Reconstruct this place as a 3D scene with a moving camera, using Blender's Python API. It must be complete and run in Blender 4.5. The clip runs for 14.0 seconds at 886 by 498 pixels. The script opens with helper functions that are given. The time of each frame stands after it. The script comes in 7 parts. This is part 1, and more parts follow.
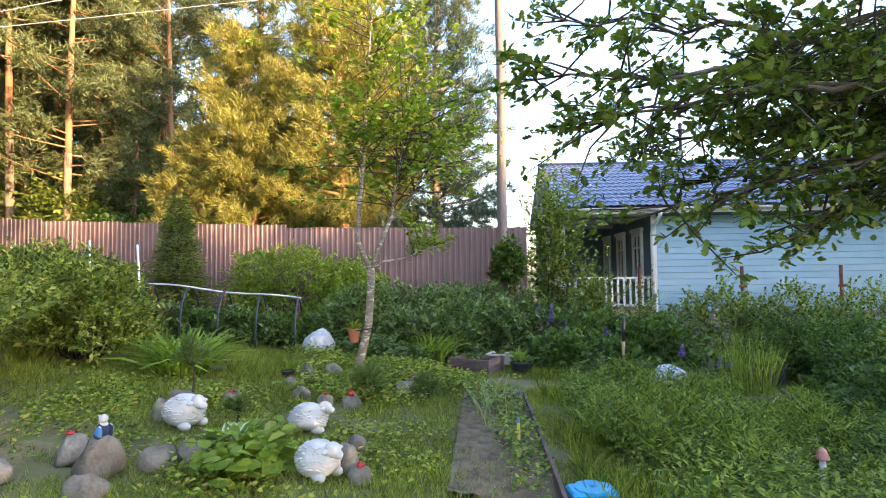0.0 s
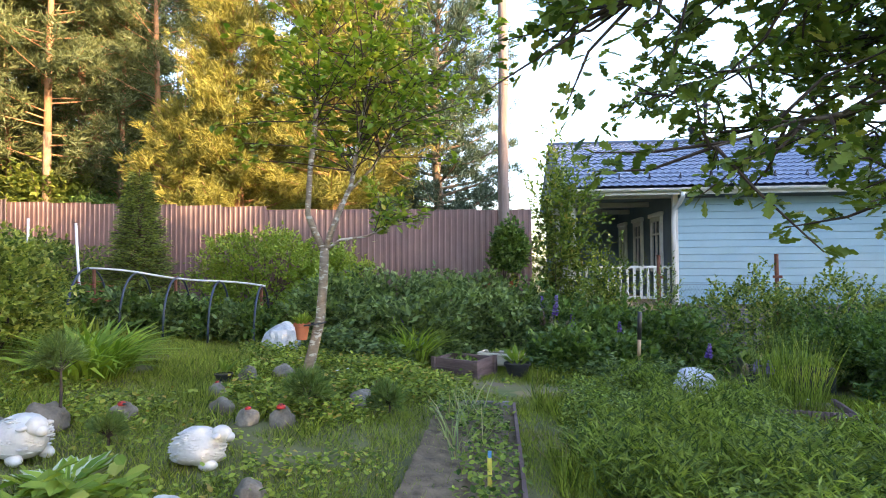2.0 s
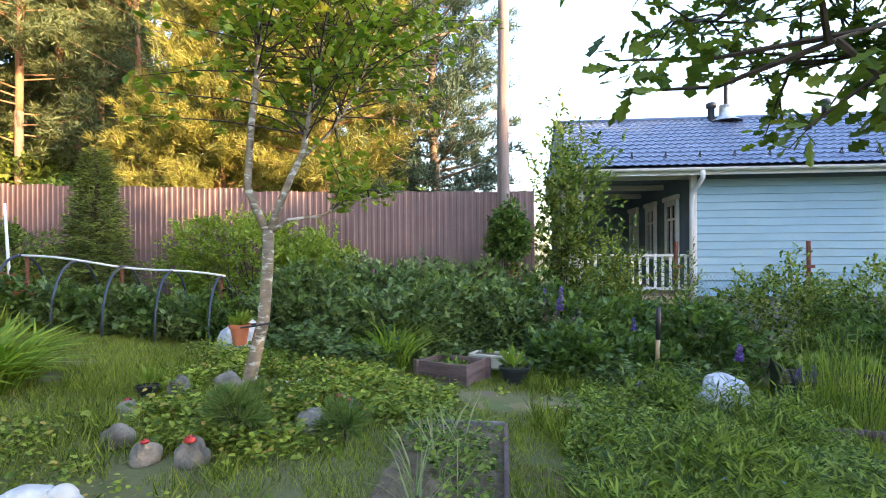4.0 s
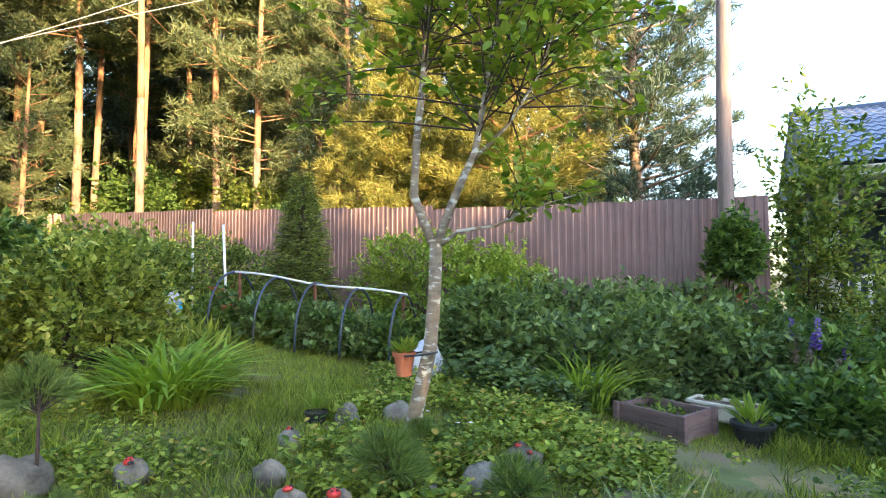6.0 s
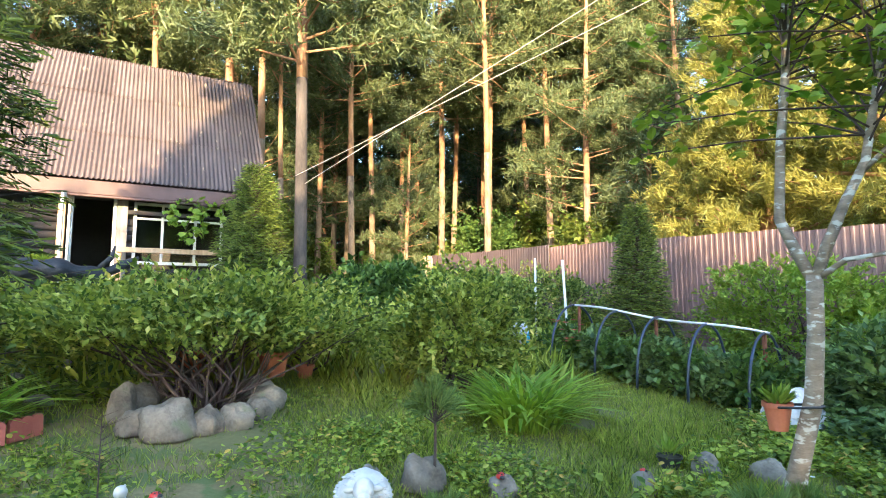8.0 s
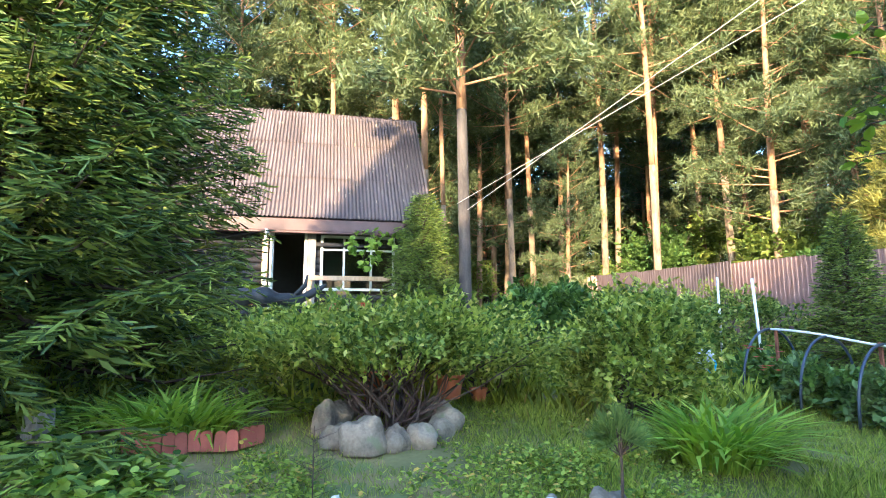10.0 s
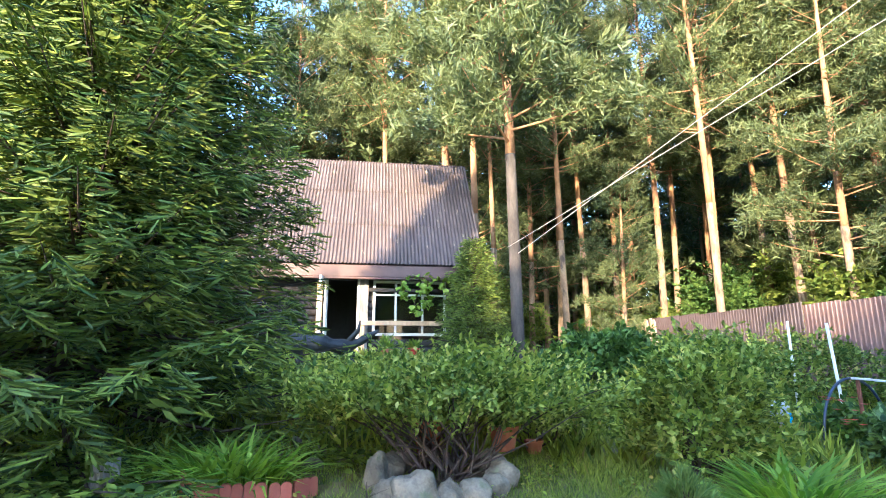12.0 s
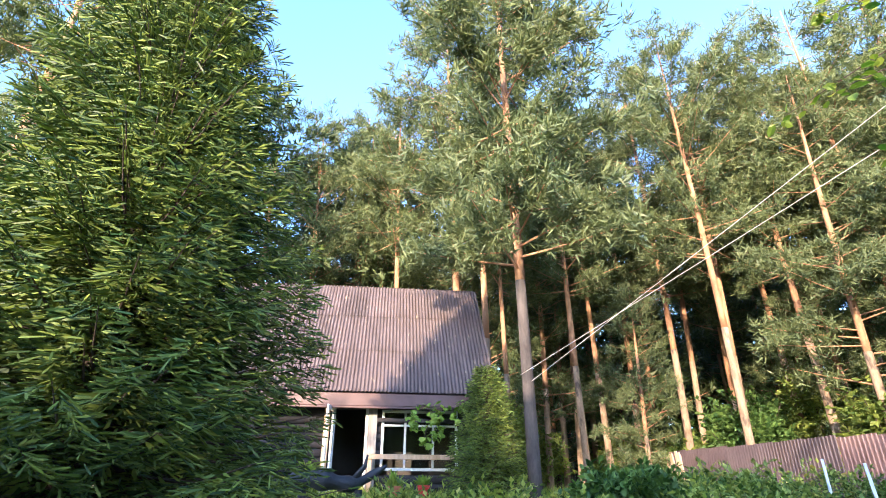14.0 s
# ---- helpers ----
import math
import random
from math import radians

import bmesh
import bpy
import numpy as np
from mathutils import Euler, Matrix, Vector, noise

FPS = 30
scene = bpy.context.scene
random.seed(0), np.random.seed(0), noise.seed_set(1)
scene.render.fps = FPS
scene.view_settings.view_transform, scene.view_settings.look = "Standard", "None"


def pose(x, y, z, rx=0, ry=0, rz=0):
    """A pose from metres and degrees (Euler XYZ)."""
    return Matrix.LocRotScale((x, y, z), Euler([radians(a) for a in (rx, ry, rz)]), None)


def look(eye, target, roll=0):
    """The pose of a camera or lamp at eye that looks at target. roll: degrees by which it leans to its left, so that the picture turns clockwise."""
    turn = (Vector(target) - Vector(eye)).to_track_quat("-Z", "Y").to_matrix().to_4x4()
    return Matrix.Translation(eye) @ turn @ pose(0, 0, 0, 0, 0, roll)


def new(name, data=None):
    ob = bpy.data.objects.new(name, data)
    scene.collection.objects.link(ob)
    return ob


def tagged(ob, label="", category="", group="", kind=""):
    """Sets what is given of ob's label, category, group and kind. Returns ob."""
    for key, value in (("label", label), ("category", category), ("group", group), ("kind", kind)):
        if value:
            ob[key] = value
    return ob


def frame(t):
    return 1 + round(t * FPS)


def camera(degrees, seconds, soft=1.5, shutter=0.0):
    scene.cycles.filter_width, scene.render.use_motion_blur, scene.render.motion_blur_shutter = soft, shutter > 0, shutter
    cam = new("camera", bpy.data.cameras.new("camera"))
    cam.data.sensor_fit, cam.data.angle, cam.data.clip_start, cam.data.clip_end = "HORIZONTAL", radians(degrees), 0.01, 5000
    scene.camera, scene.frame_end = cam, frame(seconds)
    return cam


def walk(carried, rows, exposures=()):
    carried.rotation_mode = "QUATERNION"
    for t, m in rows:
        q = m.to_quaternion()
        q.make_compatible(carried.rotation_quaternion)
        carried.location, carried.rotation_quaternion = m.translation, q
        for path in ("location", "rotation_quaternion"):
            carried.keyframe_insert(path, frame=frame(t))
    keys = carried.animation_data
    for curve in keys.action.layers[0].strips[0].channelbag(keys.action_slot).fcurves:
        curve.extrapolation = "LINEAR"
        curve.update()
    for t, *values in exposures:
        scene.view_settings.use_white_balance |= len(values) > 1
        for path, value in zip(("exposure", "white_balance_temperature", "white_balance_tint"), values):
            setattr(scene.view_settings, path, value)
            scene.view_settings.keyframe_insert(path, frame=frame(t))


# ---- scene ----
cam = camera(78.4, 14.0, 1.0)
METRES, EYE, TILT, LEAN, TURN = 4.0, 1.5, 0.0, 0.0, 4.1
ROWS = [
    (0.0, 0.0, 0.0, 0.0, 0.03, 2.23, 0.67),
    (0.5, 0.024, 0.1108, -0.0095, 0.23, 2.22, 0.58),
    (1.0, 0.0553, 0.1951, -0.0067, 0.65, 2.21, 0.44),
    (1.5, 0.0964, 0.2639, -0.0173, 1.41, 2.16, 0.51),
    (2.0, 0.1158, 0.3426, -0.0271, 1.69, 1.34, 0.36),
    (4.5, 0.1806, 0.7069, -0.0373, 2.93, 0.12, 0.21),
    (5.0, 0.1716, 0.7859, -0.0495, 5.0, 0.24, 0.08),
    (5.5, 0.1578, 0.8356, -0.0484, 11.49, 0.65, 0.08),
    (6.0, 0.1516, 0.8467, -0.036, 22.73, 2.18, 0.09),
    (6.5, 0.152, 0.8376, -0.0346, 34.36, 3.41, 0.03),
    (7.0, 0.1521, 0.8308, -0.0328, 43.75, 4.22, 0.0),
    (7.5, 0.1467, 0.8271, -0.0304, 50.85, 4.94, -0.05),
    (8.0, 0.137, 0.822, -0.0292, 56.44, 5.49, -0.06),
    (8.5, 0.1343, 0.8099, -0.0279, 61.46, 5.87, -0.04),
    (9.0, 0.1356, 0.7996, -0.0253, 66.34, 6.26, -0.02),
    (11.5, 0.1361, 0.7922, -0.0114, 77.78, 10.71, -0.05),
    (12.0, 0.1385, 0.7939, -0.0061, 78.54, 12.09, -0.06),
    (12.5, 0.1421, 0.7942, -0.0004, 78.98, 14.49, -0.11),
    (13.0, 0.1461, 0.7925, 0.0052, 79.27, 17.56, -0.18),
    (13.5, 0.1503, 0.7917, 0.0114, 79.49, 21.07, -0.24),
    (14.0, 0.1573, 0.7917, 0.0174, 79.7, 24.87, -0.29),
]
EXPOSURES = [(0.0, 2.86, 6250, 21), (5.5, 3.05, 6100, 17), (8.0, 3.12, 5450, 8), (11.5, 3.2, 4900, 8), (14.0, 2.68, 4850, 18)]
walk(cam, [(t, pose(0, 0, EYE, TILT, LEAN, TURN) @ pose(METRES * x, METRES * y, METRES * z, 90 + pitch, roll, yaw)) for t, x, y, z, yaw, pitch, roll in ROWS], EXPOSURES)

# ---- light ----
SUN_ELEVATION, SUN_AZIMUTH = 13.0, 118.0          # the sun stands low behind the start of the walk
world = bpy.data.worlds.new("evening_sky")
scene.world = world
world.use_nodes = True
sky_nodes = world.node_tree
sky_nodes.nodes.clear()
sky = sky_nodes.nodes.new("ShaderNodeTexSky")
sky.sky_type, sky.sun_disc = "NISHITA", False
sky.sun_elevation, sky.sun_rotation = radians(SUN_ELEVATION), radians(SUN_AZIMUTH)
sky.air_density, sky.dust_density, sky.ozone_density = 1.0, 1.2, 1.0
backing = sky_nodes.nodes.new("ShaderNodeBackground")
backing.inputs["Strength"].default_value = 0.15
sky_out = sky_nodes.nodes.new("ShaderNodeOutputWorld")
sky_nodes.links.new(sky.outputs[0], backing.inputs[0])
sky_nodes.links.new(backing.outputs[0], sky_out.inputs[0])
sun = new("sun", bpy.data.lights.new("sun", "SUN"))
sun.data.energy, sun.data.angle, sun.data.color = 2.9, radians(0.6), (1.0, 0.66, 0.32)
SUN_FROM = Vector((math.sin(radians(SUN_AZIMUTH)), math.cos(radians(SUN_AZIMUTH)), math.tan(radians(SUN_ELEVATION))))
sun.matrix_world = look(SUN_FROM * 60, (0, 0, 0))

rng = np.random.default_rng(7)


# ---- materials ----
def node_material(name):
    m = bpy.data.materials.new(name)
    m.use_nodes = True
    m.node_tree.nodes.clear()
    return m, m.node_tree.nodes.new, m.node_tree.links.new


def surface(name, dark, light, scale=4.0, rough=0.8, metal=0.0, bump=0.3, fine=60.0, stretch=(1, 1, 1), stain=None, stain_scale=1.5, stain_edge=0.56, vary=0.0):
    """Two-scale noise between two colours, fine grain in the relief, and stains with edges of their own."""
    m, node, link = node_material(name)
    out, bsdf = node("ShaderNodeOutputMaterial"), node("ShaderNodeBsdfPrincipled")
    coord, mapping = node("ShaderNodeTexCoord"), node("ShaderNodeMapping")
    mapping.inputs["Scale"].default_value = stretch
    link(coord.outputs["Object"], mapping.inputs["Vector"])
    big, small = node("ShaderNodeTexNoise"), node("ShaderNodeTexNoise")
    big.inputs["Scale"].default_value, big.inputs["Detail"].default_value = scale, 6
    small.inputs["Scale"].default_value, small.inputs["Detail"].default_value = fine, 4
    link(mapping.outputs[0], big.inputs["Vector"])
    link(mapping.outputs[0], small.inputs["Vector"])
    both = node("ShaderNodeMath")
    both.operation = "MULTIPLY_ADD"
    both.inputs[1].default_value = 0.35
    link(small.outputs[0], both.inputs[0])
    link(big.outputs[0], both.inputs[2])
    ramp = node("ShaderNodeValToRGB")
    ramp.color_ramp.elements[0].position, ramp.color_ramp.elements[1].position = 0.45, 0.9
    ramp.color_ramp.elements[0].color, ramp.color_ramp.elements[1].color = (*dark, 1), (*light, 1)
    link(both.outputs[0], ramp.inputs[0])
    colour = ramp.outputs[0]
    if stain:
        spots, mask, mix = node("ShaderNodeTexNoise"), node("ShaderNodeValToRGB"), node("ShaderNodeMix")
        spots.inputs["Scale"].default_value, spots.inputs["Detail"].default_value = stain_scale, 8
        link(mapping.outputs[0], spots.inputs["Vector"])
        mask.color_ramp.elements[0].position, mask.color_ramp.elements[1].position = stain_edge, stain_edge + 0.06
        link(spots.outputs[0], mask.inputs[0])
        mix.data_type = "RGBA"
        link(mask.outputs[0], mix.inputs[0])
        link(colour, mix.inputs[6])
        mix.inputs[7].default_value = (*stain, 1)
        colour = mix.outputs[2]
    if vary:
        place, shift = node("ShaderNodeObjectInfo"), node("ShaderNodeMath")
        shift.operation = "MULTIPLY"
        shift.inputs[1].default_value = 43.0
        link(place.outputs["Random"], shift.inputs[0])
        link(shift.outputs[0], mapping.inputs["Location"])
        info, hsv, span = node("ShaderNodeObjectInfo"), node("ShaderNodeHueSaturation"), node("ShaderNodeMapRange")
        span.inputs["To Min"].default_value, span.inputs["To Max"].default_value = 1 - vary, 1 + vary
        link(info.outputs["Random"], span.inputs[0])
        link(span.outputs[0], hsv.inputs["Value"])
        link(colour, hsv.inputs["Color"])
        colour = hsv.outputs[0]
    link(colour, bsdf.inputs["Base Color"])
    bsdf.inputs["Roughness"].default_value, bsdf.inputs["Metallic"].default_value = rough, metal
    if bump:
        relief = node("ShaderNodeBump")
        relief.inputs["Strength"].default_value, relief.inputs["Distance"].default_value = bump, 0.02
        link(both.outputs[0], relief.inputs["Height"])
        link(relief.outputs[0], bsdf.inputs["Normal"])
    link(bsdf.outputs[0], out.inputs[0])
    return m


def leaf_material(name, dark, light, through_colour=None, rough=0.5, through_share=0.35, odd=None):
    """Leaves: each one takes its own shade; light comes through them from behind."""
    m, node, link = node_material(name)
    out, bsdf = node("ShaderNodeOutputMaterial"), node("ShaderNodeBsdfPrincipled")
    geometry, ramp = node("ShaderNodeNewGeometry"), node("ShaderNodeValToRGB")
    e = ramp.color_ramp.elements
    e[0].color, e[1].color = (*dark, 1), (*light, 1)
    if odd:
        e[1].position = 0.93
        e.new(0.96).color = (*odd, 1)
    link(geometry.outputs["Random Per Island"], ramp.inputs[0])
    coord, spots, mix = node("ShaderNodeTexCoord"), node("ShaderNodeTexNoise"), node("ShaderNodeMix")
    spots.inputs["Scale"].default_value = 1.7
    link(coord.outputs["Object"], spots.inputs["Vector"])
    mix.data_type, mix.blend_type = "RGBA", "MULTIPLY"
    mix.inputs[0].default_value = 0.55
    link(ramp.outputs[0], mix.inputs[6])
    tone = node("ShaderNodeValToRGB")
    tone.color_ramp.elements[0].position, tone.color_ramp.elements[1].position = 0.35, 0.65
    tone.color_ramp.elements[0].color, tone.color_ramp.elements[1].color = (0.7, 0.72, 0.7, 1), (1.3, 1.25, 1.1, 1)
    link(spots.outputs[0], tone.inputs[0])
    link(tone.outputs[0], mix.inputs[7])
    link(mix.outputs[2], bsdf.inputs["Base Color"])
    bsdf.inputs["Roughness"].default_value = rough
    bsdf.inputs["Specular IOR Level"].default_value = 0.3
    translucent, blend = node("ShaderNodeBsdfTranslucent"), node("ShaderNodeMixShader")
    bright = node("ShaderNodeMix")
    bright.data_type, bright.blend_type = "RGBA", "MULTIPLY"
    bright.inputs[0].default_value = 1.0
    bright.inputs[7].default_value = (*(through_colour or (1.3, 1.35, 0.5)), 1)
    link(mix.outputs[2], bright.inputs[6])
    link(bright.outputs[2], translucent.inputs[0])
    blend.inputs[0].default_value = through_share
    link(bsdf.outputs[0], blend.inputs[1])
    link(translucent.outputs[0], blend.inputs[2])
    link(blend.outputs[0], out.inputs[0])
    return m


def plain(name, colour, rough=0.5, metal=0.0):
    return surface(name, tuple(c * 0.85 for c in colour), tuple(min(1, c * 1.1) for c in colour), 9.0, rough, metal, 0.08, 120.0)


def glass_material(name):
    m, node, link = node_material(name)
    out, bsdf = node("ShaderNodeOutputMaterial"), node("ShaderNodeBsdfPrincipled")
    bsdf.inputs["Base Color"].default_value = (0.9, 0.95, 0.95, 1)
    bsdf.inputs["Roughness"].default_value, bsdf.inputs["Transmission Weight"].default_value = 0.02, 1.0
    bsdf.inputs["IOR"].default_value = 1.45
    link(bsdf.outputs[0], out.inputs[0])
    return m


GRASS = leaf_material("grass_blades", (0.055, 0.1, 0.012), (0.43, 0.5, 0.085), odd=(0.34, 0.29, 0.12))
WEED = leaf_material("ground_cover_leaves", (0.03, 0.075, 0.012), (0.34, 0.44, 0.085))
STRAWBERRY = leaf_material("strawberry_leaves", (0.06, 0.115, 0.015), (0.4, 0.48, 0.08), odd=(0.5, 0.36, 0.1))
LIGHT_LEAF = leaf_material("fresh_green_leaves", (0.14, 0.23, 0.03), (0.28, 0.38, 0.06), odd=(0.36, 0.4, 0.09))
SHRUB_LEAF = leaf_material("shrub_leaves", (0.04, 0.09, 0.018), (0.29, 0.37, 0.09), odd=(0.4, 0.36, 0.12), rough=0.65)
RING_LEAF = leaf_material("spreading_shrub_leaves", (0.05, 0.1, 0.015), (0.4, 0.46, 0.1), odd=(0.5, 0.48, 0.15), rough=0.6)
DARK_LEAF = leaf_material("dark_shrub_leaves", (0.03, 0.075, 0.02), (0.17, 0.27, 0.065))
BLUE_LEAF = leaf_material("blue_green_leaves", (0.045, 0.09, 0.035), (0.24, 0.34, 0.13))
OAK_LEAF = leaf_material("oak_leaves", (0.05, 0.1, 0.022), (0.21, 0.28, 0.055), odd=(0.28, 0.29, 0.06))
TREE_LEAF = leaf_material("young_tree_leaves", (0.09, 0.18, 0.02), (0.36, 0.44, 0.06), odd=(0.38, 0.36, 0.07))
LEEK_LEAF = leaf_material("leek_leaves", (0.17, 0.24, 0.1), (0.38, 0.43, 0.2), odd=(0.48, 0.42, 0.24))
STRAP_LEAF = leaf_material("strap_leaves", (0.1, 0.2, 0.02), (0.38, 0.52, 0.08))
PINE_NEEDLE = leaf_material("pine_needles", (0.065, 0.095, 0.04), (0.155, 0.185, 0.08), through_share=0.25)
# Darker needle copy for far crowns: the wood's shade put into the colour.
FAR_NEEDLE = leaf_material("shaded_forest_needles", (0.045, 0.075, 0.03), (0.12, 0.15, 0.06), through_share=0.2)
# Yellow-green needles, with the evening sun's gold put into the colour.
SUNLIT_NEEDLE = leaf_material("sunlit_yellow_green_needles", (0.14, 0.15, 0.035), (0.31, 0.3, 0.065), through_share=0.25)
# Bluish copy for the pine in shade, its shade put into the colour.
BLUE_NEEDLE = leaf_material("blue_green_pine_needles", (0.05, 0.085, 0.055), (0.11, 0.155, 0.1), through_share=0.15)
SEEDLING_NEEDLE = leaf_material("fresh_pine_needles", (0.1, 0.17, 0.05), (0.22, 0.3, 0.09))
SPRUCE_NEEDLE = leaf_material("spruce_needles", (0.02, 0.05, 0.014), (0.23, 0.3, 0.05), through_share=0.15)
FOREST_LEAF = leaf_material("forest_leaves", (0.09, 0.14, 0.03), (0.22, 0.27, 0.05))
BARK_PINE = surface("orange_pine_bark", (0.2, 0.1, 0.05), (0.46, 0.26, 0.13), 3.0, 0.9, 0, 0.8, 25.0, (1, 1, 0.35))
BARK_MID = surface("pale_pine_bark", (0.15, 0.105, 0.07), (0.38, 0.27, 0.17), 3.5, 0.92, 0, 0.9, 28.0, (1, 1, 0.35), stain=(0.1, 0.075, 0.055), stain_scale=2.2, stain_edge=0.55)
# Grey lower bark, darkened further: the trunk's shade put into the colour.
BARK_LOW = surface("shaded_grey_pine_bark", (0.035, 0.03, 0.028), (0.095, 0.08, 0.07), 4.0, 0.95, 0, 1.0, 30.0, (1, 1, 0.3))
BARK_TREE = surface("lichened_bark", (0.16, 0.125, 0.09), (0.36, 0.29, 0.21), 8.0, 0.9, 0, 0.5, 60.0, (1, 1, 2.5), stain=(0.56, 0.54, 0.47), stain_scale=11.0, stain_edge=0.54)
TWIG = surface("dark_twigs", (0.035, 0.024, 0.02), (0.1, 0.07, 0.055), 12.0, 0.9, 0, 0.4)
BARK_OAK = surface("oak_bark", (0.08, 0.065, 0.05), (0.22, 0.17, 0.12), 7.0, 0.95, 0, 0.8)
SOIL = surface("garden_ground", (0.09, 0.1, 0.035), (0.2, 0.19, 0.075), 1.1, 0.95, 0, 0.9, 25.0, stain=(0.19, 0.14, 0.085), stain_scale=0.9, stain_edge=0.6)
EARTH = surface("dark_bed_soil", (0.09, 0.065, 0.04), (0.25, 0.19, 0.12), 9.0, 0.95, 0, 0.9)
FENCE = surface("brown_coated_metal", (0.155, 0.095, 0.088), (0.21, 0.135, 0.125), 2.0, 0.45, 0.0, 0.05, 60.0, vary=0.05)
# Fence brown darkened: shade on the far runs is put into the colour.
FENCE_SHADED = surface("shaded_brown_coated_metal", (0.07, 0.05, 0.054), (0.105, 0.078, 0.082), 2.0, 0.45, 0.0, 0.05, 60.0, vary=0.05)
POLE_WOOD = surface("weathered_pole_wood", (0.15, 0.115, 0.1), (0.31, 0.25, 0.22), 5.0, 0.9, 0, 0.5, 70.0, (2.5, 2.5, 0.25))
WIRE = plain("grey_wire", (0.4, 0.38, 0.36), 0.6)
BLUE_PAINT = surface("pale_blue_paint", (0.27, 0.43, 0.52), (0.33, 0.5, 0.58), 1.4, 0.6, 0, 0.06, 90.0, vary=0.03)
# Darker wall blue: shade inside the veranda and roof put into the colour.
SHADED_BLUE = surface("shaded_blue_boards", (0.1, 0.15, 0.2), (0.14, 0.2, 0.26), 2.0, 0.7, 0, 0.1)
WHITE_PAINT = surface("white_paint", (0.68, 0.67, 0.63), (0.82, 0.81, 0.78), 3.0, 0.55, 0, 0.06, 90.0)
BLUE_ROOF = surface("blue_roof_metal", (0.12, 0.155, 0.24), (0.16, 0.205, 0.3), 2.0, 0.3, 0.0, 0.05, 60.0, vary=0.04)
DARK_METAL = plain("dark_metal", (0.06, 0.06, 0.065), 0.45, 0.5)
ZINC = surface("zinc_sheet", (0.5, 0.52, 0.55), (0.68, 0.7, 0.73), 4.0, 0.4, 0.7, 0.05)
RUST = surface("rusty_steel", (0.13, 0.05, 0.03), (0.26, 0.1, 0.06), 14.0, 0.9, 0, 0.4)
ROOF_SHEET = surface("faded_brown_roof_sheet", (0.082, 0.062, 0.06), (0.135, 0.103, 0.1), 2.2, 0.8, 0, 0.2, 40.0, (1, 0.3, 1), stain=(0.33, 0.26, 0.19), stain_scale=7.0, stain_edge=0.66, vary=0.1)
FASCIA = surface("brown_fascia_metal", (0.07, 0.036, 0.032), (0.11, 0.06, 0.052), 3.0, 0.5, 0, 0.06)
LOG = surface("dark_log_wood", (0.018, 0.018, 0.02), (0.055, 0.05, 0.052), 3.0, 0.85, 0, 0.6, 50.0, (3, 0.3, 3))
GREY_WOOD = surface("grey_weathered_board", (0.16, 0.145, 0.13), (0.33, 0.3, 0.27), 4.0, 0.9, 0, 0.4, 60.0, (3, 3, 0.3))
PALE_WOOD = surface("pale_bare_wood", (0.42, 0.28, 0.17), (0.62, 0.45, 0.29), 4.0, 0.8, 0, 0.3, 60.0, (3, 3, 0.4))
BOX_WOOD = surface("stained_planter_wood", (0.09, 0.055, 0.05), (0.22, 0.15, 0.14), 5.0, 0.85, 0, 0.5, 60.0, (0.5, 0.5, 3))
CHARRED = surface("charred_driftwood", (0.008, 0.008, 0.009), (0.045, 0.045, 0.05), 6.0, 0.6, 0, 0.9, 40.0, (1, 0.3, 1))
STONE = surface("field_stone", (0.1, 0.085, 0.065), (0.31, 0.27, 0.21), 6.0, 0.9, 0, 0.9, 45.0, stain=(0.16, 0.17, 0.1), stain_scale=4.0, stain_edge=0.6, vary=0.25)
WHITE_STONE = surface("whitewashed_plaster", (0.5, 0.49, 0.46), (0.72, 0.71, 0.68), 9.0, 0.75, 0, 0.5, 30.0)
RED_PAINT = plain("red_paint", (0.55, 0.04, 0.03), 0.35)
BLACK_PAINT = plain("black_paint", (0.02, 0.02, 0.022), 0.4)
BLUE_GLAZE = plain("blue_paint", (0.1, 0.28, 0.6), 0.4)
TERRACOTTA = surface("terracotta_plastic", (0.4, 0.12, 0.06), (0.52, 0.18, 0.09), 5.0, 0.6, 0, 0.1)
RED_EDGE = surface("red_plastic_edging", (0.34, 0.09, 0.07), (0.45, 0.14, 0.1), 5.0, 0.6, 0, 0.1, vary=0.08)
BLACK_PLASTIC = plain("black_plastic", (0.025, 0.026, 0.03), 0.45)
HOSE = plain("blue_black_pipe", (0.03, 0.045, 0.08), 0.4)
WHITE_PLASTIC = surface("white_plastic", (0.7, 0.7, 0.7), (0.85, 0.85, 0.85), 6.0, 0.4, 0, 0.1)
CREAM_PLASTIC = plain("cream_plastic", (0.66, 0.6, 0.48), 0.5)
FILM = surface("crumpled_plastic_film", (0.36, 0.39, 0.44), (0.62, 0.64, 0.68), 9.0, 0.3, 0, 0.8, 20.0)
LUPIN = leaf_material("violet_lupin_petals", (0.16, 0.1, 0.42), (0.34, 0.24, 0.7), (1.1, 1.0, 1.2))
LUPIN_SEED = leaf_material("faded_lupin_pods", (0.3, 0.24, 0.2), (0.46, 0.38, 0.33), (1.0, 1.0, 0.8))
BRIGHT_BLUE = plain("bright_blue_plastic", (0.03, 0.4, 0.7), 0.4)
YELLOW = plain("yellow_plastic", (0.75, 0.68, 0.12), 0.4)
GLASS = glass_material("window_glass")
# Near-black surfaces: the room's lack of light put into the colour.
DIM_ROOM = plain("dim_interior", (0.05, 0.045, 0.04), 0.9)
CURTAIN = plain("white_petals", (0.8, 0.8, 0.78), 0.8)
PALE_MARGIN = plain("pale_leaf_margin", (0.5, 0.56, 0.36), 0.6)
FADED_RED = surface("faded_red_paint", (0.4, 0.1, 0.08), (0.62, 0.36, 0.32), 14.0, 0.6)
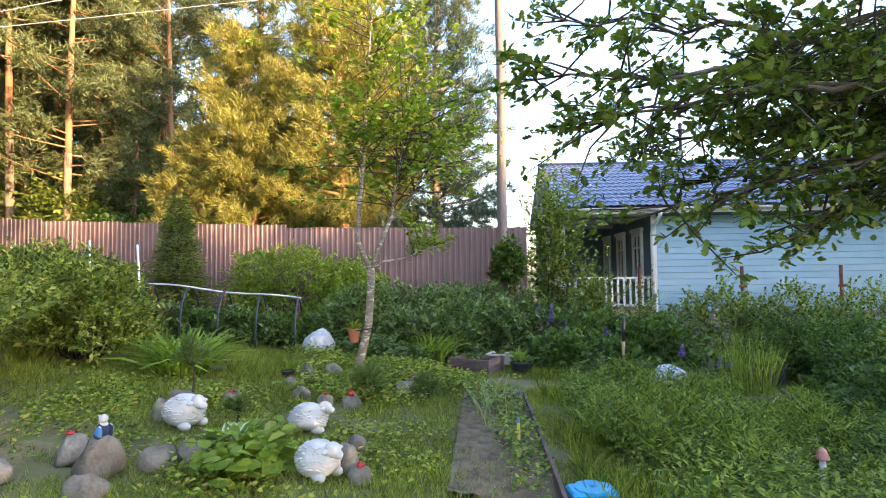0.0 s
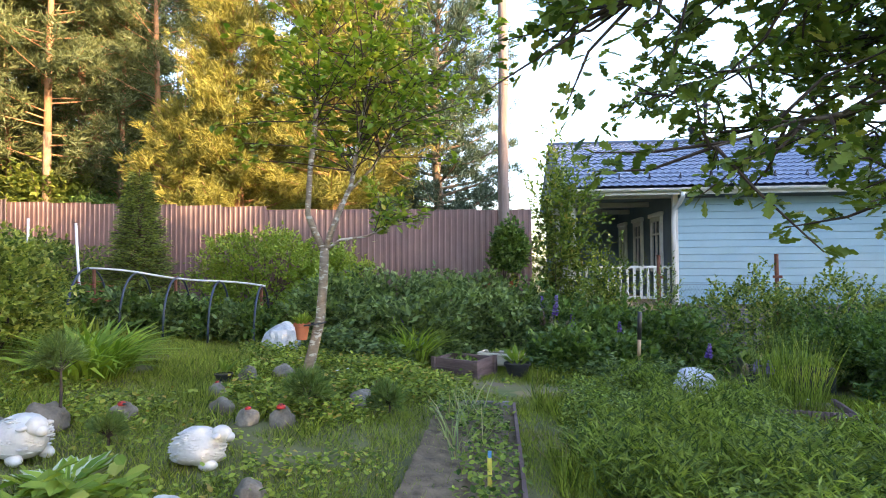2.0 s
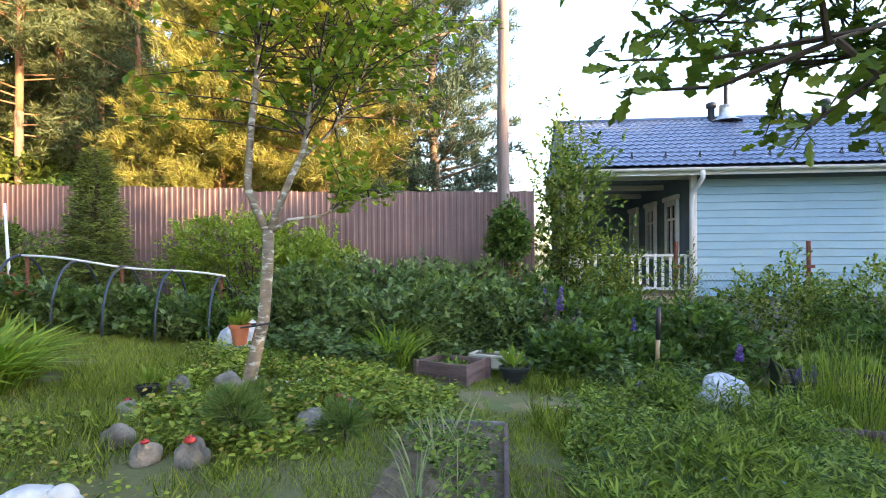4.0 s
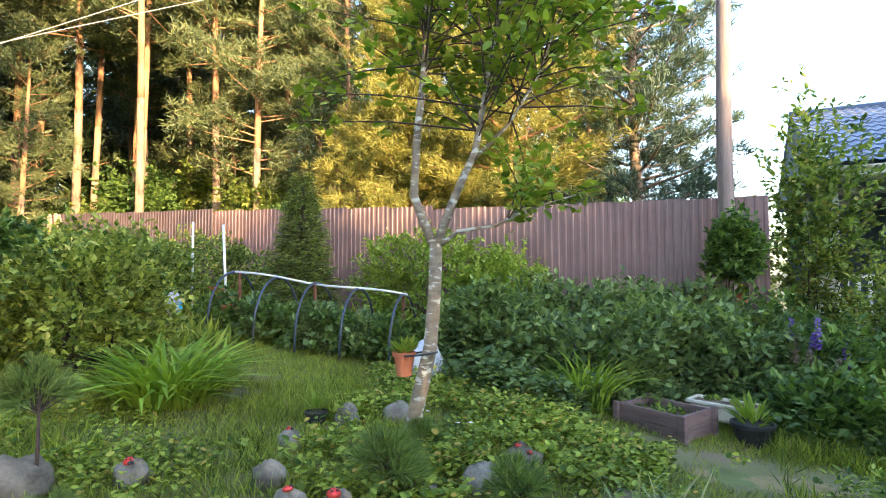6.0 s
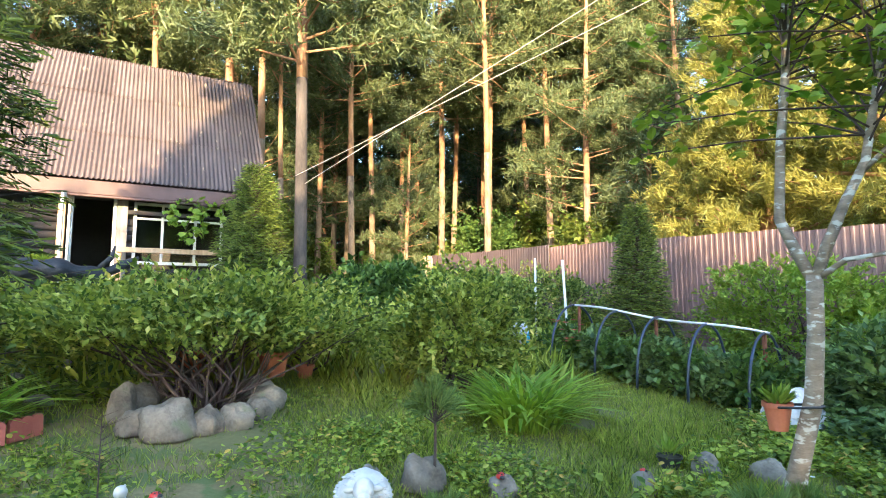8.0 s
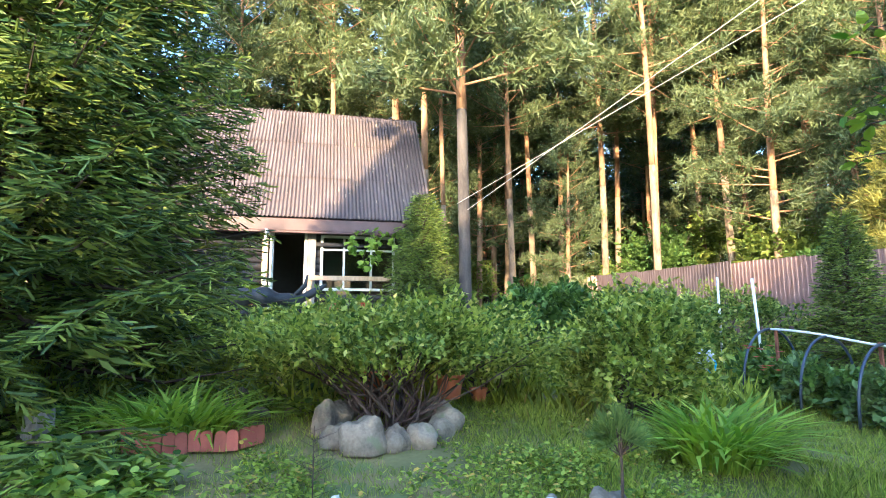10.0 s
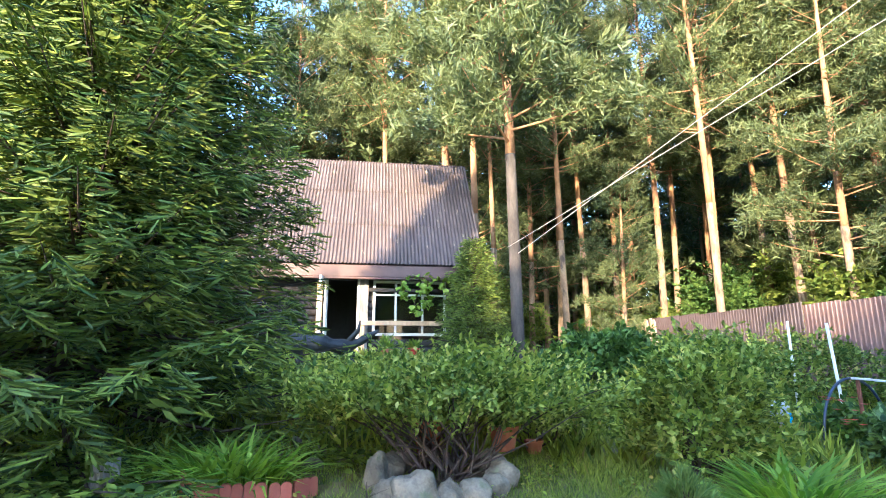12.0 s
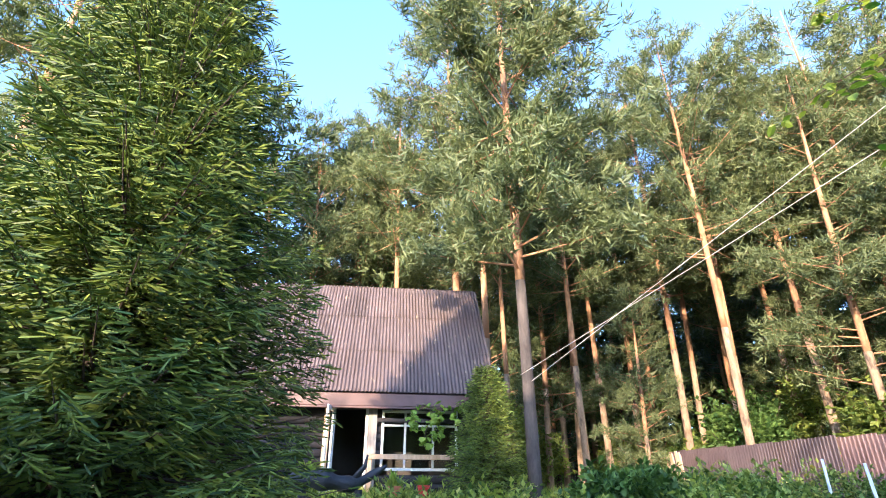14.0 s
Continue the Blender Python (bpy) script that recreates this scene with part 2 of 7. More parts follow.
INK_BLUE = plain("ink_blue_paint", (0.03, 0.045, 0.1), 0.45)


# ---- mesh tools ----
class Geo:
    """Gathers vertices and faces, and makes one mesh of them."""

    def __init__(self):
        self.points, self.faces, self.count = [], [], 0

    def add(self, points, faces):
        points = np.asarray(points, float).reshape(-1, 3)
        faces = np.asarray(faces, int)
        self.points.append(points)
        self.faces.append(faces + self.count)
        self.count += len(points)
        return self

    def mesh(self, name, smooth=False):
        me = bpy.data.meshes.new(name)
        points = np.concatenate(self.points)
        sizes = np.concatenate([np.full(len(f), f.shape[1]) for f in self.faces])
        loops = np.concatenate([f.ravel() for f in self.faces])
        me.vertices.add(len(points))
        me.vertices.foreach_set("co", points.ravel())
        me.loops.add(len(loops))
        me.loops.foreach_set("vertex_index", loops)
        me.polygons.add(len(sizes))
        me.polygons.foreach_set("loop_start", np.concatenate([[0], np.cumsum(sizes)[:-1]]))
        me.polygons.foreach_set("use_smooth", np.full(len(sizes), bool(smooth)))
        me.update(calc_edges=True)
        return me


def part(name, geo, material, parent=None, label="", smooth=False, at=None):
    """One mesh object, under a thing or a part if one is given."""
    me = geo if isinstance(geo, bpy.types.Mesh) else geo.mesh(name, smooth)
    if material and not me.materials:
        me.materials.append(material)
    ob = new(name, me)
    if at is not None:
        ob.matrix_basis = at
    ob.parent = parent
    return tagged(ob, label)


def thing(name, x, y, z, label, category, group="", turn=0.0, kind=""):
    ob = new(name)
    ob.empty_display_size = 0.1
    ob.matrix_basis = pose(x, y, z, 0, 0, turn)
    return tagged(ob, label, category, group, kind)


def unit(v):
    v = np.asarray(v, float)
    return v / np.maximum(np.linalg.norm(v, axis=-1, keepdims=True), 1e-9)


CUBE_FACES = [(0, 3, 2, 1), (4, 5, 6, 7), (0, 1, 5, 4), (1, 2, 6, 5), (2, 3, 7, 6), (3, 0, 4, 7)]


def block(g, lo, hi, edge=0.0):
    """A box with chamfered upright and level edges."""
    (a, b, c), (d, e, f) = lo, hi
    if edge <= 0:
        return g.add([(a, b, c), (d, b, c), (d, e, c), (a, e, c), (a, b, f), (d, b, f), (d, e, f), (a, e, f)], CUBE_FACES)
    k = edge
    rings = []
    for z, i in ((c, k), (c + k, 0), (f - k, 0), (f, k)):
        x0, x1, y0, y1, m = a + i, d - i, b + i, e - i, k
        rings += [(x0 + m, y0, z), (x1 - m, y0, z), (x1, y0 + m, z), (x1, y1 - m, z), (x1 - m, y1, z), (x0 + m, y1, z), (x0, y1 - m, z), (x0, y0 + m, z)]
    sides = [(8 * r + i, 8 * r + (i + 1) % 8, 8 * r + 8 + (i + 1) % 8, 8 * r + 8 + i) for r in range(3) for i in range(8)]
    g.add(rings, sides)
    n = g.count - 32
    g.faces.append(np.array([[n + i for i in range(7, -1, -1)], [n + 24 + i for i in range(8)]]))
    return g


def tube(g, path, radii, sides=8, caps=True):
    """A round bar of changing thickness along a path."""
    path = np.asarray(path, float)
    n = len(path)
    radii = np.broadcast_to(np.asarray(radii, float), (n,))
    way = unit(np.gradient(path, axis=0))
    guide = np.array((0.31, 0.95, 0.05)) if abs(way[0][2]) > 0.6 else np.array((0.0, 0.0, 1.0))
    s = unit(np.cross(way, guide))
    u = np.cross(s, way)
    a = np.arange(sides) * 2 * np.pi / sides
    ring = np.cos(a)[None, :, None] * s[:, None, :] + np.sin(a)[None, :, None] * u[:, None, :]
    points = path[:, None, :] + ring * radii[:, None, None]
    i, j = np.meshgrid(np.arange(n - 1), np.arange(sides), indexing="ij")
    k = (j + 1) % sides
    faces = np.stack([i * sides + j, i * sides + k, (i + 1) * sides + k, (i + 1) * sides + j], -1).reshape(-1, 4)
    start = g.count
    g.add(points, faces)
    if caps:
        g.faces.append(np.array([[start + q for q in range(sides)][::-1], [start + (n - 1) * sides + q for q in range(sides)]]))
    return g


def lathe(g, profile, sides=20, centre=(0, 0, 0)):
    """A turned body: (radius, height) along its outline."""
    profile = np.asarray(profile, float)
    a = np.arange(sides) * 2 * np.pi / sides
    points = np.stack([profile[:, :1] * np.cos(a), profile[:, :1] * np.sin(a), np.repeat(profile[:, 1:], sides, 1)], -1) + np.asarray(centre)
    n = len(profile)
    i, j = np.meshgrid(np.arange(n - 1), np.arange(sides), indexing="ij")
    k = (j + 1) % sides
    return g.add(points, np.stack([i * sides + j, i * sides + k, (i + 1) * sides + k, (i + 1) * sides + j], -1).reshape(-1, 4))


def lump(g, centre, size, seed, rough=0.18, rings=9, sides=14, flat=0.35, craggy=0.0):
    """A stone: a ball pushed in and out, cut flatter below."""
    c = np.asarray(centre, float)
    points = []
    off = Vector((seed * 3.7, seed * 1.3, seed * 0.7))
    for i in range(rings + 1):
        p = math.pi * i / rings
        for j in range(sides):
            a = 2 * math.pi * j / sides
            d = Vector((math.sin(p) * math.cos(a), math.sin(p) * math.sin(a), math.cos(p)))
            r = 1 + rough * (noise.noise(d * 1.3 + off) * 1.6 + noise.noise(d * 3.1 + off) * 0.5)
            if craggy:
                r -= craggy * abs(noise.noise(d * 2.2 + off)) - 0.35 * craggy * noise.noise(d * 7.0 + off)
            z = d.z * r
            points.append(c + np.array((d.x * r * size[0], d.y * r * size[1], (z if z > -flat else -flat) * size[2])))
    faces = [(i * sides + j, (i + 1) * sides + j, (i + 1) * sides + (j + 1) % sides, i * sides + (j + 1) % sides) for i in range(rings) for j in range(sides)]
    return g.add(points, faces)


# leaf shapes: along, across, lift, for a leaf of length 1
OVAL = (np.array([(0, 0, 0), (0.45, 0.3, 0.05), (1, 0, -0.08), (0.45, -0.3, 0.05)]), np.array([(0, 3, 2, 1)]))
SLIM = (np.array([(0, 0, 0), (0.4, 0.13, 0.03), (1, 0, -0.05), (0.4, -0.13, 0.03)]), np.array([(0, 3, 2, 1)]))
NARROW = (OVAL[0] * (1, 0.72, 1), OVAL[1])
SLIVER = (SLIM[0] * (1, 0.6, 1), SLIM[1])
SEDGE = (np.array([(0, 0, 0), (0.35, 0.03, 0.0), (1, 0, -0.08), (0.35, -0.03, 0.0)]), np.array([(0, 3, 2, 1)]))
NEEDLES = (np.array([(0, 0, 0), (0.3, 0.055, 0.0), (1, 0, 0), (0.3, -0.055, 0.0)]), np.array([(0, 3, 2, 1)]))
BROAD = (np.array([(0, 0, 0), (0.25, 0.3, 0.06), (0.65, 0.3, 0.04), (1, 0, -0.1), (0.65, -0.3, 0.04), (0.25, -0.3, 0.06), (0.5, 0, -0.03)]),
         np.array([(0, 6, 1), (1, 6, 2), (2, 6, 3), (3, 6, 4), (4, 6, 5), (5, 6, 0)]))
LOBED = (np.array([(0, 0, 0), (0.2, 0.12, 0.02), (0.3, 0.24, 0.04), (0.42, 0.14, 0.02), (0.55, 0.31, 0.03), (0.68, 0.17, 0.0), (0.82, 0.24, 0.0), (1, 0.0, -0.06),
                   (0.82, -0.24, 0.0), (0.68, -0.17, 0.0), (0.55, -0.31, 0.03), (0.42, -0.14, 0.02), (0.3, -0.24, 0.04), (0.2, -0.12, 0.02), (0.5, 0, -0.02)]),
         np.array([(i, 14, (i + 1) % 14) for i in range(14)]))
SHOOT = (np.array([(0, 0, 0), (0.45, 0.085, 0.0), (0.45, -0.045, 0.075), (0.45, -0.045, -0.075), (1.0, 0, -0.03)]),
         np.array([(0, 2, 1), (0, 3, 2), (0, 1, 3), (4, 1, 2), (4, 2, 3), (4, 3, 1)]))
FINGER = (np.array([(0, 0.04, 0), (0, -0.02, 0.035), (0, -0.02, -0.035), (0.78, 0.07, -0.015), (0.78, -0.035, 0.045), (0.78, -0.035, -0.075), (1.0, 0, -0.03)]),
          np.array([(0, 1, 4), (0, 4, 3), (1, 2, 5), (1, 5, 4), (2, 0, 3), (2, 3, 5), (3, 4, 6), (4, 5, 6), (5, 3, 6)]))
STRAP = (np.array([(0, 0.02, 0), (0, -0.02, 0), (0.35, 0.03, 0.02), (0.35, -0.03, 0.02), (0.7, 0.024, -0.1), (0.7, -0.024, -0.1), (1.0, 0.003, -0.33), (1.0, -0.003, -0.33)]),
         np.array([(0, 1, 3, 2), (2, 3, 5, 4), (4, 5, 7, 6)]))


def leaves(g, base, along, length, shape, spin=None, up=(0, 0, 1)):
    """Many leaves at once: where each starts, which way it points and how long it is."""
    base, along = np.asarray(base, float), unit(along)
    n = len(base)
    side = np.cross(along, np.broadcast_to(np.asarray(up, float), along.shape))
    side = unit(side + 1e-4)
    over = np.cross(side, along)
    if spin is not None:
        c, s = np.cos(spin)[:, None], np.sin(spin)[:, None]
        side, over = side * c + over * s, over * c - side * s
    form, faces = shape
    length = np.broadcast_to(np.asarray(length, float), (n,))
    points = base[:, None, :] + length[:, None, None] * (form[None, :, 0:1] * along[:, None, :] + form[None, :, 1:2] * side[:, None, :] + form[None, :, 2:3] * over[:, None, :])
    k = len(form)
    index = np.arange(n)[:, None, None] * k
    if faces is None:
        quads = np.array([(0, 1, 3, 2)])
        tris = np.array([(2, 3, 4)])
        start = g.count
        g.add(points, (index + quads).reshape(-1, 4))
        g.faces.append((index + tris).reshape(-1, 3) + start)
        return g
    return g.add(points, (index + faces).reshape(-1, faces.shape[1]))


def scatter_dirs(r, n, low=-0.2):
    """Ways out of a middle, spread evenly, none steeper down than low."""
    z = r.uniform(low, 1, n)
    a = r.uniform(0, 2 * np.pi, n)
    h = np.sqrt(np.maximum(0, 1 - z * z))
    return np.stack([h * np.cos(a), h * np.sin(a), z], 1)


def sprays(g, r, tips, ways, count, spray, length, shape, spread=0.9, up=0.05):
    """Leaves along short shoots that end at the tips."""
    n = len(tips)
    k = np.tile(np.linspace(0.0, 1.0, count), n)
    t = np.repeat(tips, count, 0)
    w = np.repeat(unit(ways), count, 0)
    base = t - w * (1 - k)[:, None] * np.repeat(np.broadcast_to(spray, (n,)), count)[:, None]
    way = w + r.normal(0, spread, (n * count, 3)) * 0.75
    way[:, 2] += up
    return leaves(g, base, way, length * r.uniform(0.65, 1.25, n * count), shape, r.normal(0, 0.5, n * count))


def gz(x, y):
    """The height of the ground: the garden falls towards the neighbour and rises towards the log house and the wood."""
    soft = lambda v, k=1.2: np.log1p(np.exp(np.clip(k * v, -40, 40))) / k
    cx = soft(x + 5, 3) - soft(x - 4, 3) - 5
    cy = soft(y + 0.0, 3) - soft(y - 12, 3) - 5
    return -0.05 - 0.1 * cx - 0.03 * cy + 0.12 * (soft(-x - 5) - soft(-x - 16))


# ---- ground ----
def build_ground():
    g = Geo()
    fine = np.concatenate([np.linspace(-120, -30, 10)[:-1], np.linspace(-30, 18, 161), np.linspace(18, 120, 11)[1:]])
    fy = np.concatenate([np.linspace(-120, -20, 11)[:-1], np.linspace(-20, 30, 161), np.linspace(30, 150, 12)[1:]])
    x, y = np.meshgrid(fine, fy, indexing="ij")
    z = gz(x, y)
    near = (np.abs(x + 4) < 24) & (np.abs(y - 6) < 20)
    rough = np.array([noise.noise(Vector((a * 1.1, b * 1.1, 0))) * 0.04 + noise.noise(Vector((a * 3.1, b * 3.1, 5))) * 0.02 for a, b in zip(x.ravel(), y.ravel())]).reshape(x.shape)
    z = z + np.where(near, rough, 0) - 0.015
    n, m = x.shape
    i, j = np.meshgrid(np.arange(n - 1), np.arange(m - 1), indexing="ij")
    g.add(np.stack([x, y, z], -1), np.stack([i * m + j, (i + 1) * m + j, (i + 1) * m + j + 1, i * m + j + 1], -1).reshape(-1, 4))
    tagged(part("ground", g, SOIL, None, smooth=True), "grassy garden ground with bare soil patches", "ground", kind="structure")


build_ground()
TRODDEN = surface("trodden_earth", (0.14, 0.115, 0.045), (0.29, 0.24, 0.11), 2.6, 0.95, 0, 0.9, 40.0, stain=(0.13, 0.16, 0.05), stain_scale=3.4, stain_edge=0.5)


def bare_patch(x, y, rx, ry, turn, seed, label):
    """Trodden bare earth with a ragged edge, lying just above the ground."""
    g = Geo()
    rings, sides = 9, 56
    pts = []
    for i in range(rings + 1):
        for j in range(sides):
            a = 2 * math.pi * j / sides
            d = Vector((math.cos(a), math.sin(a), seed))
            reach = 1 + 0.45 * noise.noise(d * 1.6) + 0.3 * noise.noise(d * 4.5)
            u, v = rx * reach * i / rings * math.cos(a), ry * reach * i / rings * math.sin(a)
            px, py = x + u * math.cos(turn) - v * math.sin(turn), y + u * math.sin(turn) + v * math.cos(turn)
            lift = noise.noise(Vector((px * 1.1, py * 1.1, 0))) * 0.04 + noise.noise(Vector((px * 3.1, py * 3.1, 5))) * 0.02
            pts.append((px, py, gz(px, py) + lift - 0.006 - 0.02 * (i / rings) ** 6 + 0.008 * noise.noise(Vector((px * 14, py * 14, 1)))))
    g.add(pts, [(i * sides + j, (i + 1) * sides + j, (i + 1) * sides + (j + 1) % sides, i * sides + (j + 1) % sides) for i in range(rings) for j in range(sides)])
    tagged(part("bare_earth", g, TRODDEN, smooth=True), label, "ground", kind="structure")


bare_patch(-3.7, 2.7, 1.1, 0.95, 0.3, 2.0, "dry trodden earth by the daylily edging")
bare_patch(-3.1, 4.0, 0.7, 0.5, 1.1, 5.0, "bare earth showing between strawberry leaves")
bare_patch(1.1, 8.3, 1.0, 0.28, 0.35, 8.0, "reddish trodden earth path before the planter")


# ---- brown metal fence ----
def fence_sheet(width, height, pitch=0.125):
    """A profiled steel sheet with its ribs upright."""
    g = Geo()
    n = int(round(width / pitch))
    xs, ys = [], []
    for i in range(n):
        for f, d in ((0.0, 0.0), (0.46, 0.0), (0.58, -0.013), (0.88, -0.013)):
            xs.append((i + f) * pitch)
            ys.append(d)
    xs.append(n * pitch)
    ys.append(0.0)
    xs, ys = np.array(xs), np.array(ys)
    rows = []
    for back in (0.0, 0.004):
        for z in (0.0, height):
            rows.append(np.stack([xs, ys + back, np.full(len(xs), z)], 1))
    k = len(xs)
    i = np.arange(k - 1)
    faces = np.concatenate([np.stack([i, i + 1, k + i + 1, k + i], 1), np.stack([2 * k + i + 1, 2 * k + i, 3 * k + i, 3 * k + i + 1], 1), np.stack([k + i, k + i + 1, 3 * k + i + 1, 3 * k + i], 1)])
    return g.add(np.concatenate(rows), faces)


def build_fence(name, label, x0, x1, top0, top1, material, y=13.42):
    n = max(1, int(round(abs(x1 - x0) / 1.125)))
    width = abs(x1 - x0) / n
    base = thing(name, x0, y, gz(x0, y), label, "fence", kind="structure")
    shared = fence_sheet(1.125, 2.6).mesh("panel")
    for i in range(n):
        x = x0 - (i + 1) * width
        top = top0 + (top1 - top0) * (i + 0.5) / n
        part("panel", shared, material, base, at=Matrix.Translation((x - x0, rng.uniform(-0.004, 0.004), top - 2.6 - gz(x0, y))) @ Matrix.Diagonal((width / 1.125, 1, 1, 1)))
    for z in (0.5, 1.5):
        rail = Geo()
        block(rail, (x1 - x0, 0.01, z - 0.02), (0, 0.05, z + 0.02))
        part("rail", rail, RUST, base, at=Matrix.Translation((0, 0, min(gz(x0, y), gz(x1, y)) - gz(x0, y))))


build_fence("fence_1", "brown corrugated metal fence behind the raspberry thicket", 1.1, -4.95, 2.52, 2.62, FENCE)
build_fence("fence_2", "sunlit brown metal fence along the garden edge", -4.95, -11.5, 2.68, 2.92, FENCE, 13.44)
build_fence("fence_3", "dark brown corrugated metal fence towards the wood, coloured for shade", -11.5, -15.8, 2.96, 3.06, FENCE_SHADED, 13.42)
build_fence("fence_4", "short pale-edged metal fence run near the woodpile", -15.8, -19.4, 3.1, 3.2, FENCE_SHADED, 13.5)


def build_board_stack():
    base = thing("board_stack", -17.6, 12.9, gz(-17.6, 12.9), "sunlit bare boards and logs leaning by the fence", "boards")
    for i in range(7):
        g = Geo()
        block(g, (-0.07, -0.02, 0), (0.07, 0.02, 1.45 + 0.08 * math.sin(i * 2.1)), 0.006)
        part("board", g, PALE_WOOD, base, at=pose(i * 0.2 - 0.6, -0.03 * i, 0, 4, 5 * math.sin(i * 1.7), 6 * math.cos(i)))


build_board_stack()


# ---- pole and power lines ----
def build_pole():
    z = gz(0.5, 13.0)
    base = thing("utility_pole", 0.5, 13.0, z, "grey weathered wooden utility pole by the fence", "pole")
    g = Geo()
    h = np.linspace(0, 10.5, 30)
    wobble = np.stack([0.012 * np.sin(h * 1.3), 0.012 * np.cos(h * 0.9), h], 1)
    tube(g, wobble, 0.128 - 0.0035 * h, 16)
    part("shaft", g, POLE_WOOD, base, smooth=True)
    arm = Geo()
    block(arm, (-0.6, -0.05, 9.6), (0.6, 0.05, 9.7), 0.01)
    part("crossarm", arm, POLE_WOOD, base)
    for x in (-0.45, 0.45):
        pin = Geo()
        lathe(pin, [(0, 0), (0.03, 0), (0.03, 0.06), (0.05, 0.08), (0.045, 0.14), (0, 0.16)], 12, (x, 0, 9.7))
        part("insulator", pin, WHITE_PLASTIC, base, smooth=True)


def build_wire(a, b, sag):
    g = Geo()
    k = np.linspace(0, 1, 40)
    p = np.asarray(a)[None] * (1 - k)[:, None] + np.asarray(b)[None] * k[:, None]
    p[:, 2] -= sag * 4 * k * (1 - k)
    tube(g, p, 0.007, 6)
    tagged(part("power_line", g, WIRE, smooth=True), "pale twisted power line crossing above the garden", "cable", "power lines")


build_pole()
WIRE_ENDS = [((-12.62, 6.5, 4.36), (-8.2, 13.6, 8.5)), ((-12.58, 6.72, 4.18), (-8.8, 12.9, 8.78))]
for (a, b) in WIRE_ENDS:
    a, b = np.array(a), np.array(b)
    build_wire(a, a + (b - a) * 1.9, 0.0)


# ---- neighbour's blue house ----
def board_wall(base, x0, x1, y, z0, z1, material, step=0.17, name="siding_board"):
    """Lapped boards, each tilted a little so that its lower edge stands proud."""
    g = Geo()
    w = x1 - x0
    g.add([(0, -0.026, 0.006), (w, -0.026, 0.006), (w, -0.004, step), (0, -0.004, step), (0, 0, 0), (w, 0, 0), (w, 0, step), (0, 0, step)],
          [(0, 1, 2, 3), (1, 0, 4, 5), (3, 2, 6, 7), (0, 3, 7, 4), (2, 1, 5, 6), (5, 4, 7, 6)])
    shared = g.mesh(name)
    n = int((z1 - z0) / step)
    for i in range(n):
        part(name, shared, material, base, at=Matrix.Translation((x0, y, z0 + i * step)))


def tile_sheet(width, slope):
    """Metal roof tiles: waves across, a small step at every course."""
    g = Geo()
    xs = np.arange(0, width + 1e-6, 0.18 / 6)
    rows = []
    for c in range(int(slope / 0.35) + 1):
        for f in (0.0, 0.999):
            s = min((c + f) * 0.35, slope)
            rows.append((s, 0.03 * (1 - f)))
    grid = np.array([[(x, s, lift + 0.016 * math.cos(2 * math.pi * x / 0.18)) for x in xs] for s, lift in rows])
    n, m = len(rows), len(xs)
    i, j = np.meshgrid(np.arange(n - 1), np.arange(m - 1), indexing="ij")
    return g.add(grid, np.stack([i * m + j, i * m + j + 1, (i + 1) * m + j + 1, (i + 1) * m + j], -1).reshape(-1, 4))


def framed_window(base, m, w, h, bars=(), trim=0.1, name="window"):
    """A white window: frame, bars and a pane, in the plane y = 0 of m."""
    frame_geo = Geo()
    for lo, hi in (((0, 0), (trim, h)), ((w - trim, 0), (w, h)), ((trim, 0), (w - trim, trim)), ((trim, h - trim), (w - trim, h))):
        block(frame_geo, (lo[0], -0.04, lo[1]), (hi[0], 0.04, hi[1]), 0.006)
    win = part(name, frame_geo, WHITE_PAINT, base, at=m)
    for axis, v in bars:
        bar = Geo()
        if axis == "x":
            block(bar, (v - 0.03, -0.03, trim), (v + 0.03, 0.03, h - trim), 0.005)
        else:
            block(bar, (trim, -0.028, v - 0.025), (w - trim, 0.028, v + 0.025), 0.005)
        part("glazing_bar", bar, WHITE_PAINT, win)
    pane = Geo()
    block(pane, (trim, -0.004, trim), (w - trim, 0.004, h - trim))
    p = part("pane", pane, GLASS, win)
    p.visible_shadow = False
    return win


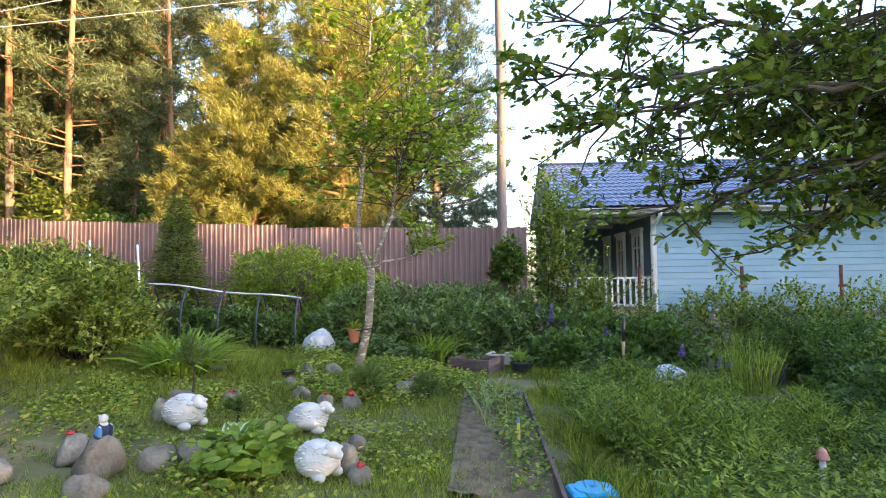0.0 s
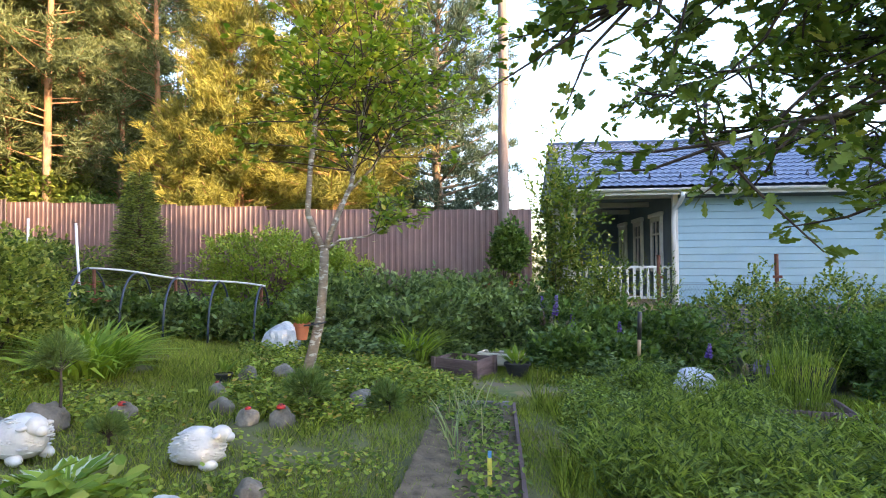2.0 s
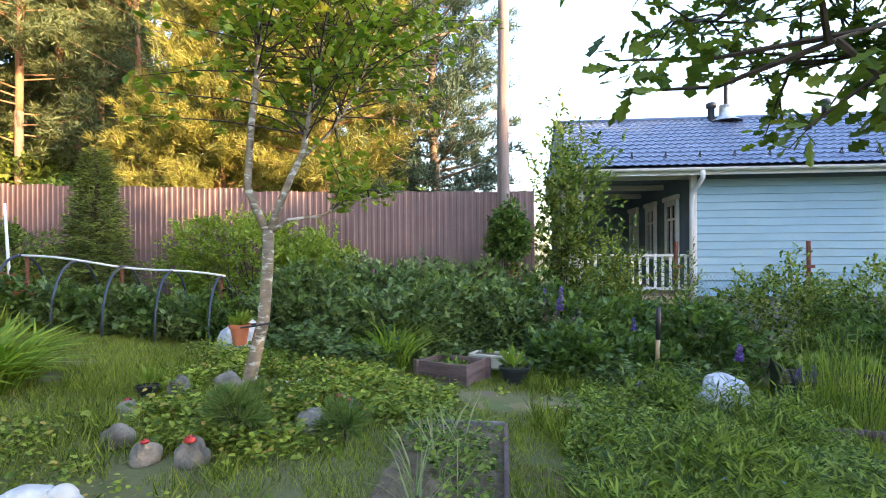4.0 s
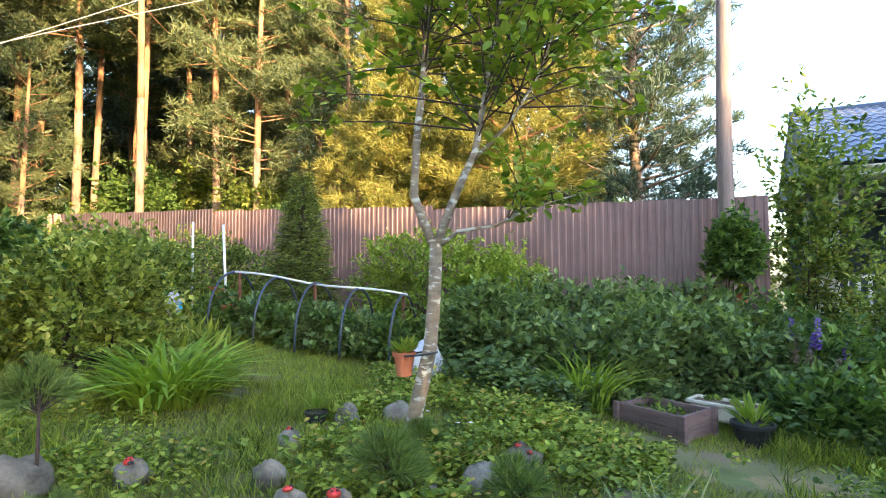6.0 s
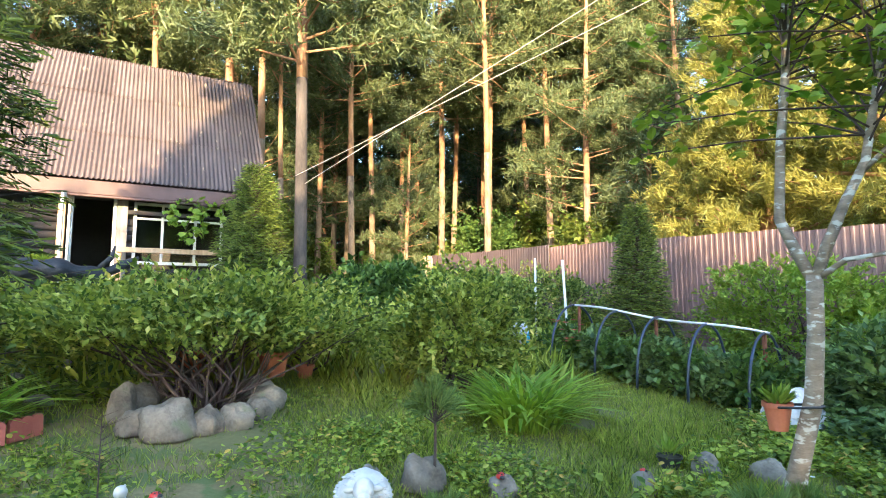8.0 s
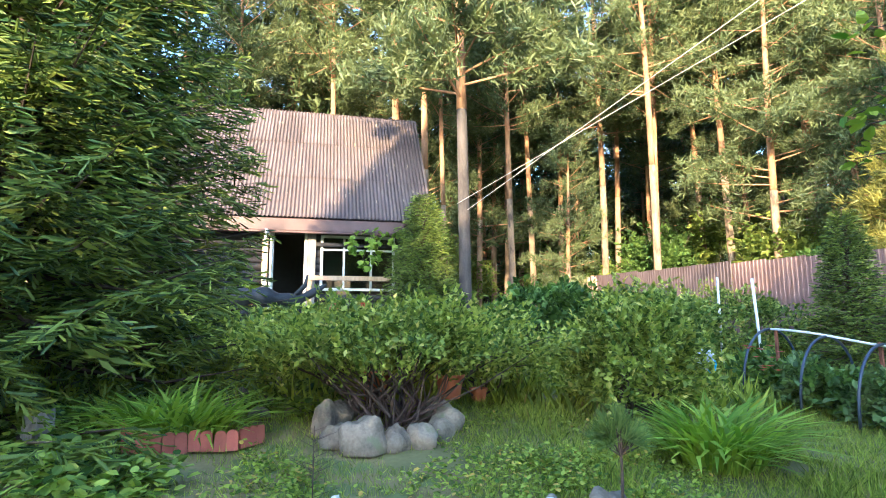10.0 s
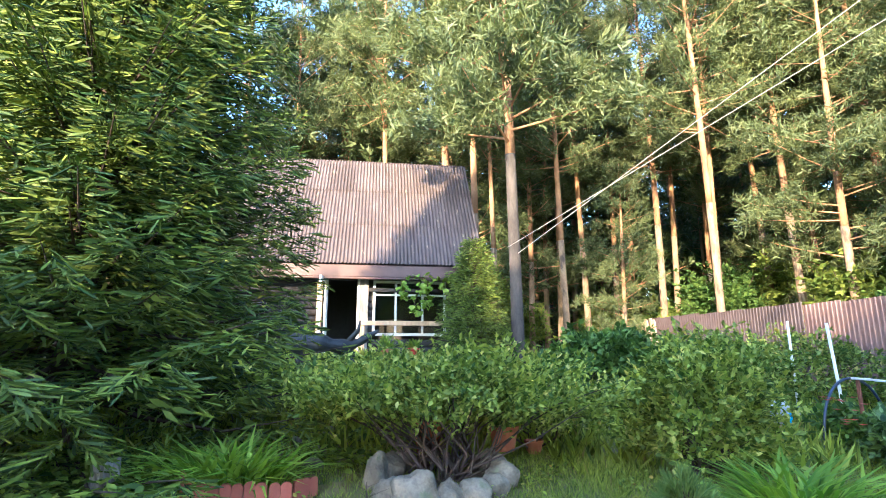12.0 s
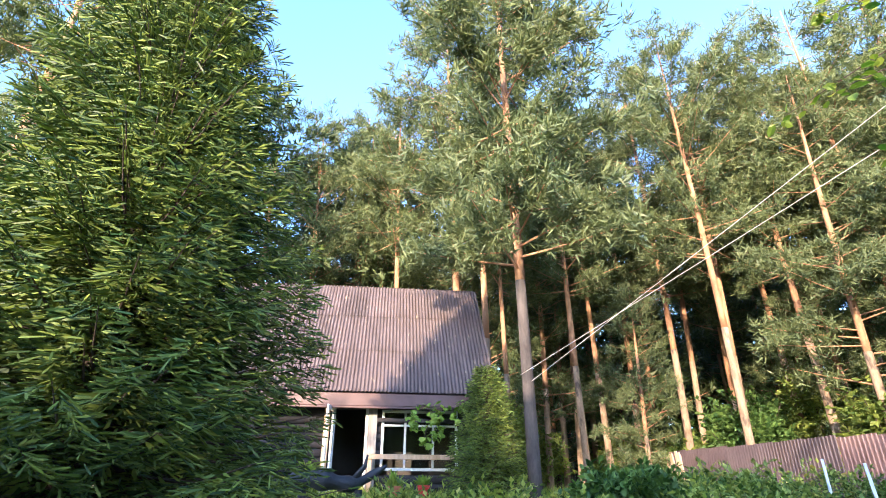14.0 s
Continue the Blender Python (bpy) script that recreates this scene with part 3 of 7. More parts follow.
def build_blue_house():
    gx = gz(6, 15)
    base = thing("blue_house", 6, 15, gx, "pale blue boarded bungalow with a blue metal roof and white veranda", "house")
    base.matrix_basis = Matrix.Translation((0, 0, 0))
    floor_z, eave, x0, x1, wall_x = 0.34, 3.06, 2.15, 17.0, 4.62
    front, back = 15.0, 22.0
    shell = Geo()
    block(shell, (wall_x, front, floor_z), (x1, front + 0.15, eave))
    block(shell, (wall_x, front + 0.15, floor_z), (wall_x + 0.15, back, eave))
    block(shell, (x1 - 0.15, front + 0.15, floor_z), (x1, back, eave))
    block(shell, (wall_x + 0.15, back - 0.15, floor_z), (x1 - 0.15, back, eave))
    part("wall", shell, SHADED_BLUE, base)
    plinth = Geo()
    block(plinth, (wall_x + 0.05, front + 0.05, -0.7), (x1, back, floor_z))
    part("plinth", plinth, GREY_WOOD, base, "grey plinth under the wall")
    board_wall(base, wall_x + 0.02, x1, front - 0.002, floor_z, eave - 0.02, BLUE_PAINT)
    deck = Geo()
    block(deck, (x0, front, floor_z - 0.18), (wall_x, back, floor_z - 0.02), 0.01)
    part("veranda_floor", deck, PALE_WOOD, base, "bare brown veranda floor edge")
    skirt = Geo()
    for i in range(16):
        block(skirt, (x0 + 0.155 * i, front + 0.08, -0.7), (x0 + 0.155 * i + 0.14, front + 0.1, floor_z - 0.18))
    part("skirting", skirt, FASCIA, base, "brown boards under the veranda")
    end = Geo()
    block(end, (x0 - 0.05, back - 0.8, floor_z - 0.02), (wall_x, back - 0.7, eave))
    part("veranda_end_wall", end, SHADED_BLUE, base)
    ceiling = Geo()
    block(ceiling, (x0 - 0.2, front - 0.3, eave - 0.02), (wall_x, back, eave + 0.02))
    part("veranda_ceiling", ceiling, SHADED_BLUE, base)
    for y in (front, 17.2, 19.5):
        beam = Geo()
        block(beam, (x0, y, eave - 0.16), (wall_x, y + 0.11, eave - 0.025), 0.01)
        part("veranda_beam", beam, WHITE_PAINT, base)
    for x, y in ((x0 + 0.06, front + 0.06), (wall_x - 0.02, front - 0.06), (x0 + 0.06, 18.4), (x0 + 0.06, 21.9)):
        g = Geo()
        block(g, (x - 0.06, y - 0.06, floor_z - 0.02), (x + 0.06, y + 0.06, eave - 0.025), 0.008)
        part("post", g, WHITE_PAINT, base)
    # railing along the front and the open end
    def railing(m, length):
        n = int(length / 0.155)
        for z, t in ((0.86, 0.06), (0.12, 0.06)):
            g = Geo()
            block(g, (0, -0.03, z), (length, 0.03, z + t), 0.006)
            part("handrail", g, WHITE_PAINT, base, at=m)
        shared = Geo()
        block(shared, (-0.03, -0.015, 0.18), (0.03, 0.015, 0.86), 0.004)
        me = shared.mesh("baluster")
        for i in range(n):
            part("baluster", me, WHITE_PAINT, base, at=m @ Matrix.Translation(((i + 0.6) * length / n, 0, 0)))
    railing(pose(x0 + 0.12, front + 0.06, floor_z), wall_x - x0 - 0.2)
    railing(pose(x0 + 0.06, front + 0.12, floor_z, 0, 0, 90), 3.2)
    # windows of the veranda wall
    for y, w in ((15.9, 0.95), (17.8, 0.95), (19.8, 0.95)):
        framed_window(base, pose(wall_x - 0.05, y + w, floor_z + 0.75, 0, 0, -90), w, 1.45, (("x", w / 2), ("z", 1.0)), 0.12)
        head = Geo()
        block(head, (wall_x - 0.12, y - 0.1, floor_z + 2.2), (wall_x - 0.02, y + w + 0.1, floor_z + 2.32), 0.02)
        part("window_head", head, WHITE_PAINT, base)
    # roof
    run, rise = 18.5 - 14.45, 5.0 - 3.12
    slope = math.hypot(run, rise)
    tilt = math.degrees(math.atan2(rise, run))
    shared = tile_sheet(1.08, slope).mesh("roof_sheet")
    for i in range(14):
        part("roof_sheet", shared, BLUE_ROOF, base, at=pose(1.95 + 1.08 * i, 14.45, 3.12, tilt))
        part("roof_sheet", shared, BLUE_ROOF, base, at=pose(1.95 + 1.08 * (i + 1), 22.55, 3.12, tilt, 0, 180))
    under = Geo()
    under.add([(1.97, 14.5, 3.06), (17.0, 14.5, 3.06), (17.0, 18.5, 4.92), (1.97, 18.5, 4.92), (1.97, 22.5, 3.06), (17.0, 22.5, 3.06)], [(0, 3, 2, 1), (3, 4, 5, 2)])
    under.add([(1.98, 14.5, 3.05), (1.98, 22.5, 3.05), (1.98, 18.5, 4.91)], [(0, 1, 2)])
    part("roof_lining", under, SHADED_BLUE, base)
    ridge = Geo()
    tube(ridge, [(1.93, 18.5, 5.01), (17.0, 18.5, 5.01)], 0.07, 10)
    part("ridge_cap", ridge, BLUE_ROOF, base, smooth=True)
    fascia = Geo()
    block(fascia, (1.95, 14.47, 2.92), (17.0, 14.5, 3.08), 0.004)
    part("fascia", fascia, WHITE_PAINT, base)
    gutter = Geo()
    k = np.linspace(0, np.pi, 9)
    ring = np.stack([np.zeros(9), 14.4 - 0.07 * np.cos(k), 3.06 - 0.07 * np.sin(k)], 1)
    a, b = ring.copy(), ring.copy()
    a[:, 0], b[:, 0] = 1.9, 17.0
    gutter.add(np.concatenate([a, b]), [(i, i + 1, 10 + i, 9 + i) for i in range(8)])
    part("gutter", gutter, WHITE_PAINT, base, "white half-round gutter", smooth=True)
    pipe = Geo()
    tube(pipe, [(4.62, 14.4, 3.02), (4.62, 14.4, 2.86), (4.6, 14.6, 2.72), (4.56, 14.85, 2.6), (4.54, 14.86, 2.4), (4.54, 14.86, 0.1)], 0.05, 12)
    part("downpipe", pipe, WHITE_PAINT, base, "white round downpipe", smooth=True)
    guard = Geo()
    block(guard, (-0.012, -0.02, 0), (0.012, 0.12, 0.03))
    guard.add([(-0.012, 0.0, 0.03), (0.012, 0.0, 0.03), (0.012, 0.09, 0.03), (-0.012, 0.09, 0.03), (-0.012, 0.06, 0.13), (0.012, 0.06, 0.13)],
              [(0, 1, 5, 4), (2, 3, 4, 5), (1, 2, 5), (3, 0, 4)][:2])
    me = guard.mesh("snow_guard")
    for i in range(14):
        y = 14.95
        part("snow_guard", me, DARK_METAL, base, at=pose(2.6 + i * 0.72, y, 3.12 + (y - 14.45) * rise / run + 0.02, tilt))
    rod = Geo()
    tube(rod, [(2.2, 15.0, 3.5), (16.8, 15.0, 3.5)], 0.012, 6)
    part("snow_rail", rod, BLUE_ROOF, base)
    flue = Geo()
    lathe(flue, [(0.05, -0.3), (0.05, 0.62), (0.07, 0.63), (0.07, 0.72), (0.16, 0.73), (0.16, 0.76), (0.06, 0.8), (0.06, 0.94), (0.09, 0.95), (0, 1.0)], 14)
    part("flue", flue, DARK_METAL, base, "dark metal flue with a cap", smooth=True, at=pose(6.55, 18.2, 5.25))
    flash = Geo()
    lathe(flash, [(0.42, -0.1), (0.2, 0.03), (0.17, 0.32), (0.19, 0.34), (0.06, 0.36)], 16)
    part("flashing", flash, ZINC, base, "bright zinc flashing round the flue", smooth=True, at=pose(6.55, 18.2, 4.95))
    for x in (6.2, 9.14):
        vent = Geo()
        lathe(vent, [(0.09, -0.3), (0.09, 0.15), (0.13, 0.16), (0.14, 0.26), (0.1, 0.3), (0, 0.31)], 14)
        part("roof_vent", vent, DARK_METAL, base, smooth=True, at=pose(x, 18.3, 5.1))


build_blue_house()


# ---- wire fence with rusty posts ----
def build_wire_fence():
    base = thing("wire_fence", 4, 13.5, gz(4, 13.5), "sagging wire mesh fence on rusty steel posts", "fence")
    z0 = gz(4, 13.5)
    for x in (3.8, 6.2, 8.46, 10.7):
        g = Geo()
        tube(g, [(x - 4, 0, -0.1), (x - 4, 0, 1.36 - z0 + 0.15)], 0.04, 10)
        post = part("post", g, RUST, base)
        c = Geo()
        block(c, (x - 4.09, -0.05, 1.0 - z0), (x - 3.91, -0.02, 1.06 - z0))
        part("bracket", c, RUST, post)
    mesh_geo = Geo()
    for s in (-1, 1):
        for i in range(150):
            x = -2.1 + i * 0.07
            h = 1.15
            tube(mesh_geo, [(x, 0.03, 0.35), (x + s * h * 0.6, 0.035, 0.35 + h)], 0.0016, 3, False)
    for z in (0.4, 0.95, 1.5):
        tube(mesh_geo, [(-2.1, 0.03, z), (8.3, 0.03, z)], 0.003, 4, False)
    part("wire_mesh", mesh_geo, DARK_METAL, base)


build_wire_fence()


# ---- log house with the steep corrugated roof ----
def wave_sheet(width, length, pitch=0.1):
    g = Geo()
    xs = np.arange(0, width + 1e-6, pitch / 6)
    z = 0.022 * np.cos(2 * np.pi * xs / pitch)
    a = np.stack([xs, np.zeros_like(xs), z], 1)
    rows = [a, a + (0, length, 0), a + (0, 0, -0.008), a + (0, length, -0.008)]
    k = len(xs)
    i = np.arange(k - 1)
    return g.add(np.concatenate(rows), np.concatenate([np.stack([i, i + 1, k + i + 1, k + i], 1), np.stack([2 * k + i + 1, 2 * k + i, 3 * k + i, 3 * k + i + 1], 1), np.stack([2 * k + i, 2 * k + i + 1, i + 1, i], 1)]))


def build_log_house():
    base = thing("log_house", 0, 0, 0, "dark log house with a steep faded corrugated roof and glazed porch", "house")
    gx = 1.45
    eave, ridge_z, ex, rx = 4.12, 8.05, -13.95, -17.05
    y0, y1 = -2.6, 6.18
    wx = -14.6
    slope = math.hypot(ridge_z - eave, ex - rx)
    tilt = math.degrees(math.atan2(ridge_z - eave, ex - rx))
    # roof sheets: three courses, lapped
    course = slope / 3
    shared = wave_sheet(0.9, course + 0.08).mesh("roof_sheet")
    n = int(round((y1 - y0) / 0.9))
    for side in (0, 1):
        for c in range(3):
            for i in range(n):
                if side == 0:
                    m = pose(ex, y1 - 0.9 * (i + 1), eave, 0, 0, 90) @ pose(0, 0, 0, tilt) @ pose(0, c * course, 0.026 * c, rng.uniform(-0.15, 0.15))
                else:
                    m = pose(2 * rx - ex, y1 - 0.9 * i, eave, 0, 0, -90) @ pose(0, 0, 0, tilt) @ pose(0, c * course, 0.026 * c)
                part("roof_sheet", shared, ROOF_SHEET, base, at=m)
    cap = Geo()
    w = 0.16
    cap.add([(rx + w, y0, ridge_z - 0.12), (rx + w, y1 + 0.03, ridge_z - 0.12), (rx, y1 + 0.03, ridge_z + 0.07), (rx, y0, ridge_z + 0.07), (rx - w, y0, ridge_z - 0.12), (rx - w, y1 + 0.03, ridge_z - 0.12)], [(0, 1, 2, 3), (3, 2, 5, 4)])
    part("ridge_cap", cap, ROOF_SHEET, base)
    fascia = Geo()
    block(fascia, (ex - 0.1, y0, eave - 0.36), (ex - 0.05, y1 - 0.05, eave - 0.04), 0.01)
    block(fascia, (ex - 0.13, y0, eave - 0.42), (ex - 0.02, y1 - 0.05, eave - 0.365), 0.01)
    part("fascia", fascia, FASCIA, base, "long brown fascia under the eave")
    soffit = Geo()
    block(soffit, (wx, y0, eave - 0.1), (ex - 0.1, y1 - 0.1, eave - 0.07))
    part("soffit", soffit, GREY_WOOD, base)
    verge = Geo()
    a, b = np.array((ex, y1 - 0.02, eave - 0.08)), np.array((rx, y1 - 0.02, ridge_z - 0.08))
    nrm = np.array((ridge_z - eave, 0, ex - rx)) / slope
    for s in (1, -1):
        e = np.array((ex if s > 0 else 2 * rx - ex, y1 - 0.02, eave - 0.08))
        q = [e, b, b - (0, 0, 0.26), e - (0, 0, 0.26)]
        verge.add(q + [v - (0, 0.03, 0) for v in q], CUBE_FACES)
    part("verge_board", verge, GREY_WOOD, base)
    # gable and hidden walls
    gy = y1 - 0.35
    gable = Geo()
    for yy in (gy - 0.15, y0 + 0.2):
        pts = [(wx, yy, gx - 0.3), (2 * rx - wx, yy, gx - 0.3), (2 * rx - wx, yy, eave - 0.1), (rx, yy, ridge_z - 0.25), (wx, yy, eave - 0.1)]
        gable.add(pts + [(p[0], p[1] + 0.15, p[2]) for p in pts], [(0, 1, 6, 5), (1, 2, 7, 6), (2, 3, 8, 7), (3, 4, 9, 8), (4, 0, 5, 9)])
        gable.faces.append(np.array([[gable.count - 10 + i for i in range(5)], [gable.count - 1 - i for i in range(5)]]))
    block(gable, (2 * rx - wx - 0.15, y0 + 0.35, gx - 0.3), (2 * rx - wx, gy - 0.15, eave))
    part("gable_wall", gable, LOG, base)
    # front wall: logs with the door and the porch window left open
    door, win = (2.0, 2.78, gx - 0.1, 3.86), (3.2, 5.2, 2.25, 3.74)
    step = 0.2
    wall = []
    z = gx - 0.3
    while z < eave - 0.12:
        spans = [(y0 + 0.2, door[0] - 0.14), (door[1] + 0.1, win[0]), (win[1], gy)]
        if z + step > door[3]:
            spans = [(y0 + 0.2, gy)]
        elif z + step <= win[2]:
            spans = [(y0 + 0.2, door[0] - 0.14), (door[1] + 0.1, gy)]
        for s in spans:
            g = Geo()
            tube(g, [(wx, s[0], z + step / 2), (wx, s[1], z + step / 2)], step * 0.54, 12)
            part("log", g, LOG, base, smooth=True)
        z += step
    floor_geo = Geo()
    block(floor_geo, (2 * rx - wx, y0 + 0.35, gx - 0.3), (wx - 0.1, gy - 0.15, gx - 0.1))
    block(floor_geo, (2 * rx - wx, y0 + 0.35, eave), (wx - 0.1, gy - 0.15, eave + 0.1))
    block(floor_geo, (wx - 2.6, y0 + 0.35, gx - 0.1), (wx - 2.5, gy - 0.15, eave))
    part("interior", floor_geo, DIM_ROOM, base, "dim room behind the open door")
    framed_window(base, pose(wx + 0.1, win[0], win[2], 0, 0, 90), win[1] - win[0], win[3] - win[2], (("x", 0.62), ("x", 1.35), ("z", 1.1)), 0.07)
    dark = Geo()
    block(dark, (wx + 0.18, win[0] - 0.12, 3.42), (wx + 0.22, win[1] + 0.1, 3.52), 0.006)
    part("cross_board", dark, LOG, base, "dark board across the window")
    light = Geo()
    block(light, (wx + 0.42, win[0] - 0.32, 2.5), (wx + 0.47, win[1] + 0.2, 2.62), 0.008)
    part("handrail", light, PALE_WOOD, base, "pale wooden porch rail")
    for y in (win[0] - 0.3, win[1] + 0.1):
        g = Geo()
        block(g, (wx + 0.36, y, gx - 0.3), (wx + 0.42, y + 0.1, 2.6), 0.008)
        part("rail_post", g, PALE_WOOD, base)
    column = Geo()
    block(column, (wx + 0.12, 2.86, gx - 0.3), (wx + 0.22, 3.08, 3.9), 0.01)
    part("porch_post", column, GREY_WOOD, base, "grey board post beside the door")
    side = Geo()
    block(side, (wx + 0.12, 1.72, gx - 0.3), (wx + 0.2, 1.86, 3.9), 0.01)
    part("porch_post", side, PALE_WOOD, base)
    jamb = Geo()
    for lo, hi in (((door[0] - 0.09, door[2]), (door[0], door[3])), ((door[1], door[2]), (door[1] + 0.07, door[3])), ((door[0] - 0.09, door[3]), (door[1] + 0.07, door[3] + 0.08))):
        block(jamb, (wx + 0.05, lo[0], lo[1]), (wx + 0.16, hi[0], hi[1]), 0.006)
    part("door_frame", jamb, WHITE_PAINT, base, "white door frame standing open")
    leaf = Geo()
    for lo, hi in (((0, 0), (0.09, 2.35)), ((0.62, 0), (0.71, 2.35)), ((0.09, 0), (0.62, 0.3)), ((0.09, 2.25), (0.62, 2.35))):
        block(leaf, (lo[0], -0.025, lo[1]), (hi[0], 0.025, hi[1]), 0.005)
    part("door", leaf, WHITE_PAINT, base, "white glazed door swung open", at=pose(wx + 0.16, door[0] - 0.05, gx - 0.05, 0, 0, -8))


build_log_house()


# ---- trees ----
def pine_meshes(seed, height, crown_from, spread=1.0, density=1.0, far=False):
    """A tall Scots pine: bare trunk, limbs, and tufts of needles towards the top."""
    r = np.random.default_rng(seed)
    trunk, upper, crown = Geo(), Geo(), Geo()
    h = np.linspace(0, height, 22)
    bend = np.stack([0.25 * np.sin(h * 0.13 + seed) - 0.25 * math.sin(seed), 0.2 * np.cos(h * 0.11 + seed) - 0.2 * math.cos(seed), h], 1)
    radius = np.interp(h, [0, 1.0, height * 0.6, height], [0.2, 0.16, 0.1, 0.02])
    cut = 6
    tube(trunk, bend[:cut + 1], radius[:cut + 1], 10)
    tube(upper, bend[cut:], radius[cut:], 8)
    tips, ways, sizes = [], [], []
    z = height * crown_from
    while z < height - 0.3:
        k = (z / height - crown_from) / (1 - crown_from)
        reach = spread * (2.7 * math.sin(math.pi * min(1, 0.25 + 0.75 * k)) ** 0.7 + 0.35) * r.uniform(0.6, 1.1)
        a = r.uniform(0, 2 * math.pi)
        o = np.array([np.interp(z, h, bend[:, c]) for c in range(3)])
        w = np.array((math.cos(a), math.sin(a), r.uniform(-0.1, 0.35) + 0.4 * k))
        path = [o, o + w * reach * 0.5 + (0, 0, 0.05), o + w * reach + (0, 0, 0.2)]
        tube(upper, path, [0.032 * (1.2 - k), 0.02 * (1.2 - k), 0.006], 5, False)
        m = max(3, int(reach * (3.4 if far else 4.8) * density))
        for _ in range(m):
            f = r.uniform(0.3, 1.05)
            c = o + w * reach * f + r.normal(0, 0.28, 3) * (1, 1, 0.6) + (0, 0, 0.12)
            tips.append(c)
            ways.append(unit(w + r.normal(0, 0.7, 3) + (0, 0, 0.5)))
        z += height * (1 - crown_from) / (58 * density ** 0.5) * r.uniform(0.6, 1.4)
    tips, ways = np.array(tips), np.array(ways)
    per = 12 if far else 34
    b = np.repeat(tips, per, 0) + r.normal(0, 0.13, (len(tips) * per, 3))
    d = np.repeat(ways, per, 0) + r.normal(0, 0.85, (len(tips) * per, 3))
    shape = (NEEDLES[0] * (1, 2.2 if far else 1.25, 1), NEEDLES[1])
    leaves(crown, b, d, r.uniform(0.24, 0.42, len(b)) * (1.4 if far else 1.0), shape, r.uniform(0, 3, len(b)))
    return trunk.mesh("trunk", True), upper.mesh("upper_trunk", True), crown.mesh("crown")


PINE_KINDS = ((1, 21.0, 0.4, 1.0, 1.0), (2, 19.0, 0.46, 0.9, 0.9), (3, 22.5, 0.42, 1.1, 1.0), (4, 17.5, 0.22, 0.9, 1.0), (5, 20.0, 0.5, 0.85, 0.8), (6, 13.0, 0.12, 0.75, 0.9), (7, 19.5, 0.3, 1.05, 1.6))
PINES = [pine_meshes(s, h, c, sp * 1.2, d) for s, h, c, sp, d in PINE_KINDS]
FAR_PINES = [pine_meshes(s + 10, h, c, sp * 1.3, d, True) for s, h, c, sp, d in PINE_KINDS]


def pine(kind, x, y, size=1.0, turn=0.0, far=False, label="tall Scots pine with orange upper bark in the wood"):
    base = thing("pine_tree", x, y, gz(x, y) - 0.05, label, "pine tree", "pines of the wood", turn)
    base.scale = (size, size, size)
    t, u, c = (FAR_PINES if far else PINES)[kind]
    low = part("trunk", t, BARK_LOW, base)
    low.material_slots[0].link = "OBJECT"
    low.material_slots[0].material = BARK_LOW if kind == 6 or far and kind % 2 else BARK_MID
    part("upper_trunk", u, BARK_PINE, base)
    part("crown", c, FAR_NEEDLE if far else PINE_NEEDLE, base)
    return base


KNOWN_PINES = [(6, -12.75, 6.75, 1.0), (3, -13.0, -7.2, 1.05), (0, -15.5, -8.8, 1.1), (4, -22.5, 3.8, 0.95), (1, -24.0, 6.6, 1.0), (3, -28.0, 12.5, 1.0), (0, -26.0, 15.5, 1.0), (1, -18.3, 15.9, 0.9), (4, -14.6, 19.6, 0.95), (0, -24.5, 20.5, 0.95), (0, -20.5, 6.05, 1.15), (1, -18.4, 6.8, 0.95), (4, -21.1, 8.2, 0.8), (3, -24.6, 10.6, 0.95), (1, -20.3, 10.8, 0.9), (0, -20.6, 15.0, 0.95),
               (2, -16.3, 14.6, 0.84), (4, -20.0, 19.5, 0.95), (0, -16.3, 17.7, 0.88), (3, -13.9, 17.3, 0.85), (1, -25.4, -0.4, 1.0), (4, -27.6, 1.5, 1.1), (2, -23.0, 17.0, 0.9),
               (1, -17.2, 21.0, 0.9), (0, -13.5, 22.0, 0.95), (3, -11.5, 19.5, 0.8), (4, -22.5, 12.6, 0.9), (2, -9.6, 22.5, 0.9), (3, -15.5, 21.5, 0.95), (5, -13.0, 19.3, 0.8), (3, -18.0, 24.5, 1.0), (5, -17.0, 19.2, 0.75), (0, -19.5, 26.5, 1.0), (3, -22.5, 23.0, 0.9), (5, -19.0, 12.5, 0.6)]
for i, (k, x, y, s) in enumerate(KNOWN_PINES):
    pine(k, x, y, s, i * 77.0)
count = 0
forest_rng = np.random.default_rng(21)
while count < 96:
    a, d = forest_rng.uniform(10, 128), forest_rng.uniform(25, 58)
    x, y = 0.4 - d * math.sin(radians(a)), 3.2 + d * math.cos(radians(a))
    if a < 30 and d < 34 or (-24 < x < -10 and -6 < y < 9):
        continue
    pine(int(forest_rng.choice([0, 1, 2, 3, 3, 4, 5, 5])), x, y, forest_rng.uniform(0.8, 1.08), forest_rng.uniform(0, 360), True)
    count += 1


for i in range(34):
    a, d = 36 + 42 * (i + forest_rng.uniform()) / 34, forest_rng.uniform(30, 60)
    pine((3, 5, 1)[i % 3], 0.4 - d * math.sin(radians(a)), 3.2 + d * math.cos(radians(a)), forest_rng.uniform(0.85, 1.15), forest_rng.uniform(0, 360), True)


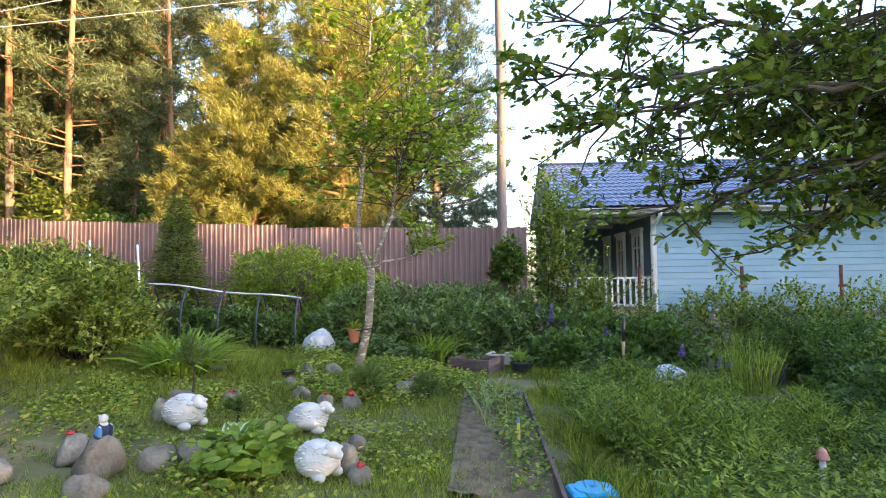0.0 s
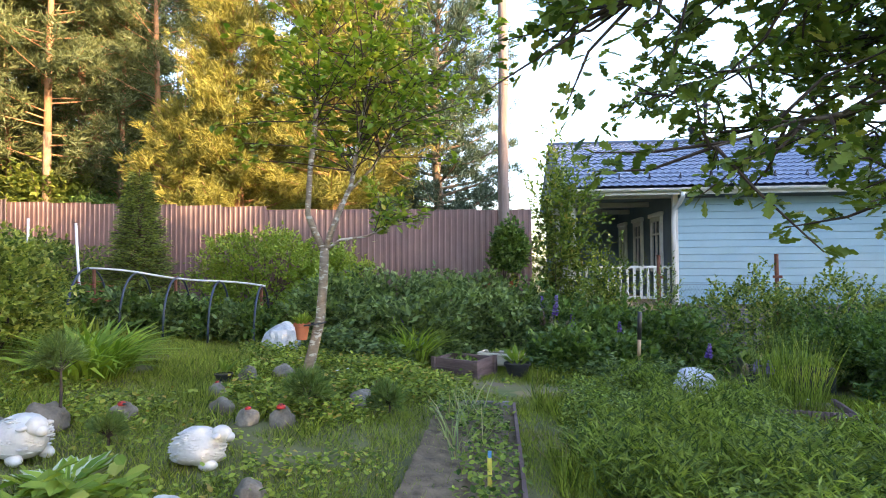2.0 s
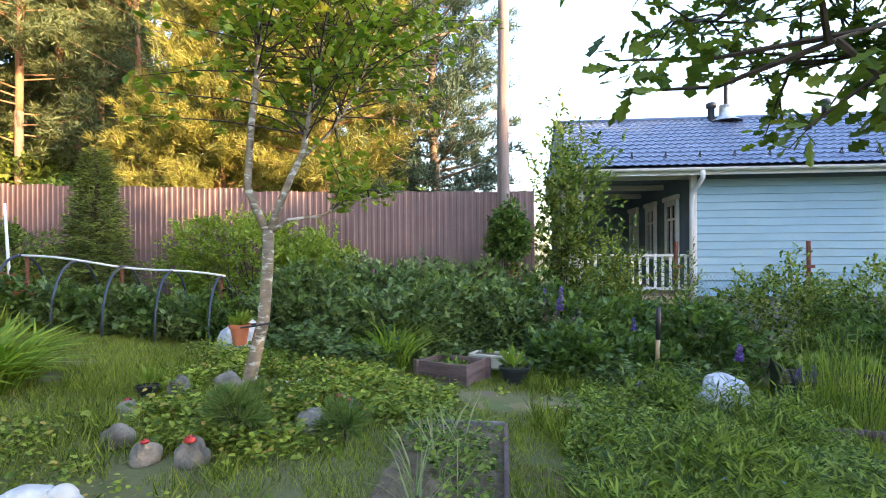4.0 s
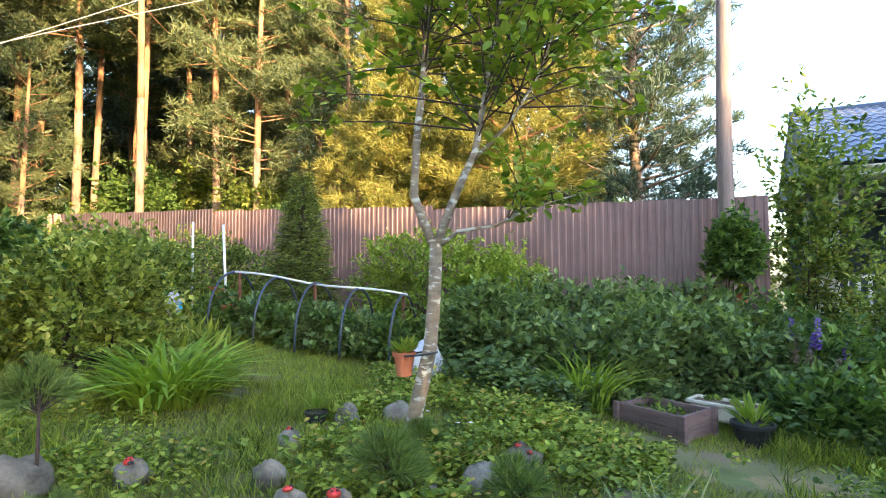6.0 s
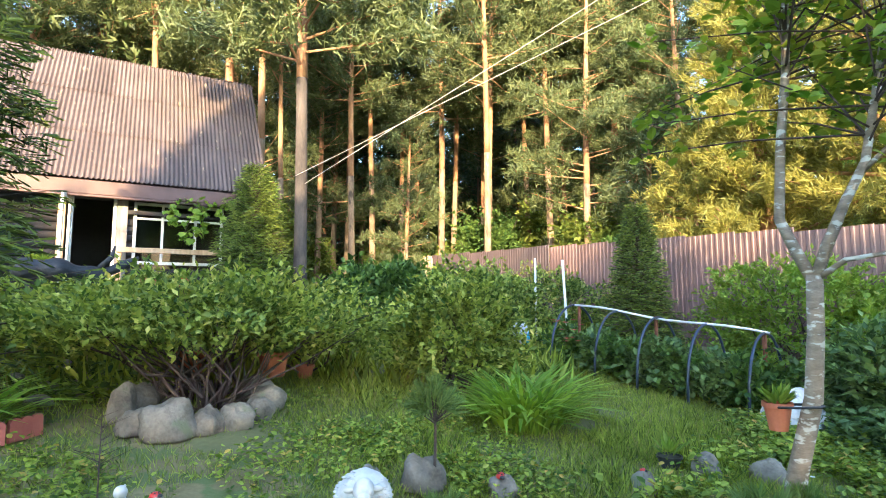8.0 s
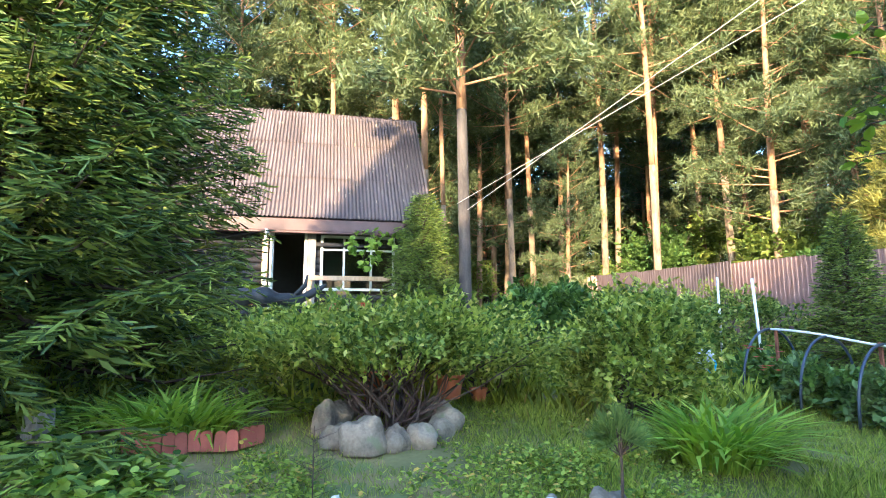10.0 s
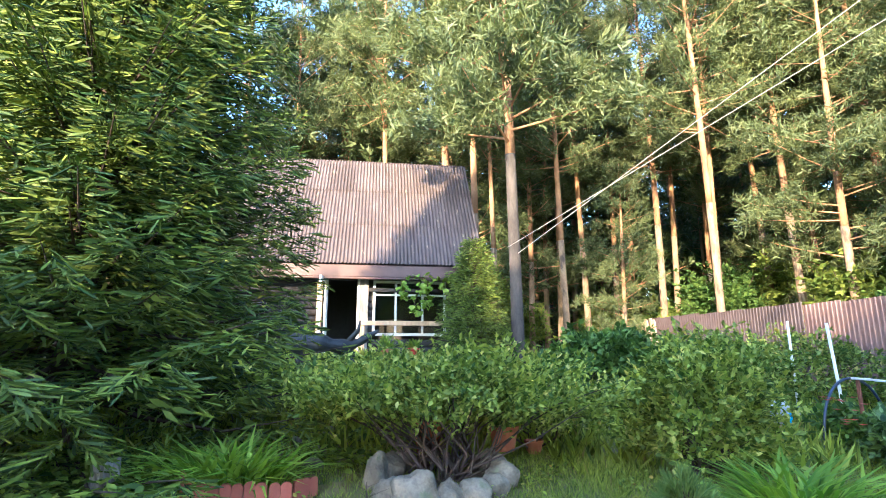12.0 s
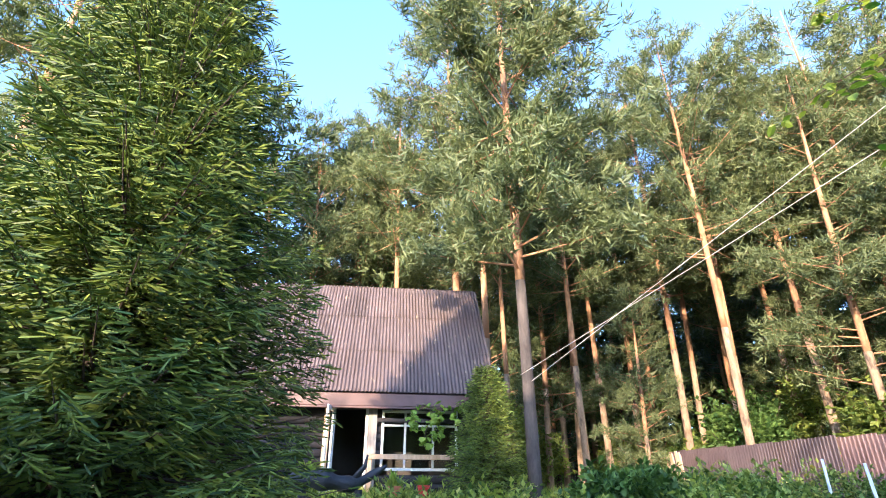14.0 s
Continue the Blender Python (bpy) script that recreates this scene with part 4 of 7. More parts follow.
def bough_pine(name, x, y, seed, height, low, reach, tufts, label, needle, leaf_len=0.4, bark=BARK_PINE):
    """A broad garden-edge pine that keeps its boughs nearly to the ground."""
    r = np.random.default_rng(seed)
    z0 = gz(x, y)
    base = thing(name, x, y, z0, label, "pine tree")
    wood, crown = Geo(), Geo()
    h = np.linspace(0, height, 18)
    spine = np.stack([0.12 * np.sin(h * 0.5 + seed), 0.1 * np.cos(h * 0.4 + seed), h], 1)
    tube(wood, spine, np.interp(h, [0, height], [0.2, 0.03]), 10)
    tips, ways = [], []
    n = int(height * 9)
    for i in range(n):
        z = low + (height - low) * (i + r.uniform()) / n
        k = (z - low) / (height - low)
        l = reach * (1 - k) ** 0.6 * r.uniform(0.65, 1.1) + 0.25
        a = i * 2.4 + r.uniform(-0.4, 0.4)
        w = np.array((math.cos(a), math.sin(a), 0.15 + 0.5 * k))
        o = np.array((0, 0, z))
        tube(wood, [o, o + w * l * 0.55 - (0, 0, 0.06), o + w * l + (0, 0, 0.1)], [0.05 * (1 - k) + 0.012, 0.03 * (1 - k) + 0.01, 0.008], 5, False)
        m = int(tufts * l)
        f = r.uniform(0.25, 1.02, m)
        tips.append(o + w * (l * f)[:, None] + r.normal(0, 0.2, (m, 3)) * (1, 1, 0.7))
        ways.append(unit(w + r.normal(0, 0.6, (m, 3)) + (0, 0, 0.35)))
    tips, ways = np.concatenate(tips), np.concatenate(ways)
    per = 26
    b = np.repeat(tips, per, 0) + r.normal(0, 0.06, (len(tips) * per, 3))
    d = np.repeat(ways, per, 0) + r.normal(0, 0.5, (len(tips) * per, 3))
    leaves(crown, b, d, r.uniform(0.5, 1.0, len(b)) * leaf_len * 0.75, (NEEDLES[0] * (1, 1.0, 1), NEEDLES[1]), r.uniform(0, 3, len(b)))
    part("trunk", wood, bark, base, smooth=True)
    part("crown", crown, needle, base)


bough_pine("pine_tree", -4.4, 16.6, 31, 13.5, 2.4, 2.6, 24, "broad sunlit pine with orange trunk behind the fence", SUNLIT_NEEDLE, 0.34)
bough_pine("pine_tree", -7.2, 16.4, 32, 8.6, 0.8, 2.5, 30, "young bushy pine glowing yellow in evening sun", SUNLIT_NEEDLE, 0.34)
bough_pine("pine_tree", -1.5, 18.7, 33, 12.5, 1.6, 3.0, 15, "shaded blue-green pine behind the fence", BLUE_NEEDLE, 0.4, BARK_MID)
bough_pine("pine_tree", -8.5, 16.0, 34, 5.0, 0.6, 1.5, 28, "young bushy pine beside the pale post", SUNLIT_NEEDLE, 0.34)


def big_spruce(name, x, y, seed, height, reach, label, low=0.25, finger=0.12, whorl=0.185, gap=0.062, taper=0.66, droop=0.38):
    """A spruce: drooping boughs in whorls, side shoots along them, and short needle-clad twigs like fingers."""
    r = np.random.default_rng(seed)
    z0 = gz(x, y)
    base = thing(name, x, y, z0, label, "spruce tree")
    wood, crown = Geo(), Geo()
    tube(wood, [(0, 0, -0.05), (0, 0, height * 0.5), (0, 0, height)], [height * 0.018, height * 0.01, 0.008], 10)
    B, W, L = [], [], []
    z = low
    while z < height - 0.1:
        k = (z - low) / (height - low)
        l = reach * (1 - k) ** taper + 0.08
        m = max(5, int(7.5 * (1 - k) + 5))
        a0 = r.uniform(0, 6.3)
        for i in range(m):
            a = a0 + i * 2 * math.pi / m + r.uniform(-0.3, 0.3)
            ll = l * r.uniform(0.76, 1.1)
            f = np.linspace(0, 1, 7)
            out = np.array((math.cos(a), math.sin(a), 0))
            side = np.cross(out, (0, 0, 1.0))
            bend = (-droop + (0.35 + droop) * k) * f + 0.24 * f ** 3
            path = np.array((0, 0, z)) + out * (ll * f)[:, None] + np.stack([0 * f, 0 * f, bend * ll], 1)
            tube(wood, path[::2], np.interp(f[::2], [0, 1], [0.03 * (1 - k) + 0.006, 0.003]), 4, False)
            start = max(0.12, 1 - 1.8 / ll) if ll > 1 else 0.15
            n = max(3, int(ll * (1 - start) / gap))
            q = start + (1 - start) * (np.arange(n) + r.uniform(0, 1, n)) / n
            c = np.stack([np.interp(q, f, path[:, j]) for j in range(3)], 1)
            for s in (-1, 1):
                length = np.minimum(0.52, 0.5 * ll * (1.08 - q) + 0.8 * finger) * r.uniform(0.7, 1.15, n)
                way = unit(out * 0.75 + side * s * r.uniform(0.55, 1.1, (n, 1)) + np.stack([0 * q, 0 * q, r.normal(-0.3 + 0.4 * k, 0.16, n)], 1))
                per = 6
                t = np.tile(np.linspace(0.2, 1.0, per), n)
                C, Y, S = np.repeat(c, per, 0), np.repeat(way, per, 0), np.repeat(length, per)
                at = C + Y * (t * S)[:, None] + np.stack([0 * t, 0 * t, -0.18 * t * t * S], 1)
                turn = np.where(np.arange(n * per) % 2 == 0, 1.0, -1.0) * (t < 0.99)
                flat = unit(np.cross(Y, (0, 0, 1.0)))
                B.append(at)
                W.append(unit(Y + flat * turn[:, None] * 0.85 + r.normal(0, 0.22, (n * per, 3)) + (0, 0, -0.05)))
                L.append(finger * r.uniform(0.6, 1.35, n * per))
            B.append(path[-1:])
            W.append(unit(out + (0, 0, 0.15))[None])
            L.append(np.array([finger * 1.3]))
        z += whorl * r.uniform(0.75, 1.25) * (1.1 - 0.45 * k)
    B, W, L = np.concatenate(B), np.concatenate(W), np.concatenate(L)
    inner = r.integers(0, len(B), len(B) // 4)
    leaves(crown, B[inner] * (0.8, 0.8, 1) - (0, 0, 0.06), W[inner], L[inner] * 1.3, (NEEDLES[0] * (1, 2.2, 1), NEEDLES[1]), r.uniform(0, 3, len(inner)))
    leaves(crown, B, W, L, FINGER if reach > 2 else SHOOT, r.uniform(0, 3, len(B)))
    part("trunk", wood, TWIG, base)
    part("crown", crown, SPRUCE_NEEDLE, base)


big_spruce("spruce_tree", -5.6, 0.25, 41, 9.6, 2.6, "large dense green spruce tree with drooping boughs", 0.2, 0.135, 0.17, 0.075, 0.87, 0.36)
big_spruce("small_spruce", -6.5, 11.2, 42, 2.75, 0.75, "small dense conical spruce by the metal fence", 0.08, 0.075, 0.085, 0.05, 0.9, 0.75)


def forked_tree():
    """The young tree on the lawn: leaning trunk that forks, and a loose crown of large leaves."""
    r = np.random.default_rng(51)
    x, y = -1.52, 6.78
    z = gz(x, y)
    base = thing("young_tree", x, y, z - 0.03, "slender forked young tree with lichened bark and lime leaves", "tree")
    wood, small, crown = Geo(), Geo(), Geo()
    fork = np.array((0.12, 0.02, 1.57 - z))
    trunk = [np.array((-0.09, 0, 0.0)), np.array((-0.03, 0, 0.35)), np.array((0.08, 0.01, 0.8)), np.array((0.11, 0.02, 1.2)), fork]
    tube(wood, trunk, [0.066, 0.056, 0.05, 0.046, 0.045], 12)
    left = [fork - (0, 0, 0.05), fork + (-0.1, 0, 0.16), fork + (-0.17, -0.02, 0.35), fork + (-0.15, 0, 0.8), fork + (-0.1, 0.02, 1.3), fork + (-0.05, 0, 2.1), fork + (0.02, 0, 3.2)]
    right = [fork - (0, 0, 0.05), fork + (0.06, 0.02, 0.15), fork + (0.14, 0.08, 0.4), fork + (0.24, 0.14, 0.65), fork + (0.3, 0.2, 1.1), fork + (0.42, 0.22, 1.8), fork + (0.5, 0.25, 2.6)]
    low = [fork + (0.02, 0, -0.02), fork + (0.16, 0.02, 0.08), fork + (0.42, 0.1, 0.12), fork + (0.62, 0.12, 0.22), fork + (0.95, 0.15, 0.3)]
    fine = [fork + (0.22, 0.12, 0.58), fork + (0.42, 0.3, 0.85), fork + (0.62, 0.4, 1.2), fork + (0.85, 0.42, 1.8)]
    tube(wood, left, [0.036, 0.034, 0.031, 0.028, 0.025, 0.018, 0.006], 9)
    tube(wood, right, [0.034, 0.032, 0.028, 0.024, 0.02, 0.014, 0.005], 8)
    tube(wood, low, [0.02, 0.016, 0.013, 0.01, 0.004], 6)
    tube(wood, fine, [0.016, 0.013, 0.01, 0.004], 6)
    tips, ways = [], []
    for limb, start, n in ((left, 3.8, 62), (right, 3.2, 66), (low, 2.2, 10), (fine, 1.0, 40)):
        p = np.array(limb)
        k = r.uniform(start, len(p) - 1, n)
        o = np.stack([np.interp(k, np.arange(len(p)), p[:, c]) for c in range(3)], 1)
        w = scatter_dirs(r, n, -0.15)
        l = r.uniform(0.3, 1.45, n)
        if limb is low:
            l *= 0.4
        for a, b, c in zip(o, w, l):
            e = a + b * c
            tube(small, [a, (a + e) / 2 + (0, 0, 0.03), e], [0.008, 0.006, 0.003], 4, False)
            for f in (0.55, 0.8, 1.0):
                tips.append(a + b * c * f)
                ways.append(b)
    tips, ways = np.array(tips), np.array(ways)
    per = 9
    b = np.repeat(tips, per, 0) + r.normal(0, 0.045, (len(tips) * per, 3))
    d = np.repeat(ways, per, 0) * 0.5 + r.normal(0, 0.75, (len(tips) * per, 3)) * (1, 1, 0.45)
    leaves(crown, b, d, r.uniform(0.05, 0.105, len(b)), BROAD, r.normal(0, 0.5, len(b)))
    part("trunk", wood, BARK_TREE, base, smooth=True)
    tagged(part("twig_mass", small, TWIG, base), kind="stuff")
    part("crown", crown, TREE_LEAF, base)


forked_tree()


def oak():
    """The oak whose low boughs hang over the path."""
    r = np.random.default_rng(61)
    x, y = 5.2, 3.4
    z = gz(x, y)
    base = thing("oak_tree", x, y, z, "old oak with dark lobed leaves hanging over the path", "oak tree")
    wood, twigs, crown = Geo(), Geo(), Geo()
    tube(wood, [(0, 0, -0.1), (0.05, 0, 1.2), (0, 0.1, 2.6), (0.1, 0.2, 4.5), (0, 0.2, 6.5)], [0.26, 0.2, 0.17, 0.12, 0.05], 12)
    ends = [(0.35, 4.2, 2.95), (0.75, 4.05, 2.5), (0.6, 4.7, 3.7), (1.45, 4.2, 1.95), (2.4, 4.3, 1.75), (1.5, 6.15, 2.75), (1.95, 5.8, 2.3), (1.0, 4.8, 4.4), 
            (3.0, 5.6, 2.2), (2.6, 4.9, 2.7), (3.4, 4.9, 3.3), (2.9, 6.4, 3.4), (4.4, 6.8, 4.0), (2.0, 4.4, 2.95), (2.5, 4.5, 2.6), (2.5, 4.8, 3.2), (3.0, 4.2, 2.5), (2.2, 4.0, 4.4), (1.4, 2.6, 4.3), (5.2, 0.4, 5.0), (3.2, 4.4, 2.1)]
    boughs = []
    for i, e in enumerate(ends):
        e = np.array(e) - (x, y, z)
        o = np.array((0, 0.1, 2.2 + 0.09 * i))
        rise = 0.35 + 0.15 * math.sin(i * 2.0)
        boughs.append((o, o + (e - o) * 0.35 + (0, 0.1, rise), o + (e - o) * 0.7 + (0, 0.1, rise), e))
    tips, ways = [], []
    for b in boughs:
        p = np.array(b)
        k = np.linspace(0, 3, 13)
        q = np.stack([np.interp(k, np.arange(4), p[:, c]) for c in range(3)], 1) + r.normal(0, 0.04, (13, 3))
        tube(wood, q, np.interp(k, [0, 1.2, 3], [0.07, 0.03, 0.006]), 7, False)
        for _ in range(52):
            s = r.uniform(0.9, 3.0)
            o = np.array([np.interp(s, k, q[:, c]) for c in range(3)])
            w = unit(unit(p[3] - p[1]) * 0.5 + r.normal(0, 0.75, 3) * (1, 1, 0.6) + (0, 0, -0.05))
            l = r.uniform(0.2, 0.75)
            e = o + w * l
            tube(twigs, [o, (o + e) / 2 + r.normal(0, 0.03, 3), e], [0.01, 0.007, 0.003], 4, False)
            for f in (0.55, 0.8, 1.0):
                tips.append(o + w * l * f)
                ways.append(w)
    tips, ways = np.array(tips), np.array(ways)
    per = 7
    b = np.repeat(tips, per, 0) + r.normal(0, 0.03, (len(tips) * per, 3))
    d = np.repeat(ways, per, 0) * 0.6 + r.normal(0, 0.75, (len(tips) * per, 3)) * (1, 1, 0.6)
    leaves(crown, b, d, r.uniform(0.05, 0.115, len(b)), LOBED, r.normal(0, 0.6, len(b)))
    part("trunk", wood, BARK_OAK, base, smooth=True)
    tagged(part("twig_mass", twigs, TWIG, base), kind="stuff")
    part("crown", crown, OAK_LEAF, base)


oak()


# ---- shrubs ----
def shrub(name, x, y, size, n, leaf, shape, material, label, seed, per=9, spray=0.22, low=-0.15, stems=10, category="shrub", group="", hollow=0.72, lift=0.0, lumps=0.22):
    """A shrub: stems from the ground, shoots all over an uneven body, leaves along each shoot."""
    r = np.random.default_rng(seed)
    z0 = gz(x, y)
    base = thing(name, x, y, z0 - 0.02, label, category, group)
    rx, ry, rz = size
    d = scatter_dirs(r, n, low)
    off = Vector((seed * 2.3, seed * 1.1, 0))
    bulge = np.array([1 + lumps * 1.8 * noise.noise(Vector(v) * 1.9 + off) + lumps * noise.noise(Vector(v) * 4.3 + off) for v in d])
    depth = hollow + (1 - hollow) * r.uniform(0, 1, n) ** 0.5
    foot = rz * 0.42 + lift
    tips = d * bulge[:, None] * depth[:, None] * (rx, ry, rz * 0.6) + (0, 0, foot)
    tips[:, 2] = np.maximum(tips[:, 2], 0.06)
    ways = d * (1, 1, 0.6) + r.normal(0, 0.35, (n, 3)) + (0, 0, 0.35)
    g = Geo()
    sprays(g, r, tips, ways, per, spray * r.uniform(0.7, 1.3, n), leaf, shape)
    wood = Geo()
    for i in range(stems):
        a = r.uniform(0, 6.3)
        t = tips[r.integers(0, n)] * (0.85, 0.85, 0.9)
        o = np.array((math.cos(a), math.sin(a), 0)) * 0.18 * min(rx, ry)
        tube(wood, [o, o * 1.5 + t * (0.2, 0.2, 0.25) + r.normal(0, 0.04, 3), t * (0.6, 0.6, 0.7) + r.normal(0, 0.07, 3), t], [0.012, 0.01, 0.007, 0.003], 5, False)
    tagged(part("stem_tangle", wood, TWIG, base), kind="stuff")
    part("foliage", g, material, base)
    return base


# the low spreading shrub inside the ring of stones
shrub("spreading_shrub", -4.75, 3.85, (0.9, 1.5, 0.85), 1600, 0.062, OVAL, RING_LEAF, "wide spreading shrub with brown bare stems in a stone ring", 71, 11, 0.32, 0.0, 64, hollow=0.4, lift=0.3, lumps=0.42)
shrub("spreading_shrub", -5.9, 4.9, (0.9, 0.9, 0.85), 800, 0.064, OVAL, RING_LEAF, "loose pale green shrub behind the stone ring", 72, 11, 0.26, 0.0, 20, lumps=0.3)
shrub("spreading_shrub", -6.4, 3.4, (0.8, 0.9, 0.9), 760, 0.064, OVAL, RING_LEAF, "loose green shrub beside the spruce", 73, 11, 0.26, 0.0, 16, lumps=0.3)
shrub("bush", -4.95, 6.5, (0.8, 0.8, 1.3), 1100, 0.075, OVAL, RING_LEAF, "tangled green bush with brown twigs inside", 74, 9, 0.24, -0.5, 30, hollow=0.55, lumps=0.3)
shrub("bush", -7.3, 8.5, (0.95, 0.95, 1.4), 750, 0.08, OVAL, SHRUB_LEAF, "leafy currant bush behind the daylilies", 75, 9, 0.24, -0.6, 14, hollow=0.6, lumps=0.3)
shrub("dark_leafy_bush", -8.2, 6.9, (1.0, 1.0, 1.3), 900, 0.11, BROAD, DARK_LEAF, "dense bush of broad dark green leaves", 76, 6, 0.2, -0.6, 10)
shrub("bush", -11.2, 9.6, (1.6, 1.4, 1.15), 900, 0.1, OVAL, DARK_LEAF, "thick dark bush towards the wood", 77, 8, 0.3, -0.6, 10)
big_spruce("small_spruce", -13.2, 5.75, 78, 3.3, 1.05, "dense dark conical spruce at the porch corner", 0.1, 0.1, 0.11, 0.06, 0.7, 0.6)
shrub("lit_bush", -4.4, 12.2, (1.5, 0.9, 1.85), 1300, 0.09, OVAL, LIGHT_LEAF, "fresh lime-green bush against the metal fence", 79, 8, 0.25, -0.6, 14, lumps=0.3)
shrub("lit_bush", -2.9, 12.0, (0.9, 0.8, 1.7), 700, 0.09, OVAL, LIGHT_LEAF, "fresh green bush against the metal fence", 80, 8, 0.25, -0.6, 10, lumps=0.3)
shrub("elder_bush", -9.2, 11.4, (1.6, 1.3, 1.35), 1000, 0.09, OVAL, SHRUB_LEAF, "rambling green bush below the dark fence", 81, 8, 0.28, -0.6, 14, lumps=0.3)
for i, (x, y, s, h) in enumerate([(-1.6, 11.2, 1.2, 1.45), (-0.3, 11.0, 1.1, 1.35), (-2.3, 9.9, 0.9, 1.15), (-1.0, 9.9, 0.9, 1.0), (0.4, 10.6, 0.8, 1.15), (-0.1, 12.3, 1.1, 1.5)]):
    shrub("raspberry_thicket", x, y, (s, s * 0.8, h), 520, 0.11, OVAL, BLUE_LEAF, "raspberry canes with soft grey-green leaves", 90 + i, 8, 0.26, -0.6, 14, "raspberry", "raspberry thicket", 0.55, 0, 0.35)
for i, (x, y, s, h) in enumerate([(1.6, 10.9, 0.9, 1.05), (2.5, 11.3, 0.9, 1.15), (1.1, 11.9, 0.8, 1.3), (3.3, 11.0, 0.9, 1.2), (2.1, 9.9, 0.7, 0.75), (1.3, 9.7, 0.6, 0.7)]):
    shrub("border_plants", x, y, (s, s * 0.8, h), 440, 0.11, OVAL, DARK_LEAF, "dark green leafy border plants below the veranda", 100 + i, 8, 0.24, -0.6, 10, "border plants", "veranda border", 0.55, 0, 0.35)
for i, (x, y, s, h, m) in enumerate([(4.9, 12.1, 1.1, 1.75, SHRUB_LEAF), (6.4, 12.2, 1.2, 1.75, SHRUB_LEAF), (8.0, 12.1, 1.2, 1.7, SHRUB_LEAF), (5.9, 11.1, 1.0, 1.2, DARK_LEAF), (6.4, 10.4, 1.1, 1.2, DARK_LEAF), (7.2, 10.2, 1.2, 1.25, DARK_LEAF), (6.1, 9.0, 0.9, 1.0, DARK_LEAF), (6.6, 8.4, 1.1, 1.3, SHRUB_LEAF), (4.9, 6.3, 0.9, 0.95, DARK_LEAF), (6.0, 6.8, 1.0, 1.1, DARK_LEAF)]):
    shrub("hedge_bush", x, y, (s, s, h), 800, 0.075, OVAL, m, "dense small-leaved hedge bush along the wire fence", 110 + i, 10, 0.24, -0.6, 10, "hedge", "boundary hedge", 0.6, 0, 0.3)
# shrubs at the pole and by the veranda
shrub("pole_shrub", 0.58, 12.4, (0.42, 0.4, 1.0), 420, 0.11, OVAL, DARK_LEAF, "bushy dark shrub on a bare crooked stem at the pole", 120, 8, 0.18, -0.85, 6, lift=1.55, hollow=0.4)
shrub("tall_shrub", 1.8, 13.9, (0.95, 0.8, 3.9), 950, 0.11, OVAL, SHRUB_LEAF, "tall narrow leafy shrub at the veranda corner", 121, 8, 0.3, -0.9, 16, hollow=0.3, lumps=0.4, lift=0.5)
shrub("rose_bush", 2.45, 12.3, (0.6, 0.5, 2.1), 700, 0.075, OVAL, SHRUB_LEAF, "thin rambling bush before the veranda rail", 122, 8, 0.25, -0.6, 12, hollow=0.35, lumps=0.4)
shrub("rose_bush", 3.6, 12.6, (0.5, 0.5, 1.9), 260, 0.06, OVAL, SHRUB_LEAF, "sparse tall bush before the veranda rail", 123, 7, 0.25, -0.6, 12, hollow=0.3, lumps=0.4)


# ---- wood edge: undergrowth ----
def undergrowth_meshes(seed, h, w):
    r = np.random.default_rng(seed)
    n = 520
    d = scatter_dirs(r, n, -0.8)
    bulge = np.array([1 + 0.55 * noise.noise(Vector(v) * 2.1 + Vector((seed, 0, 0))) for v in d])
    tips = d * bulge[:, None] * (0.45 + 0.55 * r.uniform(0, 1, n) ** 0.5)[:, None] * (w, w, h * 0.48) + (0, 0, h * 0.55)
    g, wood = Geo(), Geo()
    sprays(g, r, tips, d * (1, 1, 0.3) + r.normal(0, 0.3, (n, 3)), 8, 0.42, 0.19, OVAL)
    for i in range(5):
        t = tips[r.integers(0, n)]
        tube(wood, [(0.05 * i, 0, 0), t * (0.4, 0.4, 0.5), t], [0.035, 0.025, 0.008], 5, False)
    return wood.mesh("stems"), g.mesh("foliage")


UNDER = [undergrowth_meshes(s, h, w) for s, h, w in ((3, 3.2, 1.4), (4, 4.6, 1.3), (5, 2.3, 1.6))]
r_under = np.random.default_rng(77)


def undergrowth(x, y, k, size, material, label):
    base = thing("sapling_bush", x, y, gz(x, y) - 0.03, label, "sapling", "saplings of the wood", r_under.uniform(0, 360))
    base.scale = (size, size, size * r_under.uniform(0.85, 1.15))
    tagged(part("stem_tangle", UNDER[k][0], TWIG, base), kind="stuff")
    ob = part("foliage", UNDER[k][1], None, base)
    ob.material_slots[0].link = "OBJECT"
    ob.material_slots[0].material = material
    return base


for me in UNDER:
    me[1].materials.append(FOREST_LEAF)
for i in range(90):
    a, d = 12 + 92 * (i + r_under.uniform()) / 90, r_under.uniform(17.5, 33)
    x, y = 0.4 - d * math.sin(radians(a)), 3.2 + d * math.cos(radians(a))
    if -22 < x < -12.6 and -4 < y < 7 or (y < 14.6 and x > -12) or (8.2 < y < 15 and x > -25) or (x > 0.5):
        continue
    undergrowth(x, y, int(r_under.integers(0, 3)), r_under.uniform(0.75, 1.3), FOREST_LEAF if r_under.uniform() < 0.65 else DARK_LEAF, "leafy sapling in the undergrowth of the wood")
for i in range(64):
    a, d = 5 + 120 * (i + r_under.uniform()) / 64, r_under.uniform(30, 56)
    x, y = 0.4 - d * math.sin(radians(a)), 3.2 + d * math.cos(radians(a))
    undergrowth(x, y, int(r_under.integers(0, 3)), r_under.uniform(1.1, 2.3), DARK_LEAF, "dark sapling deep in the wood")
